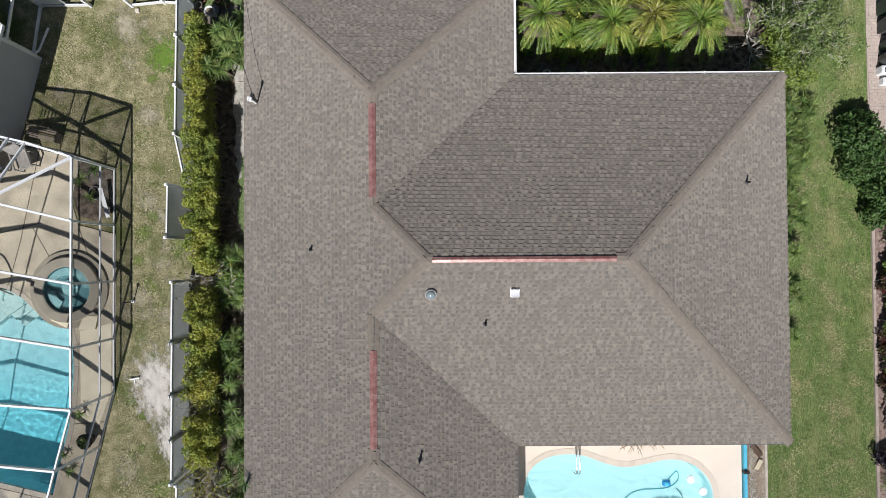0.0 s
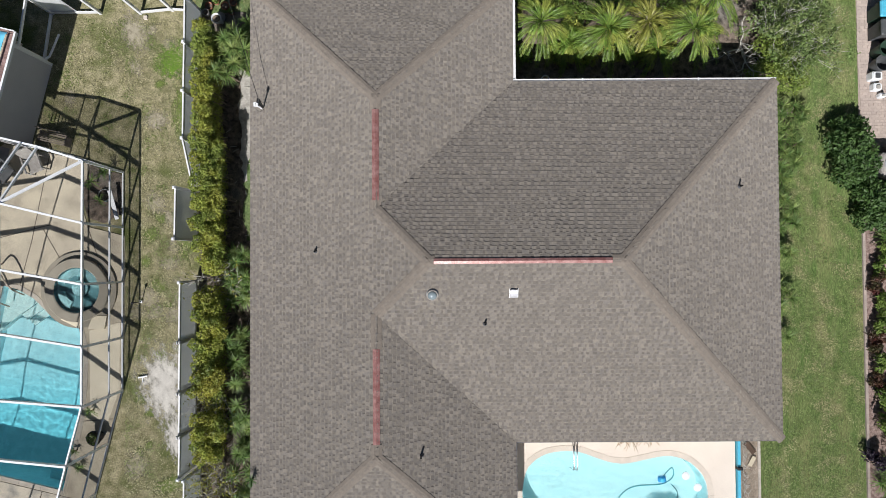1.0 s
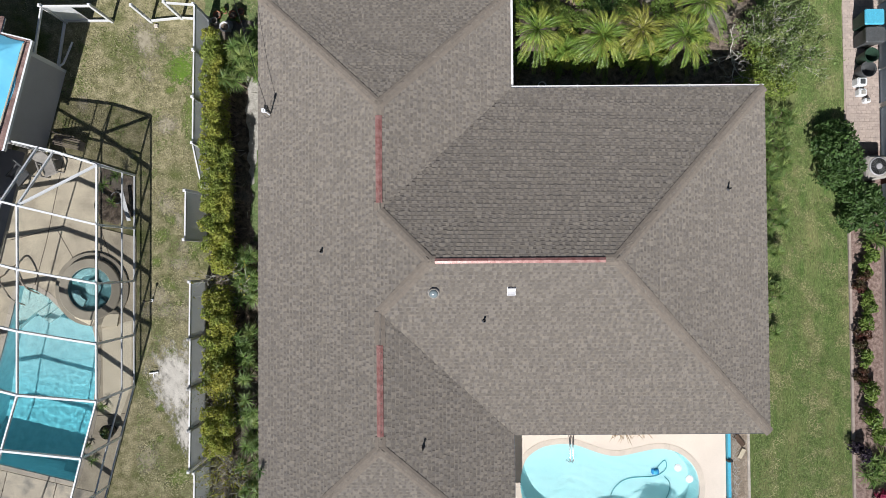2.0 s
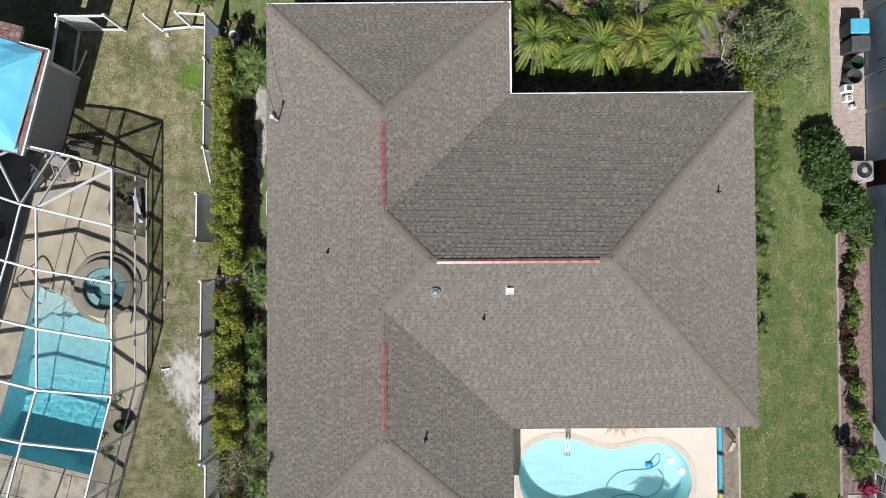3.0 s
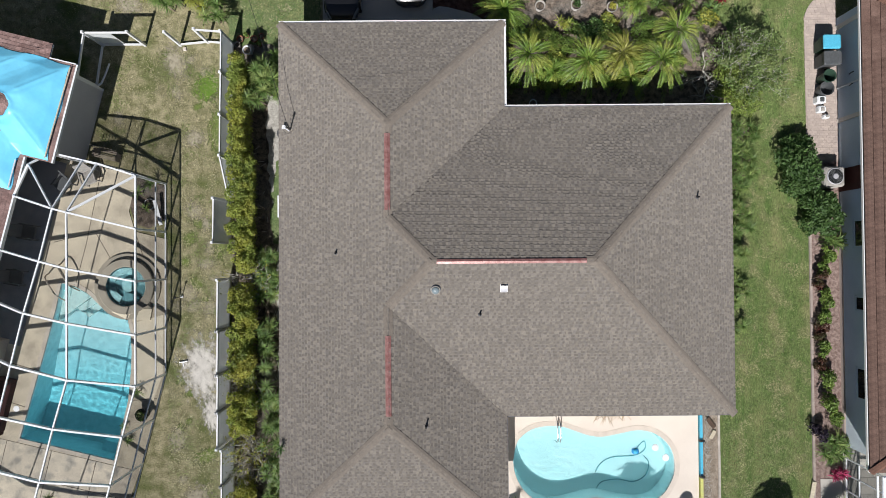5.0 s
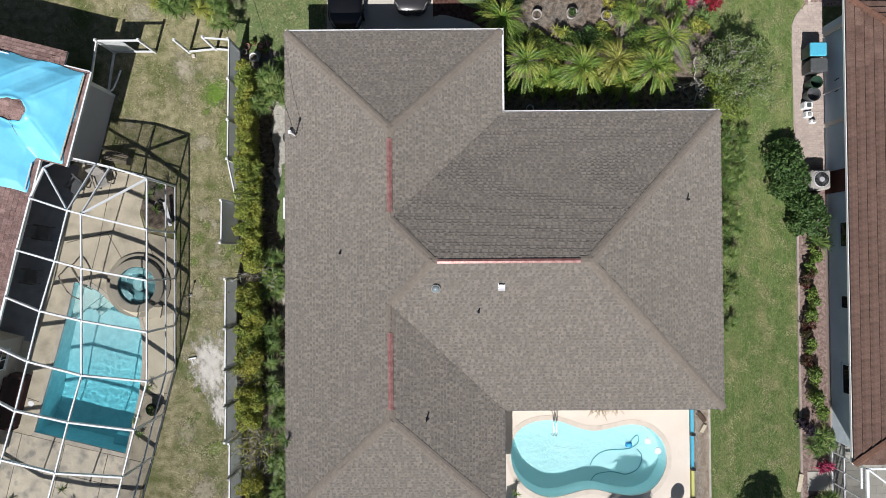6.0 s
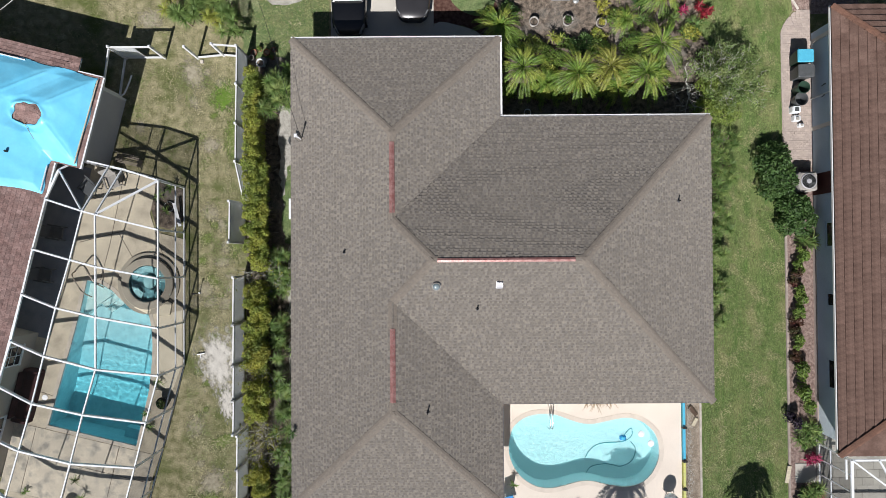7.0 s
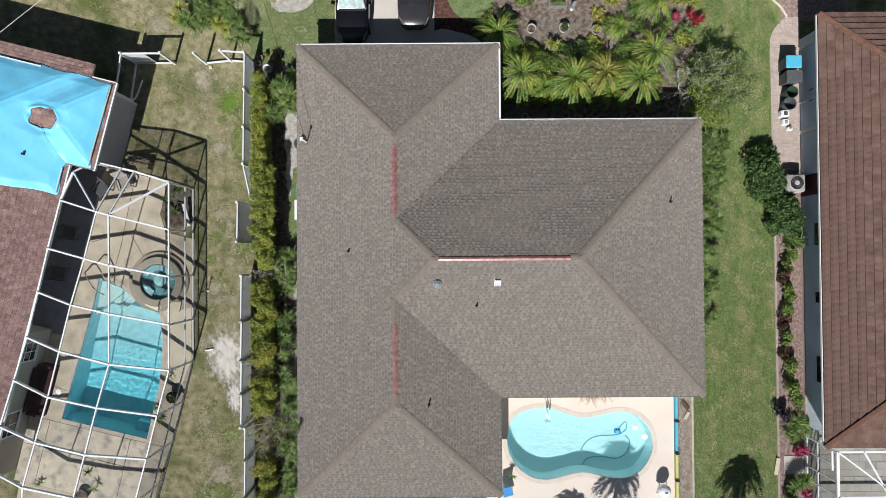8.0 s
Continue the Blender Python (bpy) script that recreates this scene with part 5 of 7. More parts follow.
s.lathe(-21.1, -7.05, [(0.15, 0.036), (0.15, 0.055), (0.13, 0.06), (0.02, 0.06)], 18)
tagged(part("skimmer_lid", s, M_WHITE), "round white skimmer lid in the pool deck", "lid")
s = Shape()
s.tube([(-9.6, 10.25, 0.14), (-9.58, 9.9, 0.13), (-9.5, 9.5, 0.12)], 0.14, 9, 0.12)
tagged(part("log", s, M_BARK), "short brown log by the fence corner", "log")
s2 = thing("leaning_board", "white board leaning inside the cage wall", "board")
s = Shape()
s.beam((-14.12, 3.1, 0.5), (-13.92, 1.9, 0.25), 0.17, 0.04)
part("board", s, M_WHITE, s2)
s = Shape()
s.prism([(-15.55, 4.35), (-13.85, 3.85), (-13.8, 2.2), (-14.6, 1.75), (-15.3, 2.0), (-15.6, 3.0)], 0.0, 0.03)
structure("corner_bed", s, M_SOIL, "dark soil bed in the cage corner", "planting bed")

# ---- foliage ----
def leaf_cloud(blobs, count, size, seed, up=0.4, shell=0.55, wide=0.55):
    """Many small pointed leaves spread over the outer layers of ellipsoids (centre, radii)."""
    rng = np.random.default_rng(seed)
    vol = np.array([b[1][0] * b[1][1] + b[1][0] * b[1][2] for b in blobs], float)
    which = rng.choice(len(blobs), count, p=vol / vol.sum())
    d = rng.normal(size=(count, 3))
    d[:, 2] = np.abs(d[:, 2]) * np.where(rng.random(count) < 0.8, 1, -0.6)
    d /= np.linalg.norm(d, axis=1)[:, None]
    r = shell + (1 - shell) * rng.random(count) ** 0.6
    r *= 1 + 0.18 * np.sin(5 * d[:, 0] + 3 * which) * np.sin(4 * d[:, 1] + which)
    c = np.array([b[0] for b in blobs])[which]
    q = np.array([b[1] for b in blobs])[which]
    p = c + d * q * r[:, None]
    p[:, 2] = np.maximum(p[:, 2], 0.04)
    n = rng.normal(size=(count, 3)) * 0.75 + d * 0.5 + np.array([0, 0, up])
    n /= np.linalg.norm(n, axis=1)[:, None]
    a = np.cross(n, rng.normal(size=(count, 3)))
    a /= np.linalg.norm(a, axis=1)[:, None]
    b = np.cross(n, a)
    L = size * (0.6 + 0.8 * rng.random(count))[:, None]
    verts = np.stack([p - a * L / 2, p + b * L * wide / 2 - n * L * 0.08, p + a * L / 2, p - b * L * wide / 2 - n * L * 0.08], 1).reshape(-1, 3)
    s = Shape()
    s.v = verts.tolist()
    s.f = [(4 * k, 4 * k + 1, 4 * k + 2, 4 * k + 3) for k in range(count)]
    return s


def stems(blobs, seed, r=0.02, each=3):
    rnd = random.Random(seed)
    s = Shape()
    for c, q in blobs:
        for k in range(each):
            tip = (c[0] + rnd.uniform(-0.6, 0.6) * q[0], c[1] + rnd.uniform(-0.6, 0.6) * q[1], c[2] + q[2] * rnd.uniform(0.2, 0.7))
            foot = (c[0] + rnd.uniform(-0.2, 0.2), c[1] + rnd.uniform(-0.2, 0.2), 0)
            mid = tuple((a + b) / 2 + rnd.uniform(-0.08, 0.08) for a, b in zip(foot, tip))
            s.tube([foot, mid, tip], r, 5, r * 0.4)
    return s


def shrub(name, label, category, blobs, count, size, material, seed, group="", extra=None):
    t = thing(name, label, category, group)
    part("branchwork", stems(blobs, seed), M_BARK, t, kind="stuff")
    part("foliage", leaf_cloud(blobs, count, size, seed), material, t)
    if extra:
        m2, n2, s2_ = extra
        part("blossom", leaf_cloud([(c, (q[0] * 1.02, q[1] * 1.02, q[2] * 1.05)) for c, q in blobs], n2, s2_, seed + 1, shell=0.9), m2, t, kind="stuff")
    return t


def blade(s, p, d, length, width, droop, segs=3, fold=0.0):
    """One strap leaf from p along d, drooping, tapering to a point."""
    p, d = Vector(p), Vector(d).normalized()
    side = d.cross(Vector((0, 0, 1)))
    side = side.normalized() if side.length > 1e-3 else Vector((1, 0, 0))
    i = len(s.v)
    for k in range(segs + 1):
        t = k / segs
        c = p + d * (length * t) - Vector((0, 0, droop * length * t * t))
        w = width * (0.55 + 0.9 * t - 1.45 * t * t) if k < segs else 0.004
        s.v.append(tuple(c - side * w))
        s.v.append(tuple(c + side * w))
    for k in range(segs):
        s.f.append((i + 2 * k, i + 2 * k + 1, i + 2 * k + 3, i + 2 * k + 2))


def rosette_shape(heads, leaves, length, width, seed, droop=0.4):
    rnd = random.Random(seed)
    s = Shape()
    for hx_, hy_, hz_ in heads:
        for k in range(leaves):
            a = rnd.uniform(0, 2 * math.pi)
            e = rnd.uniform(0.05, 1.15)
            L = length * rnd.uniform(0.7, 1.1)
            blade(s, (hx_, hy_, hz_ + rnd.uniform(-0.08, 0.05)), (math.cos(a) * math.cos(e), math.sin(a) * math.cos(e), math.sin(e)), L, width * rnd.uniform(0.7, 1.15), droop * rnd.uniform(0.5, 1.3))
    return s


def rosette(x, y, heads, leaves, length, width, material, seed, label, group, name="strap_leaf_plant", category="plant", droop=0.4):
    t = thing(name, label, category, group, (x, y, 0.015))
    part("foliage", rosette_shape(heads, leaves, length, width, seed, droop), material, t)
    s = Shape()
    for hx_, hy_, hz_ in heads:
        s.tube([(hx_ * 0.4, hy_ * 0.4, 0), (hx_ * 0.8, hy_ * 0.8, hz_ * 0.6), (hx_, hy_, hz_)], 0.035, 6, 0.025)
    part("stem", s, M_BARK, t)
    return t


rnd = random.Random(77)
SPIKY = []
for k in range(4):
    heads = [(rnd.uniform(-0.45, 0.45), rnd.uniform(-0.5, 0.5), rnd.uniform(0.5, 1.15)) for _ in range(4 + k % 2)]
    SPIKY.append(rosette(-8.4, 9.5 - k * 0.45, heads, 54, 0.5, 0.023, M_SPIKE, 300 + k, "green strap-leaved plant in the bed by the wall", "strap-leaved plants along the house"))
for k, (x, y) in enumerate([(-8.2, 10.0), (-8.3, 8.7), (-8.0, 9.5), (-8.85, 0.6), (-8.7, -0.4), (-8.75, -1.4), (-8.2, -0.9), (-8.35, -3.3), (-8.6, -4.0), (-8.55, -4.7), (-8.75, -6.3), (-9.0, -7.0),
                            (-8.85, -7.9), (-8.5, -8.8), (-9.05, -9.7), (-8.4, -10.3), (-8.5, -11.0), (-9.0, -11.7), (-8.6, -12.6), (-8.1, -7.4), (-8.1, -11.9)]):
    copy_thing(SPIKY[k % 4], pose(max(x, -8.5), y, 0.015, 0, 0, 67 * k))
for k, (x, y) in enumerate(((-8.75, 8.85), (-8.25, 8.3), (-8.8, 7.95), (-8.2, 9.1))):
    heads = [(rnd.uniform(-0.35, 0.35), rnd.uniform(-0.35, 0.35), rnd.uniform(1.3, 2.0)) for _ in range(4)]
    rosette(x, y, heads, 56, 0.58, 0.025, M_SPIKE, 310 + k, "tall strap-leaved plant behind the end of the hedge", "strap-leaved plants along the house")
rosette(-7.78, -8.2, [(0.42, 0.0, 2.92)], 30, 0.34, 0.022, M_BUSH, 318, "tall dark yucca leaning over the roof edge", "", "yucca", "yucca", 0.2)
EASTERN = []
for k in range(3):
    heads = [(rnd.uniform(-0.35, 0.35), rnd.uniform(-0.45, 0.45), rnd.uniform(0.3, 0.75)) for _ in range(4)]
    EASTERN.append(rosette(14.2 + 0.1 * k, 6.4 - 1.1 * k, heads, 48, 0.5, 0.022, M_SPIKE, 330 + k, "green strap-leaved plant beside the lawn", "strap-leaved plants beside the lawn"))
for k, (x, y) in enumerate([(15.05, 6.2), (14.5, 5.2), (14.9, 4.6), (14.3, 3.7), (14.0, 3.0), (14.3, 2.3), (14.45, 1.6), (13.7, 1.1), (14.05, 0.4), (13.6, -0.4), (14.0, -1.3), (14.2, -1.8), (13.6, -2.5), (13.9, -3.2), (13.5, -4.0), (13.6, 5.8), (13.5, 4.3)]):
    copy_thing(EASTERN[k % 3], pose(x, y, 0.015, 0, 0, 73 * k))

# tall clipped hedge and looser shrubs along the fence
def hedge_blobs(y0, y1, height, loose, core=(-9.5, 0.42), rows=(-9.84, -9.5, -9.18)):
    bl, y = [], y0
    while y > y1:
        bl.append(((core[0], y, height * 0.42), (core[1], 0.4, height * 0.42)))
        for x in rows:
            if rnd.random() > loose:
                bl.append(((x + rnd.uniform(-0.1, 0.1), y + rnd.uniform(-0.15, 0.15), height * (0.84 - 0.1 * (x > -9.2)) + rnd.uniform(-0.14, 0.1) - loose * rnd.uniform(0, 0.5)),
                           (rnd.uniform(0.22, 0.34), rnd.uniform(0.24, 0.36), rnd.uniform(0.3, 0.45))))
        y -= 0.34
    return bl


shrub("hedge", "tall clipped yellow-green hedge along the white fence", "hedge", hedge_blobs(9.35, 5.0, 2.4, 0.0, (-9.6, 0.36), (-9.78, -9.5)) + hedge_blobs(4.8, 2.4, 2.4, 0.0, (-9.5, 0.44), (-9.78, -9.45, -9.15)), 42000, 0.088, M_HEDGE, 400)
for k, (y0, y1, h, loose, n, m, lab) in enumerate([(2.2, 1.0, 2.35, 0.15, 5200, M_HEDGE, "yellow-green shrub at the end of the hedge"), (0.9, -0.2, 2.2, 0.3, 3800, M_HEDGE, "yellow-green shrub at the end of the hedge"),
                                                   (-1.25, -2.1, 2.2, 0.3, 3200, M_HEDGE, "yellow-green shrub by the fence"), (-2.2, -3.4, 2.3, 0.15, 5000, M_HEDGE, "yellow-green shrub by the fence"),
                                                   (-3.5, -4.3, 2.1, 0.4, 2600, M_HEDGE, "loose yellow-green shrub by the fence"), (-4.4, -5.2, 2.3, 0.15, 3600, M_GOLD, "golden-green shrub by the fence"),
                                                   (-5.3, -6.2, 1.9, 0.75, 1100, M_GOLD, "thin golden shrub with bare stems"), (-6.3, -7.9, 2.2, 0.2, 5600, M_HEDGE, "yellow-green shrub by the fence"),
                                                   (-10.5, -11.6, 2.1, 0.4, 3000, M_GOLD, "golden-leaved shrub by the fence"), (-11.8, -13.2, 2.0, 0.5, 3000, M_GOLD, "golden-leaved shrub by the fence")]):
    shrub("shrub", lab, "shrub", hedge_blobs(y0, y1, h, loose), int(n * 1.25), 0.098, m, 410 + k, "shrubs along the fence")

# round dark bushes and plants by the eastern neighbour
for k, bl in enumerate([[((16.95, 4.7, 0.75), (1.0, 0.95, 0.85)), ((17.3, 3.9, 0.7), (0.8, 0.8, 0.8)), ((16.9, 3.6, 0.6), (0.7, 0.6, 0.7)), ((17.1, 5.6, 0.5), (0.8, 0.5, 0.55))],
                        [((18.0, 2.6, 0.7), (0.85, 0.8, 0.8)), ((18.35, 1.9, 0.7), (0.7, 0.8, 0.75)), ((17.8, 1.8, 0.55), (0.6, 0.6, 0.65))]]):
    shrub("bush", "rounded dark green bush beside the lawn", "bush", bl, 4200, 0.15, M_BUSH, 450 + k, "dark green bushes")
for k, (x, y, r, m, lab) in enumerate([(18.35, -0.3, 0.35, M_SHRUB, "green shrub in the mulch bed"), (18.2, -1.0, 0.35, M_CROTON, "dark red-leaved shrub in the mulch bed"), (18.4, -1.8, 0.42, M_SHRUB, "green shrub in the mulch bed"), (18.35, -2.7, 0.35, M_SHRUB, "green shrub in the mulch bed"),
                                       (18.2, -3.4, 0.35, M_CROTON, "dark red-leaved shrub in the mulch bed"), (18.3, -4.3, 0.42, M_SHRUB, "green shrub in the mulch bed"), (18.2, -5.1, 0.35, M_CROTON, "dark red-leaved shrub in the mulch bed"), (18.5, -5.9, 0.45, M_SHRUB, "green shrub in the mulch bed"),
                                       (18.4, -6.8, 0.5, M_SHRUB, "green shrub in the mulch bed"), (18.7, -7.5, 0.45, M_SHRUB, "green shrub in the mulch bed"), (18.3, -12.8, 0.5, M_SHRUB, "green shrub in the mulch bed"), (18.6, 0.3, 0.4, M_SHRUB, "green shrub in the mulch bed"), (17.95, -8.5, 0.45, M_PURPLE, "dark purple-leaved shrub in the mulch bed"), (18.5, -12.2, 0.45, M_BUSH, "dark green shrub in the mulch bed")]):
    bl = [((x + rnd.uniform(-0.22, 0.22), y + rnd.uniform(-0.38, 0.38), r * rnd.uniform(0.6, 1.5)), (r * rnd.uniform(0.3, 0.65), r * rnd.uniform(0.35, 0.75), r * rnd.uniform(0.4, 0.8))) for _ in range(6)]
    shrub("shrub", lab, "shrub", bl, 620, 0.12, m, 470 + k, "shrubs in the mulch bed")
for k, (x, y, L, m) in enumerate([(18.9, 0.75, 0.75, M_SPIKE), (18.75, -8.9, 0.6, M_SPIKE), (18.95, -9.5, 0.6, M_SPIKE), (18.5, -9.6, 0.55, M_SPIKE), (19.2, -9.1, 0.5, M_SPIKE)]):
    rosette(x, y, [(0, 0, 0.35), (0.25, 0.2, 0.3), (-0.2, 0.15, 0.3)], 34, L, 0.03, m, 500 + k, "arching strap-leaved plant in the mulch bed", "strap-leaved plants in the mulch bed")
for k, (x, y) in enumerate([(18.55, -12.0), (18.95, -11.95), (18.75, -11.85)]):
    rosette(x, y, [(0, 0, 0.85), (0.2, 0.1, 0.7), (-0.15, -0.1, 0.75)], 40, 0.5, 0.026, M_SPIKE, 510 + k, "tall strap-leaved plant beside the pad", "strap-leaved plants in the mulch bed")
for k, (x, y) in enumerate([(18.75, -10.5), (19.1, -10.4), (18.5, -12.5), (19.15, -12.35), (19.2, -12.8)]):
    rosette(x, y, [(0, 0, 0.4), (0.15, 0.1, 0.3)], 26, 0.4, 0.05, M_PINK, 520 + k, "magenta strap-leaved plant in the bed", "magenta plants in the bed", droop=0.3)


# feather palms
def palm_crown(fronds, length, seed, lean=0.0, droop=0.75, pairs=26, leaf=0.34, wide=0.016, sweep=0.75):
    rnd = random.Random(seed)
    s = Shape()
    for k in range(fronds):
        a = 2.399963 * k + rnd.uniform(-0.25, 0.25)
        e = radians(75 - 80 * (k / fronds) + rnd.uniform(-8, 8))
        L = length * rnd.uniform(0.85, 1.1) * (0.75 + 0.35 * min(1, k / 8))
        d = Vector((math.cos(a) * math.cos(e), math.sin(a) * math.cos(e), math.sin(e)))
        pts = [d * (L * t) - Vector((0, 0, droop * L * t * t)) for t in (i / 8 for i in range(9))]
        s.tube(pts, 0.014, 4, 0.004)
        flat_side = d.cross(Vector((0, 0, 1))).normalized()
        for i in range(pairs):
            t = 0.14 + 0.86 * i / pairs
            j = min(7, int(t * 8))
            c = pts[j].lerp(pts[j + 1], t * 8 - j)
            along = (pts[j + 1] - pts[j]).normalized()
            ll = leaf * (0.45 + 1.5 * t - 1.6 * t * t) * rnd.uniform(0.85, 1.15)
            for sg in (-1, 1):
                way = (flat_side * sg + along * sweep + Vector((0, 0, 0.22 + rnd.uniform(-0.2, 0.2)))).normalized()
                w = along * wide
                tip = c + way * ll - Vector((0, 0, 0.12 * ll))
                mid = c + way * (ll * 0.55)
                s.face(c - w * 0.6, mid - w, tip, mid + w)
    return s


PALMS = []
for k in range(3):
    t = thing("palm_tree", "feathery green palm in the front garden", "palm tree", "palms in the front garden", (3.99, 9.75, 0))
    s = Shape()
    pts = [(0.1 * k - 0.1, 0.1, 0), (0.05 * k, 0.06, 0.7), (0, 0, 1.55)]
    s.tube(pts, 0.1, 9, 0.075)
    part("trunk", s, M_BARK, t)
    s = palm_crown(32, 1.75, 600 + k, leaf=0.42, pairs=30, wide=0.02, sweep=1.9)
    c = part("crown", s, M_PALM, t)
    c.location = (0, 0, 1.55)
    if k == 1:
        old = part("dry_foliage", palm_crown(8, 1.1, 640, droop=1.0), M_PALM_YELLOW, t)
        old.location = (0, 0, 1.42)
    PALMS.append(t)
PALMS[1].location = (6.73, 9.44, 0)
PALMS[2].location = (10.21, 9.42, 0)
for k, (x, y, sc, zz) in enumerate([(10.95, 10.87, 1.0, 0), (2.85, 12.0, 0.9, -0.2), (5.3, 9.2, 0.75, -0.5), (9.0, 8.95, 0.75, -0.6), (11.3, 13.8, 0.85, -0.3), (9.5, 12.6, 0.6, -0.5)]):
    copy_thing(PALMS[k % 3], pose(x, y, zz, 0, 0, 80 * k + 40) @ Matrix.Scale(sc, 4))
yel = thing("palm_tree", "yellowing feathery palm in the front garden", "palm tree", "palms in the front garden", (8.5, 9.9, 0))
s = Shape()
s.tube([(0, 0, 0), (0, 0.05, 0.6), (0, 0, 1.1)], 0.09, 8, 0.07)
part("trunk", s, M_BARK, yel)
part("crown", palm_crown(24, 1.5, 650, leaf=0.42, pairs=30, wide=0.02, sweep=1.9), M_PALM_YELLOW, yel).location = (0, 0, 1.1)
for k, (x, y, zz) in enumerate([(15.0, -15.3, 4.2), (8.2, -16.1, 5.0), (5.9, -16.5, 3.6)]):
    t = thing("palm_tree", "tall feathery palm behind the pool deck", "palm tree", "palms behind the pool", (x, y, 0))
    s = Shape()
    s.tube([(0.1, -0.2, 0), (0.05, -0.05, zz / 2), (0, 0, zz)], 0.15, 9, 0.11)
    part("trunk", s, M_BARK, t)
    part("crown", palm_crown(24, 1.35, 660 + k, leaf=0.55, wide=0.05, droop=0.95, pairs=18), M_PALM, t).location = (0, 0, zz)
t = thing("palm_tree", "palm with pale drooping dry fronds", "palm tree", "palms in the front lawn", (-9.5, 14.5, 0))
s = Shape()
s.tube([(0.1, -0.2, 0), (0.05, -0.05, 1.6), (0, 0, 3.0)], 0.15, 9, 0.11)
part("trunk", s, M_BARK, t)
part("crown", palm_crown(30, 2.2, 670, leaf=0.45, droop=0.6), mat("pale_palm_leaf", (0.34, 0.36, 0.2), (0.47, 0.47, 0.31), spread=0.2, bump=0), t).location = (0, 0, 3.0)

# undergrowth of the front garden
def low_shrubs(material, label, seed, places):
    """Low garden shrubs at (x, y, radius, height)."""
    for k, (x, y, r, h) in enumerate(places):
        bl = [((x, y, h * 0.5), (r, r * 0.8, h * 0.6)), ((x + 0.3, y - 0.15, h * 0.45), (r * 0.7, r * 0.65, h * 0.5)), ((x - 0.25 * r, y + 0.5 * r, h * 0.6), (r * 0.5, r * 0.5, h * 0.5))]
        shrub("shrub", label, "shrub", bl, int(1000 * r), 0.13, material, seed + k, "low shrubs in the front garden")


low_shrubs(M_GOLD, "yellow-green low shrub in the front garden", 700, [(5.4, 8.9, 0.5, 0.5), (6.0, 8.75, 0.4, 0.45), (4.7, 11.4, 0.5, 0.5), (4.9, 8.8, 0.6, 0.7), (8.4, 8.9, 0.5, 0.6), (12.9, 11.9, 0.5, 0.6)])
low_shrubs(M_SHRUB, "mid-green low shrub in the front garden", 715, [(5.7, 10.6, 0.6, 0.6), (7.7, 9.0, 0.5, 0.5), (8.2, 11.1, 0.6, 0.6), (2.4, 13.0, 0.4, 0.4), (4.2, 14.3, 0.6, 0.5), (11.3, 9.9, 0.4, 0.4), (3.3, 8.9, 0.4, 0.4), (9.0, 12.6, 0.5, 0.6), (5.1, 11.2, 0.4, 0.4), (6.3, 11.5, 0.5, 0.4), (9.6, 11.1, 0.5, 0.6), (3.3, 11.9, 0.3, 0.3)])
low_shrubs(M_BUSH, "dark green low shrub in the front garden", 730, [(3.6, 11.3, 0.5, 0.5), (6.9, 11.2, 0.5, 0.5), (3.4, 13.3, 0.4, 0.5), (7.5, 11.5, 0.5, 0.45)])
low_shrubs(M_HEDGE, "bright yellow-green shrub between the palms", 745, [(7.5, 9.6, 0.5, 0.8), (5.4, 9.9, 0.5, 0.8), (9.4, 9.6, 0.5, 0.7), (4.3, 11.0, 0.45, 0.5), (8.1, 11.9, 0.35, 0.35), (7.0, 8.9, 0.45, 0.5)])
for k, (x, y, L, z, m, lab) in enumerate([(9.1, 13.9, 0.5, 0.35, M_HEDGE, "yellow-green strap-leaved plant in the garden bed"), (9.35, 14.4, 0.5, 0.35, M_SPIKE, "green strap-leaved plant in the garden bed"), (8.35, 13.4, 0.32, 0.15, M_GOLD, "small golden plant in the garden bed"), (8.5, 12.95, 0.3, 0.15, M_GOLD, "small golden plant in the garden bed"),
                                          (12.7, 13.9, 0.6, 0.6, M_HEDGE, "yellow-green strap-leaved plant in the garden bed"), (13.4, 13.8, 0.6, 0.6, M_HEDGE, "yellow-green strap-leaved plant in the garden bed"), (12.1, 14.3, 0.5, 0.5, M_HEDGE, "yellow-green strap-leaved plant in the garden bed"), (13.2, 12.2, 0.5, 0.5, M_SPIKE, "green strap-leaved plant in the garden bed"), (12.8, 11.7, 0.5, 0.4, M_SPIKE, "green strap-leaved plant in the garden bed"),
                                          (10.3, 13.3, 0.5, 0.5, M_BUSH, "dark strap-leaved plant in the garden bed"), (10.4, 12.4, 0.5, 0.5, M_SPIKE, "green strap-leaved plant in the garden bed"), (11.9, 12.5, 0.5, 0.6, M_SPIKE, "green strap-leaved plant in the garden bed"), (5.8, 11.4, 0.4, 0.8, M_HEDGE, "yellow-green strap-leaved plant in the garden bed"), (10.0, 11.5, 0.45, 0.5, M_BUSH, "dark strap-leaved plant in the garden bed")]):
    rosette(x, y, [(0, 0, z), (0.25, 0.15, z * 0.8), (-0.2, 0.2, z * 0.9)], 26, L, 0.032, m, 760 + k, lab, "strap-leaved plants in the front garden")
for k, (x, y, m, lab) in enumerate([(12.45, 12.95, M_PINK, "magenta-leaved plant in the front garden"), (13.3, 13.15, M_RED, "bright red-leaved plant in the front garden"), (13.75, 12.9, M_RED, "bright red-leaved plant in the front garden"), (13.55, 12.65, M_RED, "bright red-leaved plant in the front garden")]):
    rosette(x, y, [(0, 0, 0.5), (0.12, 0.15, 0.45)], 22, 0.34, 0.045, m, 780 + k, lab, "red-leaved plants in the front garden", droop=0.3)
ornament = Shape()
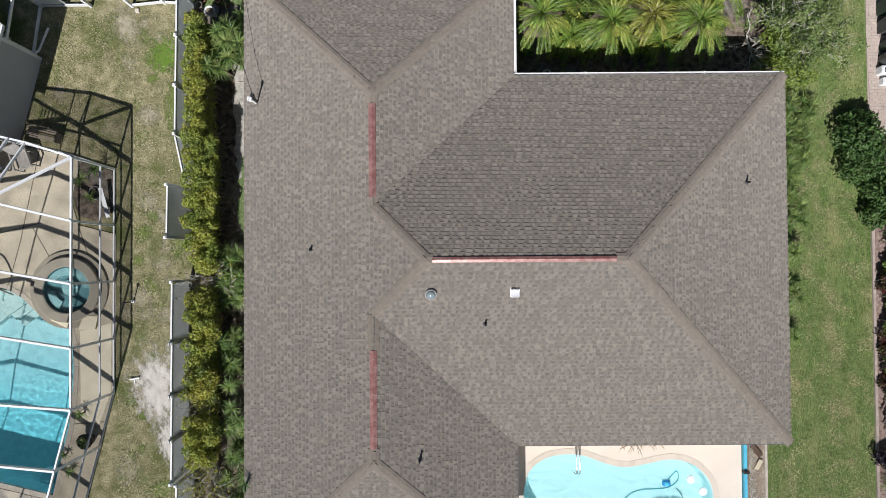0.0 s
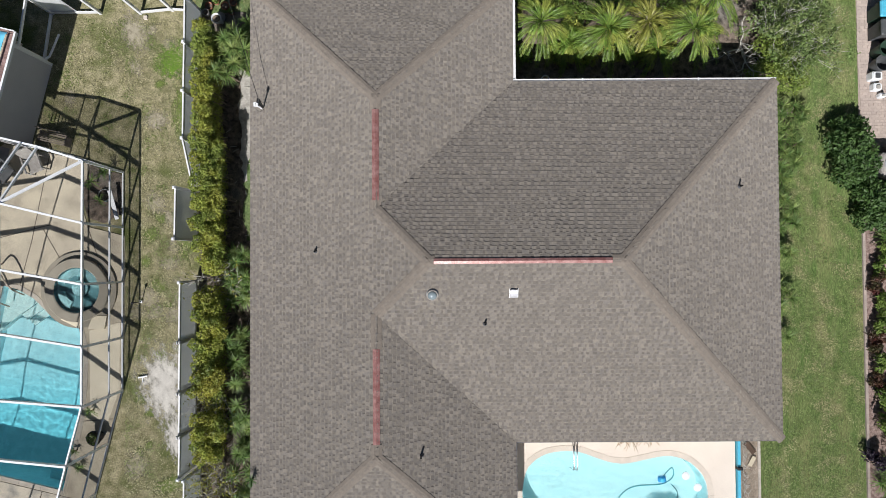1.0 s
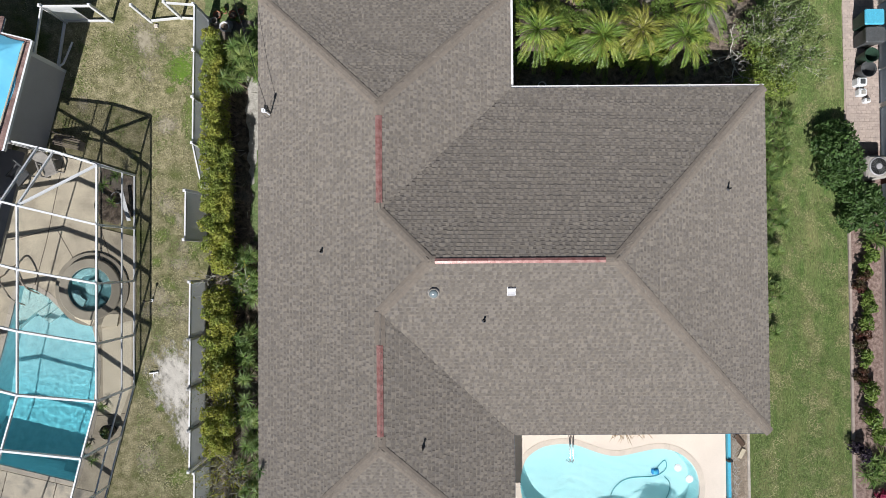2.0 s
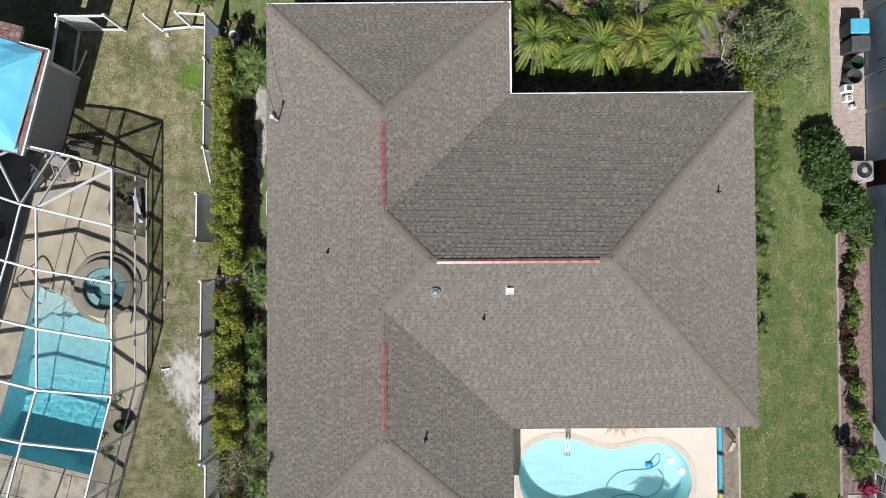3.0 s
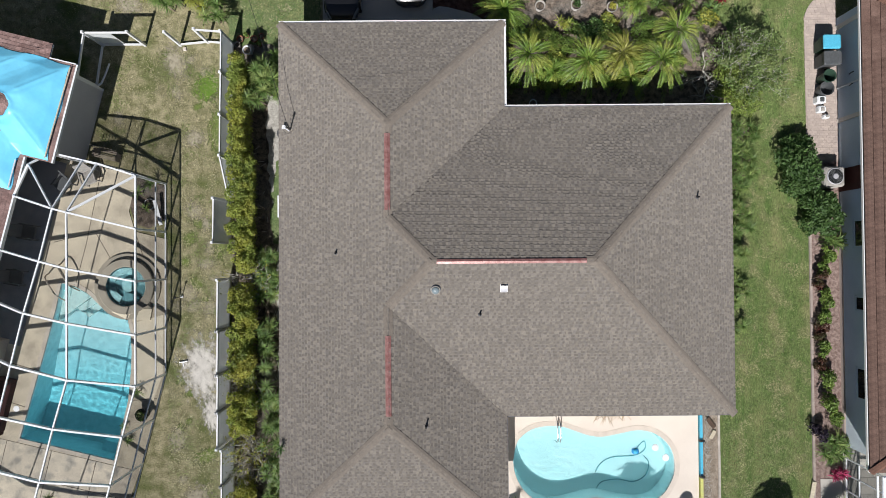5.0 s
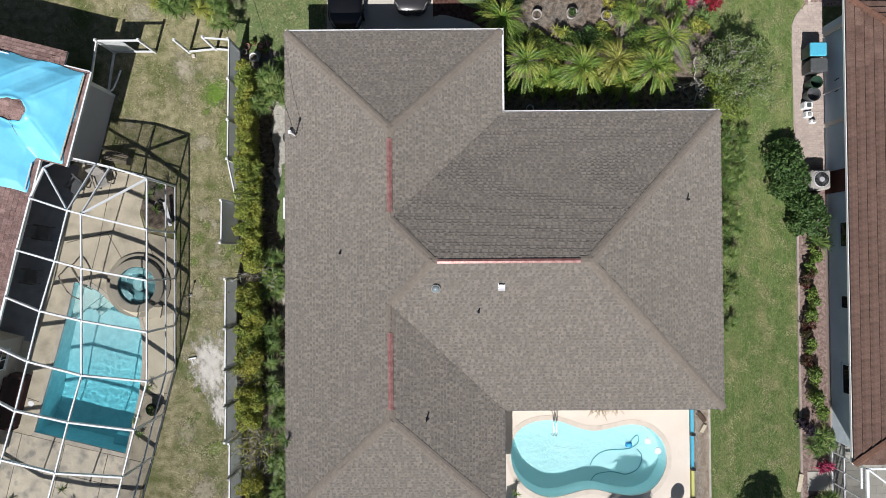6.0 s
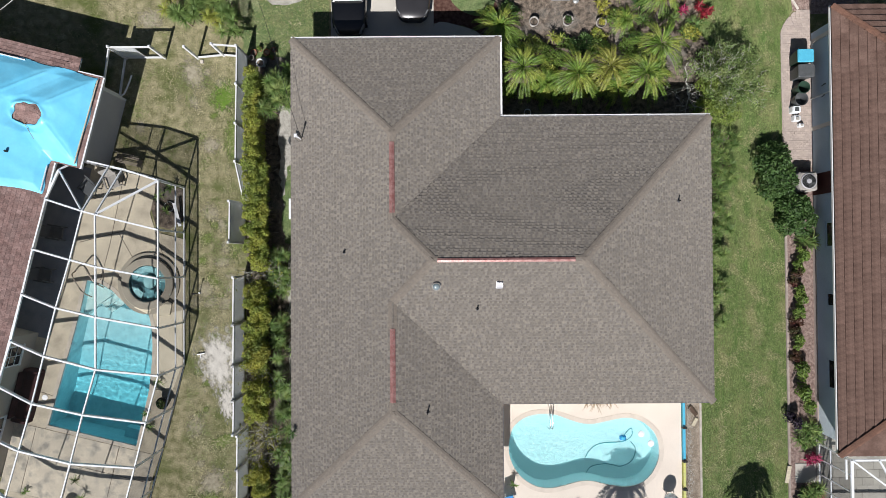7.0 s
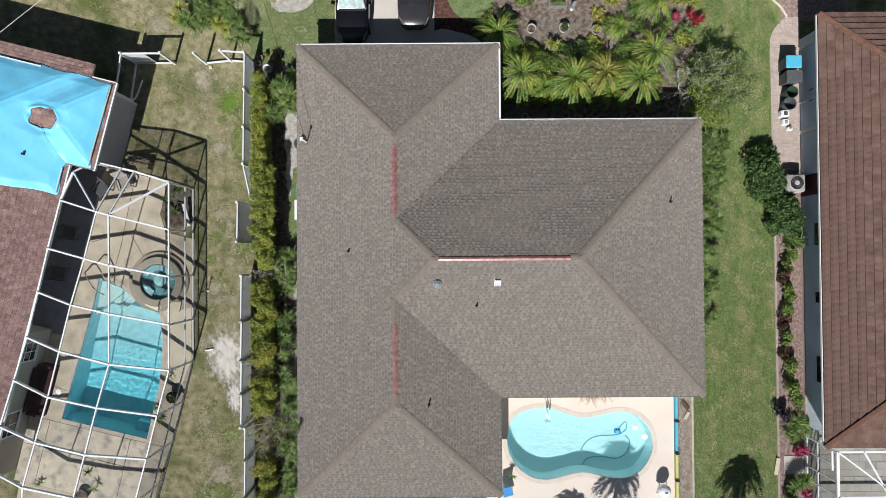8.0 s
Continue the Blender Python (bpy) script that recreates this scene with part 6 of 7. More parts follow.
ornament.lathe(7.0, 13.75, [(0.16, 0.02), (0.16, 0.08), (0.08, 0.14), (0.11, 0.4), (0.13, 0.6), (0.07, 0.72), (0.09, 0.82), (0.04, 0.9)], 12)
tagged(part("garden_ornament", ornament, M_GALV), "small pale stone garden ornament in the bed", "ornament")
trough = thing("planter_box", "low grey planter box with green plants", "planter", at=(6.2, 13.95, 0.02))
s = Shape()
for x0_, y0_, x1_, y1_ in ((-0.5, -0.2, 0.5, -0.16), (-0.5, 0.16, 0.5, 0.2), (-0.5, -0.16, -0.46, 0.16), (0.46, -0.16, 0.5, 0.16)):
    s.box(x0_, y0_, 0, x1_, y1_, 0.3)
part("box", s, M_GALV, trough)
s = Shape()
s.box(-0.46, -0.16, 0.0, 0.46, 0.16, 0.24)
part("soil", s, M_SOIL, trough)
part("foliage", leaf_cloud([((-0.2, 0, 0.28), (0.22, 0.15, 0.15)), ((0.2, 0, 0.28), (0.22, 0.15, 0.15))], 200, 0.1, 795, shell=0.2), M_SHRUB, trough)


def twiggy(x, y, h, spread_, count, seed, label, leaves, tilt=(0, 0)):
    t = thing("twiggy_bush", label, "bush", at=(x, y, 0))
    rnd = random.Random(seed)
    s = Shape()
    tips = []

    def grow(p, d, L, r, level):
        pts = [p]
        for k in range(4):
            d = (d + Vector((rnd.uniform(-0.35, 0.35), rnd.uniform(-0.35, 0.35), rnd.uniform(-0.15, 0.2)))).normalized()
            pts.append(pts[-1] + d * (L / 4))
        s.tube(pts, r, 5, r * 0.5)
        tips.append(pts[-1])
        if level < 3:
            for k in range(rnd.choice((2, 3, 3))):
                grow(pts[rnd.choice((2, 3, 4))], (d + Vector((rnd.uniform(-0.9, 0.9), rnd.uniform(-0.9, 0.9), rnd.uniform(-0.2, 0.4)))).normalized(), L * rnd.uniform(0.55, 0.8), r * 0.55, level + 1)

    for k in range(count):
        a = 2 * math.pi * k / count + rnd.uniform(-0.3, 0.3)
        grow(Vector((0, 0, 0.05)), Vector((math.cos(a) * spread_ + tilt[0], math.sin(a) * spread_ + tilt[1], 1)).normalized(), h, 0.035, 0)
    part("branchwork", s, M_TWIG, t, "bleached bare branches")
    if leaves:
        m, n, size = leaves
        cl = [((p.x, p.y, max(0.3, p.z - 0.1)), (0.3, 0.3, 0.25)) for p in tips[::3]]
        part("foliage", leaf_cloud(cl, n, size, seed, shell=0.1), m, t)


twiggy(14.35, 9.3, 1.3, 0.85, 18, 801, "sprawling grey-twigged bush with sparse green leaves", (M_OLIVE, 7500, 0.105), (0.15, 0.2))
twiggy(12.9, 9.0, 1.0, 1.2, 4, 803, "bleached bare shrub with crooked branches", None, (-1.6, -0.3))
for k, (y, n) in enumerate(((-0.65, 160), (-5.75, 200), (-8.5, 420), (-9.5, 300))):
    twiggy(-9.4, y, 0.95, 0.5, 7, 805 + k, "nearly bare grey shrub by the fence", (M_GOLD, n, 0.1))
shrub("shrub", "yellow-green leafy shrub at the house corner", "shrub", [((13.5, 7.75, 0.6), (0.75, 0.6, 0.7)), ((14.1, 8.4, 0.6), (0.8, 0.75, 0.75)), ((13.6, 9.0, 0.7), (0.6, 0.6, 0.7)), ((14.5, 7.6, 0.55), (0.85, 0.65, 0.7)), ((14.9, 8.3, 0.5), (0.55, 0.6, 0.6))], 5200, 0.11, M_BRIGHT, 810)
shrub("shrub", "dense green shrub under the twiggy bush", "shrub", [((14.3, 9.4, 0.6), (0.9, 0.9, 0.75)), ((14.8, 10.2, 0.5), (0.7, 0.8, 0.6)), ((13.8, 10.5, 0.4), (0.6, 0.7, 0.5))], 1300, 0.1, M_SHRUB, 812)

# large strap-leaved clump beyond the front fence
for k, (x, y) in enumerate([(-14.0, 13.3), (-13.2, 13.8), (-12.5, 13.1), (-13.4, 12.6), (-11.6, 13.3), (-12.2, 14.0), (-11.2, 12.6), (-14.2, 14.2), (-12.9, 12.9), (-12.0, 12.7), (-13.7, 13.0), (-11.1, 13.6), (-12.8, 14.4), (-10.9, 12.1)]):
    heads = [(rnd.uniform(-0.4, 0.4), rnd.uniform(-0.4, 0.4), rnd.uniform(0.8, 1.6)) for _ in range(4)]
    rosette(x, y, heads, 58, 0.55, 0.024, M_SPIKE if k % 9 else M_HEDGE, 820 + k, "tall green strap-leaved clump beyond the fence", "strap-leaved clumps by the front fence")

# small plants inside the cage and on the pool deck
for k, (x, y, L, z) in enumerate([(-14.9, 3.5, 0.5, 0.5), (-14.3, 3.9, 0.5, 0.5), (-14.6, 2.7, 0.45, 0.4), (-15.0, -6.2, 0.35, 0.3), (-15.5, -8.6, 0.3, 0.2), (-19.3, -11.3, 0.4, 0.35), (-19.0, -12.2, 0.4, 0.35), (3.45, -11.6, 0.35, 0.45), (-15.7, -7.9, 0.3, 0.2), (-22.0, -11.9, 0.3, 0.2)]):
    rosette(x, y, [(0, 0, z)], 26, L, 0.025, M_SPIKE, 840 + k, "small strap-leaved plant beside the pool", "small plants by the pools")


def pot(x, y, r, h, material, label, plant=None, group="", z=0.0):
    t = thing("plant_pot", label, "plant pot", group, (x, y, z))
    s = Shape()
    s.lathe(0, 0, [(r * 0.7, 0), (r, h), (r * 1.05, h), (r * 1.05, h - 0.04), (r * 0.88, h - 0.04), (r * 0.85, h - 0.1)], 18, close=False)
    part("pot", s, material, t)
    s = Shape()
    s.lathe(0, 0, [(r * 0.86, h - 0.1), (0.01, h - 0.09)], 18)
    part("soil", s, M_SOIL, t)
    if plant:
        part("foliage", leaf_cloud([((0, 0, h + 0.05), (r * 0.8, r * 0.8, 0.2))], 120, 0.1, int(x * 10) % 97 + 5, shell=0.2), plant, t)


pot(4.73, 12.53, 0.24, 0.42, M_POT, "round pale stone pot in the garden", None, "garden pots")
pot(6.51, 12.58, 0.27, 0.42, M_POT, "round pale stone pot with a small plant", M_BUSH, "garden pots")
pot(8.26, 12.44, 0.26, 0.42, M_POT, "round pale stone pot with yellow foliage", M_GOLD, "garden pots")
pot(4.35, 7.75, 0.18, 0.32, M_WHITE, "small pale bucket in the shade of the eaves", None, "garden pots")
pot(-14.75, -7.3, 0.3, 0.45, M_BLACK, "dark pot with a bushy plant in the cage", M_SHRUB, "cage pots", 0.035)
pot(-19.7, -12.6, 0.33, 0.3, M_GREY_BIN, "round grey pot on the pool deck", None, "cage pots", 0.035)
for k, (x, y, r, h) in enumerate(((-10.05, 11.05, 0.16, 0.25), (-9.75, 11.25, 0.13, 0.2), (-9.35, 11.05, 0.17, 0.28), (-9.1, 10.8, 0.12, 0.2), (-9.0, 11.2, 0.14, 0.22))):
    pot(x, y, r, h, M_TERRACOTTA, "small terracotta pot by the fence corner", M_SHRUB if k % 2 else None, "terracotta pots")
pot(-9.62, 10.4, 0.2, 0.55, M_WHITE, "white stone pot by the fence corner", None, "garden pots")
pot(-10.15, 10.75, 0.14, 0.35, M_POT, "small pale pot by the fence corner", None, "garden pots")

coil = Shape()
for k in range(3):
    coil.tube([(-14.55 + (0.27 - 0.01 * k) * math.cos(a_), 2.95 + (0.27 - 0.01 * k) * math.sin(a_), 0.06 + 0.035 * k) for a_ in (2 * math.pi * j / 20 for j in range(21))], 0.016, 5)
tagged(part("coiled_hose", coil, M_GALV), "grey garden hose coiled in the cage corner", "hose")

# things stored under the western eaves
t = thing("storage_box", "white plastic storage box under the eaves", "box", at=(-7.85, 2.75, 0.03))
s = Shape()
s.soft(-0.28, -0.52, 0.0, 0.3, 0.52, 0.42, 0.06)
part("box", s, M_WHITE, t)
s = Shape()
s.soft(-0.3, -0.54, 0.42, 0.32, 0.54, 0.47, 0.02)
part("lid", s, M_WHITE, t)
t = thing("blue_crate", "bright blue plastic crate under the eaves", "crate", at=(-7.85, 3.75, 0.03))
s = Shape()
s.soft(-0.22, -0.4, 0.0, 0.25, 0.4, 0.35, 0.04)
part("crate", s, M_BLUE_LID, t)
t = thing("coiled_hose_tub", "dark round tub on the gravel", "tub", at=(-7.85, 6.35, 0.03))
s = Shape()
s.lathe(0, 0, [(0.3, 0), (0.33, 0.3), (0.36, 0.3), (0.36, 0.26), (0.28, 0.26), (0.25, 0.06), (0.01, 0.06)], 20)
part("tub", s, M_GREY_BIN, t)

# ---- fences ----
def fence_post(t, p, h=1.86, lean=(0, 0)):
    s = Shape()
    s.beam((*p, 0), (p[0] + lean[0], p[1] + lean[1], h), 0.11, 0.11)
    o = part("post", s, M_VINYL, t)
    s = Shape()
    q = (p[0] + lean[0], p[1] + lean[1])
    s.box(q[0] - 0.07, q[1] - 0.07, h, q[0] + 0.07, q[1] + 0.07, h + 0.06, 0.03)
    part("post_cap", s, M_VINYL, o)


def vinyl_fence(p, q, posts=(True, True), panel=True, top=True, h=1.78, lean=(0, 0), label="white vinyl privacy fence section"):
    t = thing("fence", label, "fence", "white vinyl fence")
    p, q, ln = Vector(p), Vector(q), Vector((*lean, 0))
    for on, e in zip(posts, (p, q)):
        if on:
            fence_post(t, (e.x, e.y), lean=lean)
    for name, z, hh, on in (("top_rail", h - 0.06, 0.12, top), ("bottom_rail", 0.14, 0.14, True)):
        if on:
            s = Shape()
            a, b = Vector((*p, z)) + ln * (z / h), Vector((*q, z)) + ln * (z / h)
            s.beam(a, b, 0.06, hh)
            part(name, s, M_VINYL, t)
    if panel:
        n = max(1, round((q - p).length / 0.15))
        d = (q - p) / n
        for k in range(n):
            s = Shape()
            a, b = p + d * (k + 0.0005), p + d * (k + 0.9995)
            side = Vector((-d.y, d.x)).normalized() * 0.014
            zs = (0.2, h - 0.1)
            s.solid([(*(w_ + sd), zs[0]) if not lean else (w_.x + sd.x + lean[0] * zs[0] / h, w_.y + sd.y + lean[1] * zs[0] / h, zs[0]) for w_, sd in ((a, -side), (b, -side), (b, side), (a, side))],
                    [(w_.x + sd.x + lean[0] * zs[1] / h, w_.y + sd.y + lean[1] * zs[1] / h, zs[1]) for w_, sd in ((a, -side), (b, -side), (b, side), (a, side))])
            part("board", s, M_VINYL_BOARD, t)
    return t


vinyl_fence((-16.87, 10.84), (-14.8, 10.84), panel=False, label="white vinyl fence frame that has lost its boards")
vinyl_fence((-16.87, 10.88), (-15.75, 10.88), posts=(False, False), top=False, label="remaining boards of a broken white vinyl fence section")
vinyl_fence((-13.05, 10.82), (-11.68, 10.95), panel=False, top=False, label="white vinyl fence posts with a single lower rail")
vinyl_fence((-11.68, 10.95), (-10.45, 10.85), posts=(False, True), panel=False, label="white vinyl fence frame that has lost its boards")
vinyl_fence((-16.87, 10.75), (-17.15, 8.8), posts=(False, True), panel=False, label="bent white fence frame against the house")
s = Shape()
s.tube([(-16.55, 9.9, 0.1), (-16.6, 9.4, 0.3), (-16.85, 8.9, 0.25), (-17.0, 8.7, 0.4)], 0.05, 6)
tagged(part("fallen_rail", s, M_VINYL), "fallen bent white fence rail on the ground", "rail")
for y0, y1, x0, x1 in ((10.8, 8.92, -10.43, -10.45), (8.92, 6.95, -10.45, -10.48), (6.95, 5.04, -10.48, -10.5)):
    vinyl_fence((x0, y0), (x1, y1), posts=(False, True))
vinyl_fence((-10.5, 4.95), (-10.1, 3.1), posts=(False, False), label="white vinyl fence panel pushed out of line")
vinyl_fence((-10.52, 3.05), (-10.55, 1.0), lean=(-0.28, 0.0), label="white vinyl fence panel leaning outwards")
for y0, y1 in ((-0.75, -3.14), (-3.14, -5.18), (-5.18, -6.9), (-6.9, -8.57)):
    vinyl_fence((-10.6, y0), (-10.63, y1), posts=(True, True))
for y0, y1 in ((-8.62, -10.3), (-10.3, -12.2), (-12.2, -14.0)):
    vinyl_fence((-10.42, y0), (-10.44, y1), posts=(True, True))

# ---- small things on the western grass ----
t = thing("irrigation_pipe", "short white pipe lying on the bare sand", "pipe")
s = Shape()
s.tube([(-13.1, -4.85, 0.06), (-12.7, -4.78, 0.07)], 0.035, 8)
part("pipe", s, M_WHITE, t)
s = Shape()
s.tube([(-12.95, -4.8, 0.03), (-12.9, -5.05, 0.03)], 0.025, 6)
part("elbow", s, M_WHITE, t)
t = thing("yard_light", "small white garden stake light in the grass", "garden light", at=(-12.98, -1.62, 0))
s = Shape()
s.lathe(0, 0, [(0.022, 0), (0.022, 0.75), (0.06, 0.77), (0.06, 0.83), (0.02, 0.86)], 8)
part("stake", s, M_BLACK, t)
s = Shape()
s.box(-0.05, -0.05, 0.0, 0.05, 0.05, 0.1)
part("base", s, M_WHITE, t)
for k, (x, y, z) in enumerate(((-10.15, 10.1, 0.28), (-9.6, 10.6, 0.2))):
    s = Shape()
    s.lathe(x, y, [(0.2, 0.016), (0.24, z * 0.6), (0.12, z)], 9)
    tagged(part("garden_rock", s, M_POT), "pale rock at the fence corner", "rock", "garden rocks")
s = Shape()
s.soft(-12.92, 10.55, 0.0, -12.76, 10.71, 0.1, 0.015)
tagged(part("paver_block", s, M_KERB), "single pale paver block in the grass", "block")
rnd2 = random.Random(9)
debris = Shape()
for k in range(160):
    x, y = rnd2.uniform(-10.2, -7.2), rnd2.uniform(-13, 10)
    a = rnd2.uniform(0, 3.14)
    L = rnd2.uniform(0.08, 0.3)
    debris.beam((x, y, 0.05), (x + L * math.cos(a), y + L * math.sin(a), 0.06), 0.02, 0.015)
ob = tagged(part("twig_litter", debris, M_TWIG), "scattered dry twigs on the bed", "twigs", kind="stuff")

# ---- southern pool things ----
t = thing("pool_cleaner", "blue and white pool cleaner on the pool floor", "pool cleaner", at=(0.2, -0.21, -0.9))
s = Shape()
s.soft(9.1, -9.52, -0.25, 9.45, -9.27, -0.12, 0.05)
part("body", s, M_BLUE, t)
s = Shape()
s.lathe(9.27, -9.42, [(0.09, -0.12), (0.09, -0.08), (0.04, -0.07)], 14)
part("cover", s, M_BLUE_LID, t)
M_HOSE = mat("blue_green_hose", (0.05, 0.3, 0.36), (0.07, 0.36, 0.42), rough=0.5)
for path in ([(9.31, -9.31), (9.68, -8.91), (9.8, -9.05), (9.72, -9.35), (9.31, -9.59), (8.64, -9.65), (8.2, -9.68), (7.81, -9.8), (7.45, -10.1), (7.26, -10.44)],
             [(7.23, -11.45), (7.35, -11.15), (7.62, -10.9), (8.3, -10.78), (8.75, -10.85), (9.16, -10.92), (9.74, -10.63), (9.95, -10.01), (9.7, -9.62)]):
    s = Shape()
    s.tube(smooth_line([(x, y, -0.22) for x, y in path], 5), 0.018, 6)
    part("hose", s, M_HOSE, t, "blue-green hose in the water")
for k, (x, y) in enumerate(((10.25, -9.2), (10.75, -9.7))):
    s = Shape()
    s.lathe(x, y, [(0.17, -0.14), (0.17, -0.09), (0.08, -0.07)], 16)
    tagged(part("pool_float", s, M_WHITE), "small white float on the pool water", "float", "pool floats")
for y0, y1, m, lab in ((-7.0, -10.5, M_BLUE_LID, "bright blue board along the pool deck"), (-10.58, -15, M_YELLOW, "faded yellow board along the pool deck")):
    t = thing("edging_board", lab, "board", "deck edging boards")
    s = Shape()
    s.box(12.33, y1, 0.0, 12.45, y0, 0.22)
    part("board", s, m, t)
for y in (-8.8, -10.54, -12.0):
    s = Shape()
    s.box(12.3, y - 0.05, 0.0, 12.5, y + 0.05, 0.32)
    tagged(part("edging_stake", s, M_BLACK), "dark stake holding the edging board", "stake", "deck edging stakes")
net = Shape()
rn = random.Random(4)
for k in range(120):
    y = -6.8 - k * 0.078
    x = 12.5 + rn.uniform(-0.03, 0.03)
    L = rn.uniform(0.25, 0.5)
    net.tube([(x, y, 0.3), (x + L * 0.6, y - 0.18 + rn.uniform(-0.1, 0.1), 0.12), (x + L, y + rn.uniform(-0.3, 0.1), 0.03)], 0.005, 4)
    if k % 2:
        net.tube([(x, y, 0.3), (x + L * 0.6, y + 0.22, 0.12)], 0.005, 4)
tagged(part("wire_netting", net, M_WIRE), "tangled pale wire netting beside the deck", "netting", kind="stuff")
kerb = Shape()
for k in range(22):
    y = -6.6 - k * 0.45
    kerb.soft(13.26, y - 0.447, 0.0, 13.36, y, 0.09, 0.006)
structure("kerb", kerb, M_KERB, "pale concrete lawn edging", "kerb")
t = thing("broken_board", "dark broken board on the dirt strip", "board")
s = Shape()
s.beam((12.72, -7.75, 0.1), (13.1, -8.2, 0.06), 0.22, 0.03)
part("plank", s, M_WOOD_DARK, t)
s = Shape()
s.beam((12.9, -8.75, 0.05), (13.1, -8.35, 0.08), 0.18, 0.03)
part("scrap", s, M_WOOD_PALE, t)
t = thing("barbecue_grill", "covered kettle grill on the pool deck", "grill", at=(11.5, -12.35, 0.04))
s = Shape()
s.lathe(0, 0, [(0.12, 0.35), (0.3, 0.5), (0.34, 0.68), (0.34, 0.72), (0.28, 0.88), (0.14, 0.98), (0.03, 1.0)], 20)
part("kettle", s, M_WHITE, t, smooth=True)
s = Shape()
s.tube([(-0.08, 0, 1.0), (0, 0, 1.06), (0.08, 0, 1.0)], 0.018, 6)
part("handle", s, M_BLACK, t)
for k in range(3):
    s = Shape()
    a = 2.1 * k
    s.tube([(0.2 * math.cos(a), 0.2 * math.sin(a), 0.5), (0.38 * math.cos(a), 0.38 * math.sin(a), 0)], 0.018, 6)
    part("leg", s, M_BLACK, t)
t = thing("blue_chair", "blue folding chair by the house wall", "chair", at=pose(3.2, -12.45, 0.04, 0, 0, 15))
s = Shape()
s.soft(-0.27, -0.25, 0.38, 0.27, 0.25, 0.43, 0.02)
part("seat", s, M_BLUE, t)
s = Shape()
s.solid([(-0.27, 0.22, 0.4), (0.27, 0.22, 0.4), (0.27, 0.26, 0.4), (-0.27, 0.26, 0.4)], [(-0.27, 0.36, 0.85), (0.27, 0.36, 0.85), (0.27, 0.4, 0.85), (-0.27, 0.4, 0.85)])
part("backrest", s, M_BLUE, t)
for k in (-1, 1):
    for j in (-1, 1):
        s = Shape()
        s.beam((k * 0.25, j * 0.24, 0), (k * 0.25, -j * 0.2, 0.4), 0.03, 0.03)
        part("leg", s, M_STEEL, t)
dry = thing("dry_palm_frond", "dry brown palm frond sticking out under the eaves", "palm frond", at=(7.5, -7.05, 0.04))
part("foliage", rosette_shape([(-0.4, 0, 1.3), (0.3, 0.05, 1.3), (0.0, -0.1, 1.2), (0.7, 0.05, 1.3)], 20, 0.8, 0.022, 900, 0.5), M_DRYLEAF, dry)
s = Shape()
s.tube([(0, 0.1, 0), (0, 0, 1.3)], 0.05, 6)
part("stalk", s, M_BARK, dry)

# ---- eastern neighbour's side path ----
def walk_x(y):
    return 17.83 + (0.12 if y < 9 else 0) * (9 - y) / 3 + (0.0 if y < 11.8 else (y - 11.8) ** 2 * 0.45)


pav = Shape()
k, y = 0, 4.9
while y < 13.1:
    x = walk_x(y) + (0.11 if k % 2 else 0) - 0.1
    while x < 19.4:
        x0, x1 = max(x, walk_x(y)), min(x + 0.22, 19.43)
        if x1 - x0 > 0.04:
            c0, c1 = max(x0, walk_x(y)) + 0.006, max(x0, walk_x(y + 0.12)) + 0.006
            if x1 - c1 > 0.02:
                pav.solid([(c0, y + 0.004, 0.0), (x1 - 0.004, y + 0.004, 0.0), (x1 - 0.004, y + 0.116, 0.0), (c1, y + 0.116, 0.0)], [(c0, y + 0.004, 0.045), (x1 - 0.004, y + 0.004, 0.045), (x1 - 0.004, y + 0.116, 0.045), (c1, y + 0.116, 0.045)])
        x += 0.22
    y += 0.12
    k += 1
side = structure("side_path", sheet([(17.85, 4.8), (19.43, 4.8), (19.43, 13.0), (18.6, 13.0), (18.0, 12.4), (17.84, 11.6)], z=0.026), M_PAVER_JOINT, "side path of pinkish pavers", "path")
part("paver", pav, M_PAVER, side, "pinkish clay pavers", kind="stuff")
structure("front_mulch", sheet([(18.5, 13.15), (19.3, 12.95), (22, 13.0), (22, 18), (17.8, 18)], z=0.02), M_MULCH, "red-brown mulch in the front bed", "planting bed")
curb = Shape()
for k in range(72):
    y = 1.2 - k * 0.21
    curb.soft(17.88, y - 0.208, 0.0, 17.99, y, 0.1, 0.006)
front_kerb = Shape()
front_kerb.tube(smooth_line([(17.5, 15.6, 0.05), (17.76, 14.53, 0.05), (18.02, 14.15, 0.05), (18.43, 13.77, 0.05), (18.78, 13.2, 0.05)], 5), 0.06, 6)
structure("front_kerb", front_kerb, M_KERB, "pale curved edging of the front mulch bed", "kerb")
structure("bed_kerb", curb, M_PAVER, "pinkish brick edging of the mulch bed", "kerb")

def wheelie_bin(x, y, body, lid, label):
    t = thing("wheeled_bin", label, "bin", "bins on the side path", (x, y, 0.045))
    s = Shape()
    s.solid([(-0.3, -0.25, 0.05), (0.28, -0.25, 0.05), (0.28, 0.25, 0.05), (-0.3, 0.25, 0.05)], [(-0.4, -0.32, 0.98), (0.36, -0.32, 0.98), (0.36, 0.32, 0.98), (-0.4, 0.32, 0.98)])
    part("body", s, body, t)
    s = Shape()
    s.soft(-0.43, -0.34, 0.98, 0.4, 0.34, 1.06, 0.04)
    part("lid", s, lid, t)
    s = Shape()
    s.tube([(0.43, -0.25, 0.97), (0.43, 0.25, 0.97)], 0.025, 6)
    part("handle", s, body, t)
    for k in (-1, 1):
        s = Shape()
        s.tube([(0.26, k * 0.27, 0.1), (0.26, k * 0.33, 0.1)], 0.1, 12)
        part("wheel", s, M_RUBBER, t)


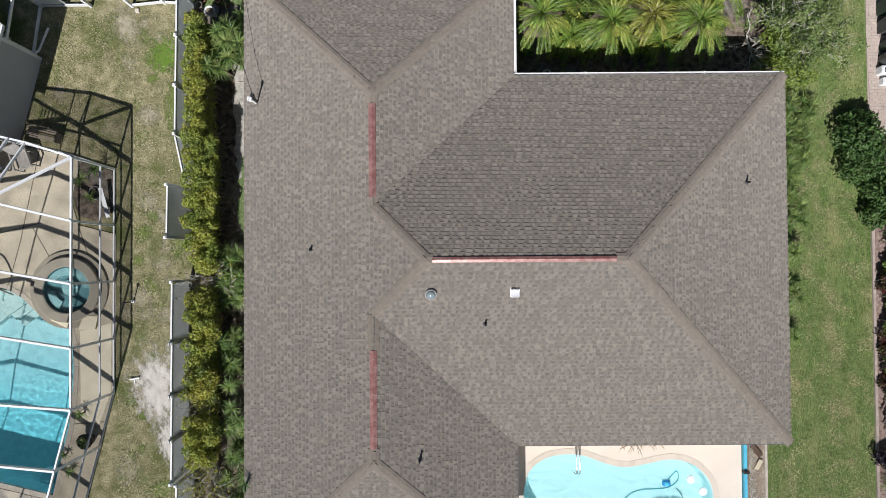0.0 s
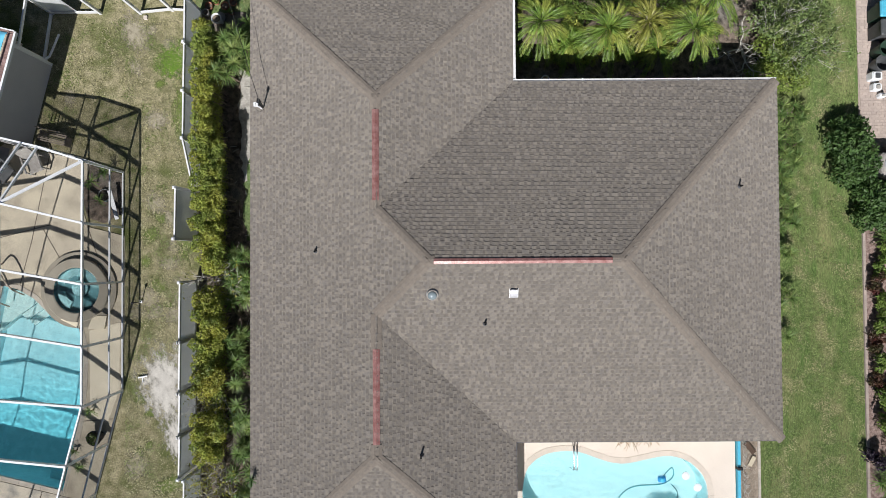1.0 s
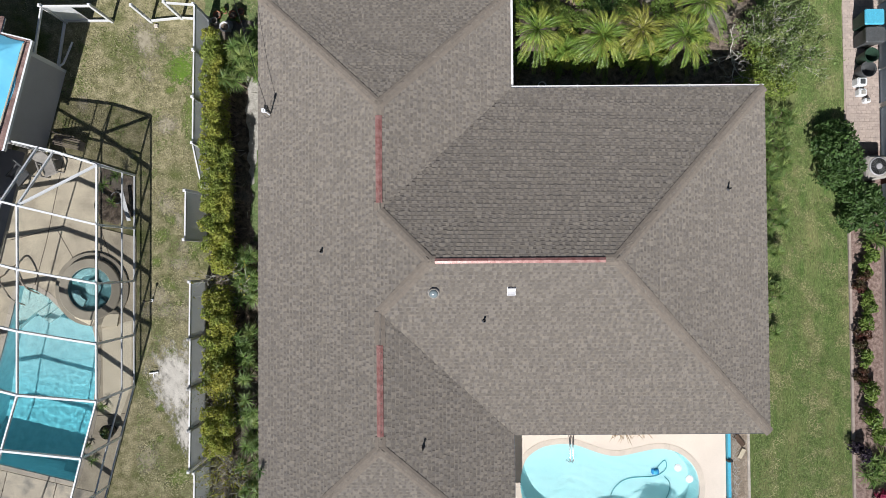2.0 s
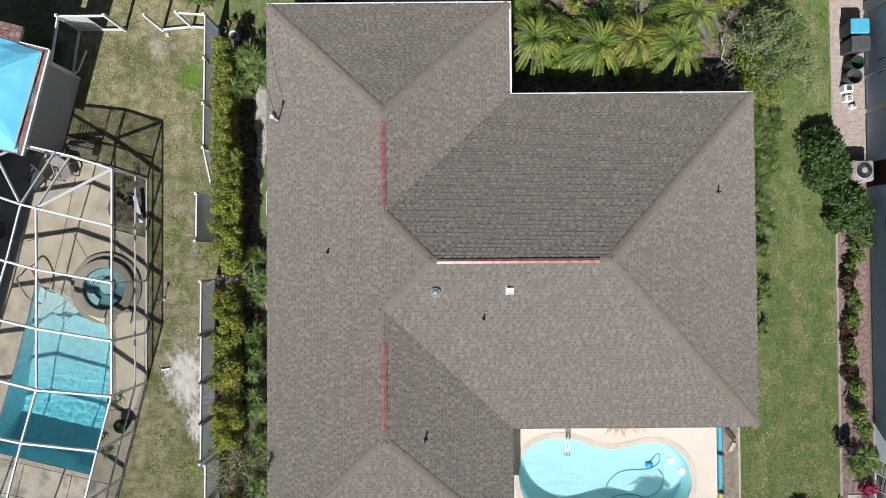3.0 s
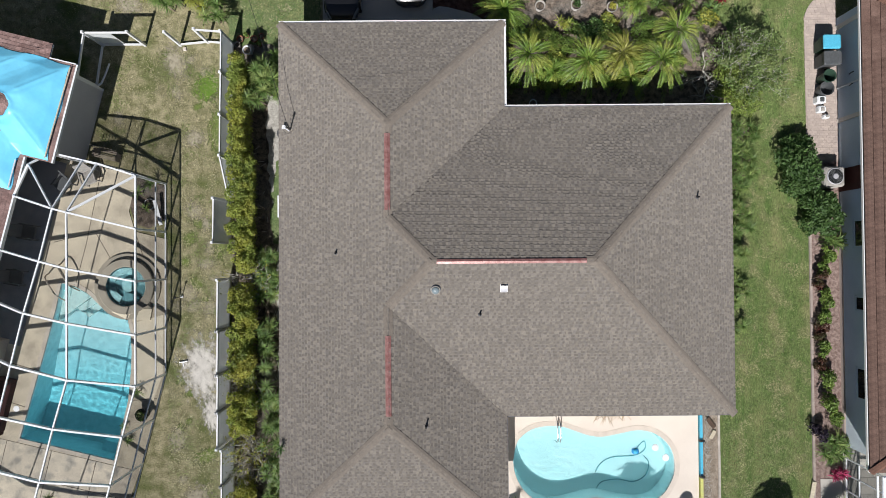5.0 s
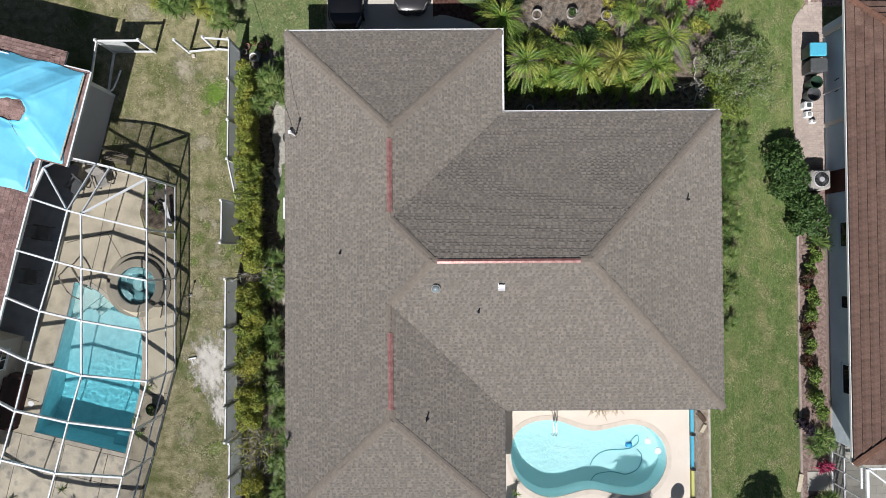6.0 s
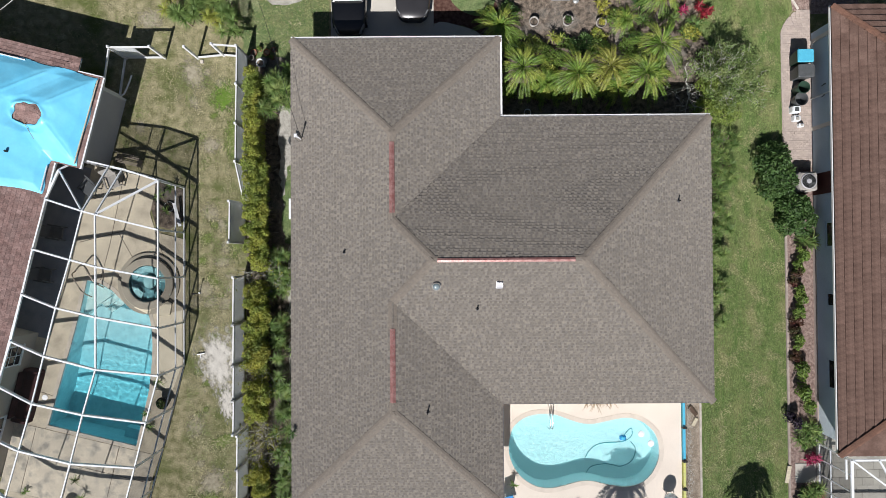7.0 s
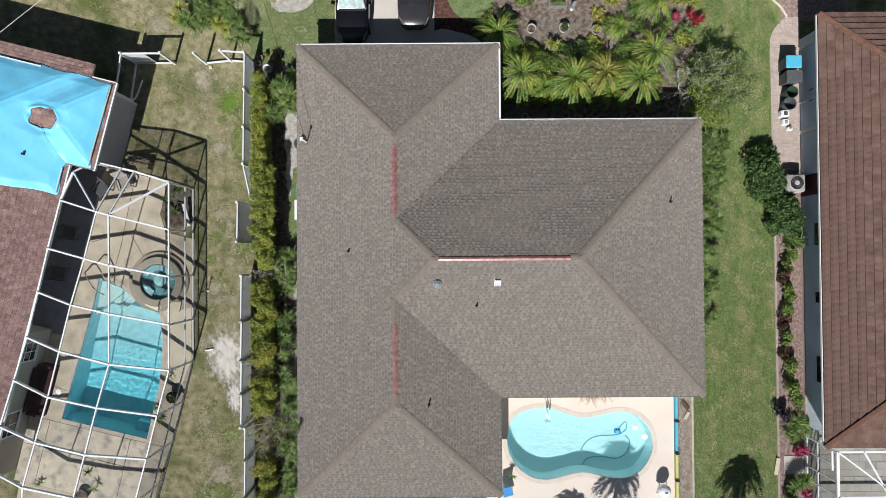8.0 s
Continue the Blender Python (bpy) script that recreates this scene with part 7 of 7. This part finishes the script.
wheelie_bin(18.56, 10.4, M_GREEN_BIN, M_BLUE_LID, "wheeled recycling bin with a sky-blue lid")
wheelie_bin(18.58, 9.62, M_GREY_BIN, M_GREY_BIN, "grey wheeled rubbish bin")
for x, y, r, h, m, lab in ((18.6, 8.85, 0.3, 0.75, M_GREEN_BIN, "open dark green round bin"), (18.55, 8.28, 0.33, 0.6, M_GREY_BIN, "dark grey round tub")):
    t = thing("round_bin", lab, "bin", "bins on the side path", (x, y, 0.045))
    s = Shape()
    s.lathe(0, 0, [(r * 0.8, 0), (r, h), (r * 1.06, h), (r * 1.06, h - 0.04), (r * 0.92, h - 0.04), (r * 0.75, 0.1), (0.01, 0.1)], 20)
    part("tub", s, m, t)
for x, y, sx, sy, h in ((18.42, 7.8, 0.22, 0.18, 0.4), (18.5, 7.35, 0.18, 0.16, 0.3), (18.75, 7.0, 0.14, 0.1, 0.25)):
    t = thing("storage_bucket", "white bucket with clutter on the path", "bucket", "white buckets", (x, y, 0.045))
    s = Shape()
    s.soft(-sx, -sy, 0, sx, sy, h, 0.05)
    part("bucket", s, M_WHITE, t)
    s = Shape()
    s.soft(-sx * 0.5, -sy * 0.7, h, sx * 0.4, sy * 0.4, h + 0.06, 0.02)
    part("lid", s, M_GREY_BIN if h > 0.35 else M_POT, t)
for k in range(2):
    s = Shape()
    y = 8.9 - k * 0.55
    s.tube([(19.43, y, 1.25 - 0.1 * (k % 3)), (19.38, y - 0.02, 1.15), (19.38, y - 0.06, 1.0)], 0.03, 6)
    tagged(part("wall_fitting", s, M_GREY_BIN), "grey pipe fitting on the stucco wall", "fitting", "wall fittings")
ac = thing("air_conditioner", "grey outdoor air-conditioning unit by the wall", "air conditioner", at=(18.64, 3.95, 0.022))
s = Shape()
s.soft(-0.48, -0.48, 0.0, 0.48, 0.48, 0.95, 0.08)
part("casing", s, M_POT, ac)
s = Shape()
s.lathe(0, 0, [(0.4, 0.95), (0.4, 0.99), (0.36, 1.0)], 24, close=False)
part("fan_ring", s, M_HOOD, ac)
s = Shape()
s.lathe(0, 0, [(0.37, 0.955), (0.01, 0.957)], 24)
part("fan_well", s, M_BLACK, ac)
for k in range(12):
    s = Shape()
    a = math.pi * k / 12
    s.tube([(-0.36 * math.cos(a), -0.36 * math.sin(a), 1.0), (0.36 * math.cos(a), 0.36 * math.sin(a), 1.0)], 0.012, 4)
    part("guard_wire", s, M_GREY_BIN, ac)
s = Shape()
s.lathe(0, 0, [(0.13, 0.98), (0.12, 1.03), (0.02, 1.04)], 14)
part("motor_cap", s, M_HOOD, ac)
s = Shape()
s.box(18.05, 3.4, 0.0, 19.15, 4.5, 0.022)
structure("equipment_pad", s, M_CONCRETE, "concrete pad under the air conditioner", "pad")
s = Shape()
s.soft(18.25, -11.75, 0.0, 19.32, -10.75, 0.05, 0.015)
structure("garden_pad", s, M_CONCRETE, "pale concrete pad in the mulch bed", "pad")
t = thing("timber_plank", "pale timber plank lying on the lawn", "plank")
s = Shape()
s.beam((17.9, -10.85, 0.13), (17.77, -11.75, 0.06), 0.2, 0.05)
part("plank", s, M_WOOD_PALE, t)

# the eastern neighbour's screen cage
CE = thing("pool_cage", "white aluminium screen cage behind the house", "pool enclosure")
floor_e = Shape()
for j in range(14):
    for i in range(9):
        x0 = 19.35 + i * 0.6 - (0.3 if j % 2 else 0)
        floor_e.box(max(19.35, x0), -9.1 - (j + 1) * 0.4 + 0.008, 0.0, x0 + 0.588, -9.1 - j * 0.4 - 0.008, 0.04)
structure("patio_paving", floor_e, M_PAVER_GREY, "grey-beige paver patio inside the cage", "paving")
structure("patio_base", sheet([(19.3, -14.6), (24.8, -14.6), (24.8, -9.0), (19.3, -9.0)], z=0.018), M_PAVER_JOINT, "dark joints under the patio slabs", "paving")


def ce(p, q, w=0.09, h=0.09, name="beam"):
    s = Shape()
    s.beam(p, q, w, h)
    part(name, s, M_WHITE, CE)


for y in (-9.75, -12.0, -14.5):
    ce((19.5, y, 2.62), (26, y, 2.62))
ce((19.5, -9.75, 2.62), (19.5, -14.5, 2.62), 0.13)
ce((19.5, -9.75, 2.66), (22.4, -11.95, 2.66), 0.07)
ce((20.8, -9.75, 2.66), (22.0, -11.9, 2.66), 0.07)
ce((23.2, -9.75, 2.66), (23.2, -14.5, 2.66), 0.07)
for y in (-9.75, -10.5, -11.3, -12.0, -13.2, -14.5):
    ce((19.5, y, 0.03), (19.5, y, 2.58), 0.06, 0.06, "post")
for z in (0.07, 1.0):
    ce((19.5, -9.75, z), (19.5, -14.5, z), 0.06, 0.06, "rail")
ce((19.3, -9.75, 2.5), (19.3, -10.7, 2.5), 0.09, 0.06, "downpipe")
s = Shape()
s.face((19.5, -9.75, 0.05), (19.5, -14.5, 0.05), (19.5, -14.5, 2.6), (19.5, -9.75, 2.6))
part("screen", s, M_SCREEN, CE, "dark insect screen")
s = Shape()
s.face((19.5, -9.75, 2.6), (26, -9.75, 2.6), (26, -14.5, 2.6), (19.5, -14.5, 2.6))
part("screen", s, M_SCREEN_ROOF, CE, "dark insect screen")

# ---- cars on the driveway ----
M_CARGLASS = mat("clear_windscreen", (0.8, 0.85, 0.85), (0.8, 0.85, 0.85), rough=0.0, grain=0.0, bump=0.0, spec=0.5)
M_CARGLASS.node_tree.nodes["Principled BSDF"].inputs["Transmission Weight"].default_value = 1.0
M_CARGLASS.node_tree.nodes["Principled BSDF"].inputs["IOR"].default_value = 1.05


def car(x, y, paint, label, tall, shade, hood=0.0):
    """A parked car whose nose points south, its front bumper at y."""
    t = thing("car", label, "car", "cars on the driveway", (x, y, 0.03))
    st = [(-0.05, 0.36, 0.4, 0.52), (0.0, 0.54, 0.35, 0.59), (0.06, 0.635, 0.29, 0.65), (0.14, 0.71, 0.25, 0.71), (0.25, 0.77, 0.22, 0.765), (0.4, 0.825, 0.2, 0.82), (0.6, 0.87, 0.19, 0.87), (0.85, 0.905, 0.19, 0.925), (1.25, 0.92, 0.19, 0.99), (2.2, 0.93, 0.19, 1.02), (3.6, 0.93, 0.2, 1.05), (4.3, 0.9, 0.24, 1.04), (4.6, 0.8, 0.32, 0.95)]
    k_ = 1.08 if tall else 1.0
    st = [(yy + hood * min(1, yy / 1.2), hw, zl, zt) for yy, hw, zl, zt in st]
    s = Shape()
    rings = []
    for yy, hw, zl, zt in st:
        zt *= k_
        ring = [(-hw * 0.92, zl), (-hw, zl + 0.18), (-hw, zl + (zt - zl) * 0.62), (-hw * 0.95, zt - 0.07), (-hw * 0.8, zt - 0.02), (-hw * 0.4, zt + 0.016), (0, zt + 0.03),
                (hw * 0.4, zt + 0.016), (hw * 0.8, zt - 0.02), (hw * 0.95, zt - 0.07), (hw, zl + (zt - zl) * 0.62), (hw, zl + 0.18), (hw * 0.92, zl)]
        rings.append(len(s.v))
        s.v.extend((a, yy, b) for a, b in ring)
    for a, b in zip(rings, rings[1:]):
        for j in range(13):
            s.f.append((a + j, a + (j + 1) % 13, b + (j + 1) % 13, b + j))
    s.f.append(tuple(rings[0] + j for j in range(13)))
    s.f.append(tuple(rings[-1] + j for j in reversed(range(13))))
    body = part("body", s, paint, t, smooth=True)
    rounder = body.modifiers.new("rounder", "SUBSURF")
    rounder.levels = rounder.render_levels = 2
    zr_ = 1.62 if tall else 1.44
    zb = 0.99 * k_
    yt, yb, y2, y3 = 1.95 + hood, 1.12 + hood, (3.4 if not tall else 3.9) + hood, 4.25 + hood
    g = Shape()
    g.solid([(-0.78, yb, zb), (0.78, yb, zb), (0.8, y3, zb), (-0.8, y3, zb)], [(-0.6, yt, zr_ - 0.04), (0.6, yt, zr_ - 0.04), (0.6, y2, zr_ - 0.04), (-0.6, y2, zr_ - 0.04)])
    part("cabin_glass", g, M_GLASS, t, "dark car windows")
    r = Shape()
    r.soft(-0.63, yt - 0.05, zr_ - 0.05, 0.63, y2 + 0.05, zr_ + 0.03, 0.05)
    part("roof_panel", r, paint, t, smooth=False)
    for k in (-1, 1):
        s = Shape()
        s.beam((k * 0.79, yb + 0.02, zb + 0.01), (k * 0.61, yt, zr_ - 0.02), 0.07, 0.06)
        part("pillar", s, M_RUBBER, t)
        s = Shape()
        s.solid([(k * a_, b_ + hood, c_ * k_) for a_, b_, c_ in ((0.88, 1.4, 1.0), (1.08, 1.43, 1.0), (1.08, 1.55, 1.0), (0.88, 1.57, 1.0))], [(k * a_, b_ + hood, c_ * k_) for a_, b_, c_ in ((0.9, 1.42, 1.14), (1.06, 1.45, 1.14), (1.06, 1.54, 1.14), (0.9, 1.55, 1.14))])
        part("wing_mirror", s, paint, t)
        s = Shape()
        s.solid([(k * 0.5, 0.03, 0.56 * k_), (k * 0.62, 0.09, 0.56 * k_), (k * 0.82, 0.48, 0.68 * k_), (k * 0.72, 0.4, 0.68 * k_)], [(k * 0.5, 0.08, 0.66 * k_), (k * 0.61, 0.15, 0.68 * k_), (k * 0.81, 0.54, 0.83 * k_), (k * 0.71, 0.42, 0.815 * k_)])
        part("headlight", s, M_LAMP, t, "clear headlight")
        for yy in (0.85, 3.6 + hood):
            s = Shape()
            s.tube([(k * 0.68, yy, 0.33), (k * 0.885, yy, 0.33)], 0.33, 18)
            w = part("wheel", s, M_RUBBER, t)
            s = Shape()
            s.tube([(k * 0.88, yy, 0.33), (k * 0.9, yy, 0.33)], 0.21, 14)
            part("rim", s, M_STEEL, w)
    if shade:
        s = Shape()
        s.face((-0.7, yb + 0.06, zb + 0.05), (0.7, yb + 0.06, zb + 0.05), (0.56, yt - 0.06, zr_ - 0.05), (-0.56, yt - 0.06, zr_ - 0.05))
        s.face((-0.7, yb + 0.05, zb + 0.045), (-0.56, yt - 0.06, zr_ - 0.056), (0.56, yt - 0.06, zr_ - 0.056), (0.7, yb + 0.05, zb + 0.045))
        part("sunshade", s, M_SHADE, t, "silver folding sunshade behind the windscreen")
    s = Shape()
    s.beam((-0.7, yb - 0.02, zb + 0.02), (0.7, yb - 0.02, zb + 0.02), 0.1, 0.03)
    part("wiper_cowl", s, M_RUBBER, t)
    s = Shape()
    s.box(-0.45, -0.02, 0.34, 0.45, 0.05, 0.5, 0.01)
    part("grille", s, M_BLACK, t)


car(-4.93, 11.75, M_PAINT_NAVY, "black-blue parked car with a silver sunshade", True, True, 0.45)
car(-1.62, 12.5, M_PAINT_GREY, "dark grey metallic parked car", False, False)

# overhead cable at the front of the western house
t = thing("overhead_cable", "thin overhead cable above the front yard", "cable")
s = Shape()
s.tube([(-34, 0.5, 5.2), (-24.1, 8.3, 4.9), (-20.84, 10.9, 4.8), (-19.2, 12.2, 4.8), (-14.0, 16.4, 5.0), (-6, 22.8, 5.6)], 0.012, 5)
part("wire", s, M_WIRE, t)

# ---- grass blades ----
def grass(name, poly, density, height, material, seed, label, skip=None):
    rng = np.random.default_rng(seed)
    xs, ys = [p[0] for p in poly], [p[1] for p in poly]
    n = int((max(xs) - min(xs)) * (max(ys) - min(ys)) * density)
    px = rng.uniform(min(xs), max(xs), n)
    py = rng.uniform(min(ys), max(ys), n)
    inside = np.zeros(n, bool)
    for (x0, y0), (x1, y1) in zip(poly, poly[1:] + poly[:1]):
        if y0 != y1:
            inside ^= ((y0 > py) != (y1 > py)) & (px < (x1 - x0) * (py - y0) / (y1 - y0) + x0)
    clump = np.sin(px * 2.1 + 1.7 * np.sin(py * 1.3)) * np.sin(py * 1.7 + 1.1 * np.sin(px * 1.9)) + rng.uniform(-0.8, 0.8, n)
    keep = inside & (clump > -0.35)
    if skip:
        for sx, sy, sr in skip:
            keep &= (px - sx) ** 2 + (py - sy) ** 2 > (sr * rng.uniform(0.4, 1.1, n)) ** 2
    px, py = px[keep], py[keep]
    n = len(px)
    a = rng.uniform(0, 2 * np.pi, n)
    h = height * rng.uniform(0.5, 1.3, n)
    lean = rng.uniform(1.6, 4.2, n) * h
    b = a + rng.uniform(-0.6, 0.6, n)
    w = 0.014 * rng.uniform(0.7, 1.6, n)
    base = np.full(n, 0.012)
    v = np.stack([np.stack([px - w * np.sin(a), py + w * np.cos(a), base], 1), np.stack([px + w * np.sin(a), py - w * np.cos(a), base], 1), np.stack([px + lean * np.cos(b), py + lean * np.sin(b), h], 1)], 1).reshape(-1, 3)
    s = Shape()
    s.v = v.tolist()
    s.f = [(3 * k, 3 * k + 1, 3 * k + 2) for k in range(n)]
    tagged(part(name, s, material), label, "grass", kind="stuff")


grass("grass", [(13.45, -14), (17.85, -14), (17.85, 1.2), (17.6, 2.4), (16, 3.4), (17.8, 6.6), (17.75, 12.0), (18.3, 13.1), (17, 15), (13.6, 15), (13.9, 11.5), (15.0, 10.5), (15.2, 7), (14.6, 3), (13.7, 0)], 640, 0.034, M_BLADE, 950, "short green lawn grass")
grass("grass", [(-13.65, -14), (-10.8, -14), (-10.8, 10.6), (-16.5, 10.6), (-16.9, 8.5), (-17.4, 6.0), (-13.65, 4.2)], 420, 0.03, M_BLADE_DRY, 951, "dry straggly grass", [(-12.2, -4.9, 1.1), (-12.0, -5.8, 1.1), (-11.7, -7.0, 0.9), (-11.7, -8.0, 0.7), (-13.4, 10.0, 0.5), (-15.2, 9.6, 0.5), (-14.2, 7.8, 0.5), (-12.3, -11.6, 0.7)])
grass("grass", [(-30, 11.2), (-14.8, 11.2), (-6.1, 11.2), (-6.1, 16), (-30, 16)], 160, 0.035, M_BLADE_DRY, 952, "dry front yard grass")
grass("grass", [(-10.3, 10.9), (-6.1, 10.9), (-6.1, 16), (-10.8, 16)], 300, 0.035, M_BLADE, 953, "short green front lawn grass")

# ---- shingles and tiles, piece by piece ----
tops, under = Shape(), Shape()
WID, GAP, EXPO, THICK = [0.09, 0.12, 0.15, 0.19, 0.24], [0.06, 0.09, 0.12, 0.16], 0.158, 0.023
singles = []
for k, (name, f) in enumerate(FACES.items()):
    chosen = (lambda p: 0.2 < p.x < 5.2 and p.y > -2.6) if name == "main_south" else None
    singles += lay(f, EXPO, WID, GAP, THICK, 100 + k, tops, under, chosen)
part("shingle_field", tops, M_TOOTH, roof, "grey-brown laminated asphalt shingles", kind="stuff")
part("shingle_underlayer", under, M_UNDER, roof, "darker lower shingle layer", kind="stuff")
pieces = {w: lone_piece(w, EXPO, THICK, M_TOOTH_OB, "shingle") for w in WID}
for w, m in singles:
    ob = new("shingle", pieces[w])
    ob.parent = roof
    ob.matrix_basis = m
for p, q in (((XW, YN, EAVE), AP_N), ((XI, YN, EAVE), AP_N), ((XE, BN, EAVE), R_E), ((XE, BS, EAVE), R_E), ((XW, YS, EAVE), AP_S), ((XI, YS, EAVE), AP_S),
             (J_N, R_W), (J_S, R_W), ((XR, 5.33, ZA), AP_N), ((XR, -6.31, ZA), AP_S), ((XR, -3.04, ZA), J_S), (J_N, (XR, 2.17, ZA)), ((-0.34, YR, ZB), R_W), ((5.6, YR, ZB), R_E)):
    s = Shape()
    caps(p, q, s, drop=PITCH, half=0.19, exposure=0.2, lift=0.034)
    part("hip_cap", s, M_CAP, roof, "folded cap shingles", kind="stuff")
tops, under = Shape(), Shape()
singles = lay(ew, 0.365, [0.33], None, 0.085, 200, tops, under, lambda p: p.x < 20.6 and -9 < p.y < 9, 0.012)
lay(en, 0.365, [0.33], None, 0.13, 201, tops, under, None, 0.012)
lay(es, 0.365, [0.33], None, 0.085, 202, tops, under, None, 0.012)
part("tile_field", tops, M_TILE_BROWN, roof_e, "brown concrete roof tiles", kind="stuff")
part("underlay", under, M_UNDERLAY, roof_e)
tile = lone_piece(0.33, 0.365, 0.085, M_TILE_BROWN_OB, "roof_tile", 0.012)
for w, m in singles:
    ob = new("roof_tile", tile)
    ob.parent = roof_e
    ob.matrix_basis = m
for p, q in ((ew[0], ew[3]), (ew[1], ew[2])):
    s = Shape()
    caps(p, q, s, 0.32, 0.16, PE, lift=0.15, thick=0.014)
    part("hip_tile", s, M_TILE_HIP, roof_e, "rounded hip tiles", kind="stuff")
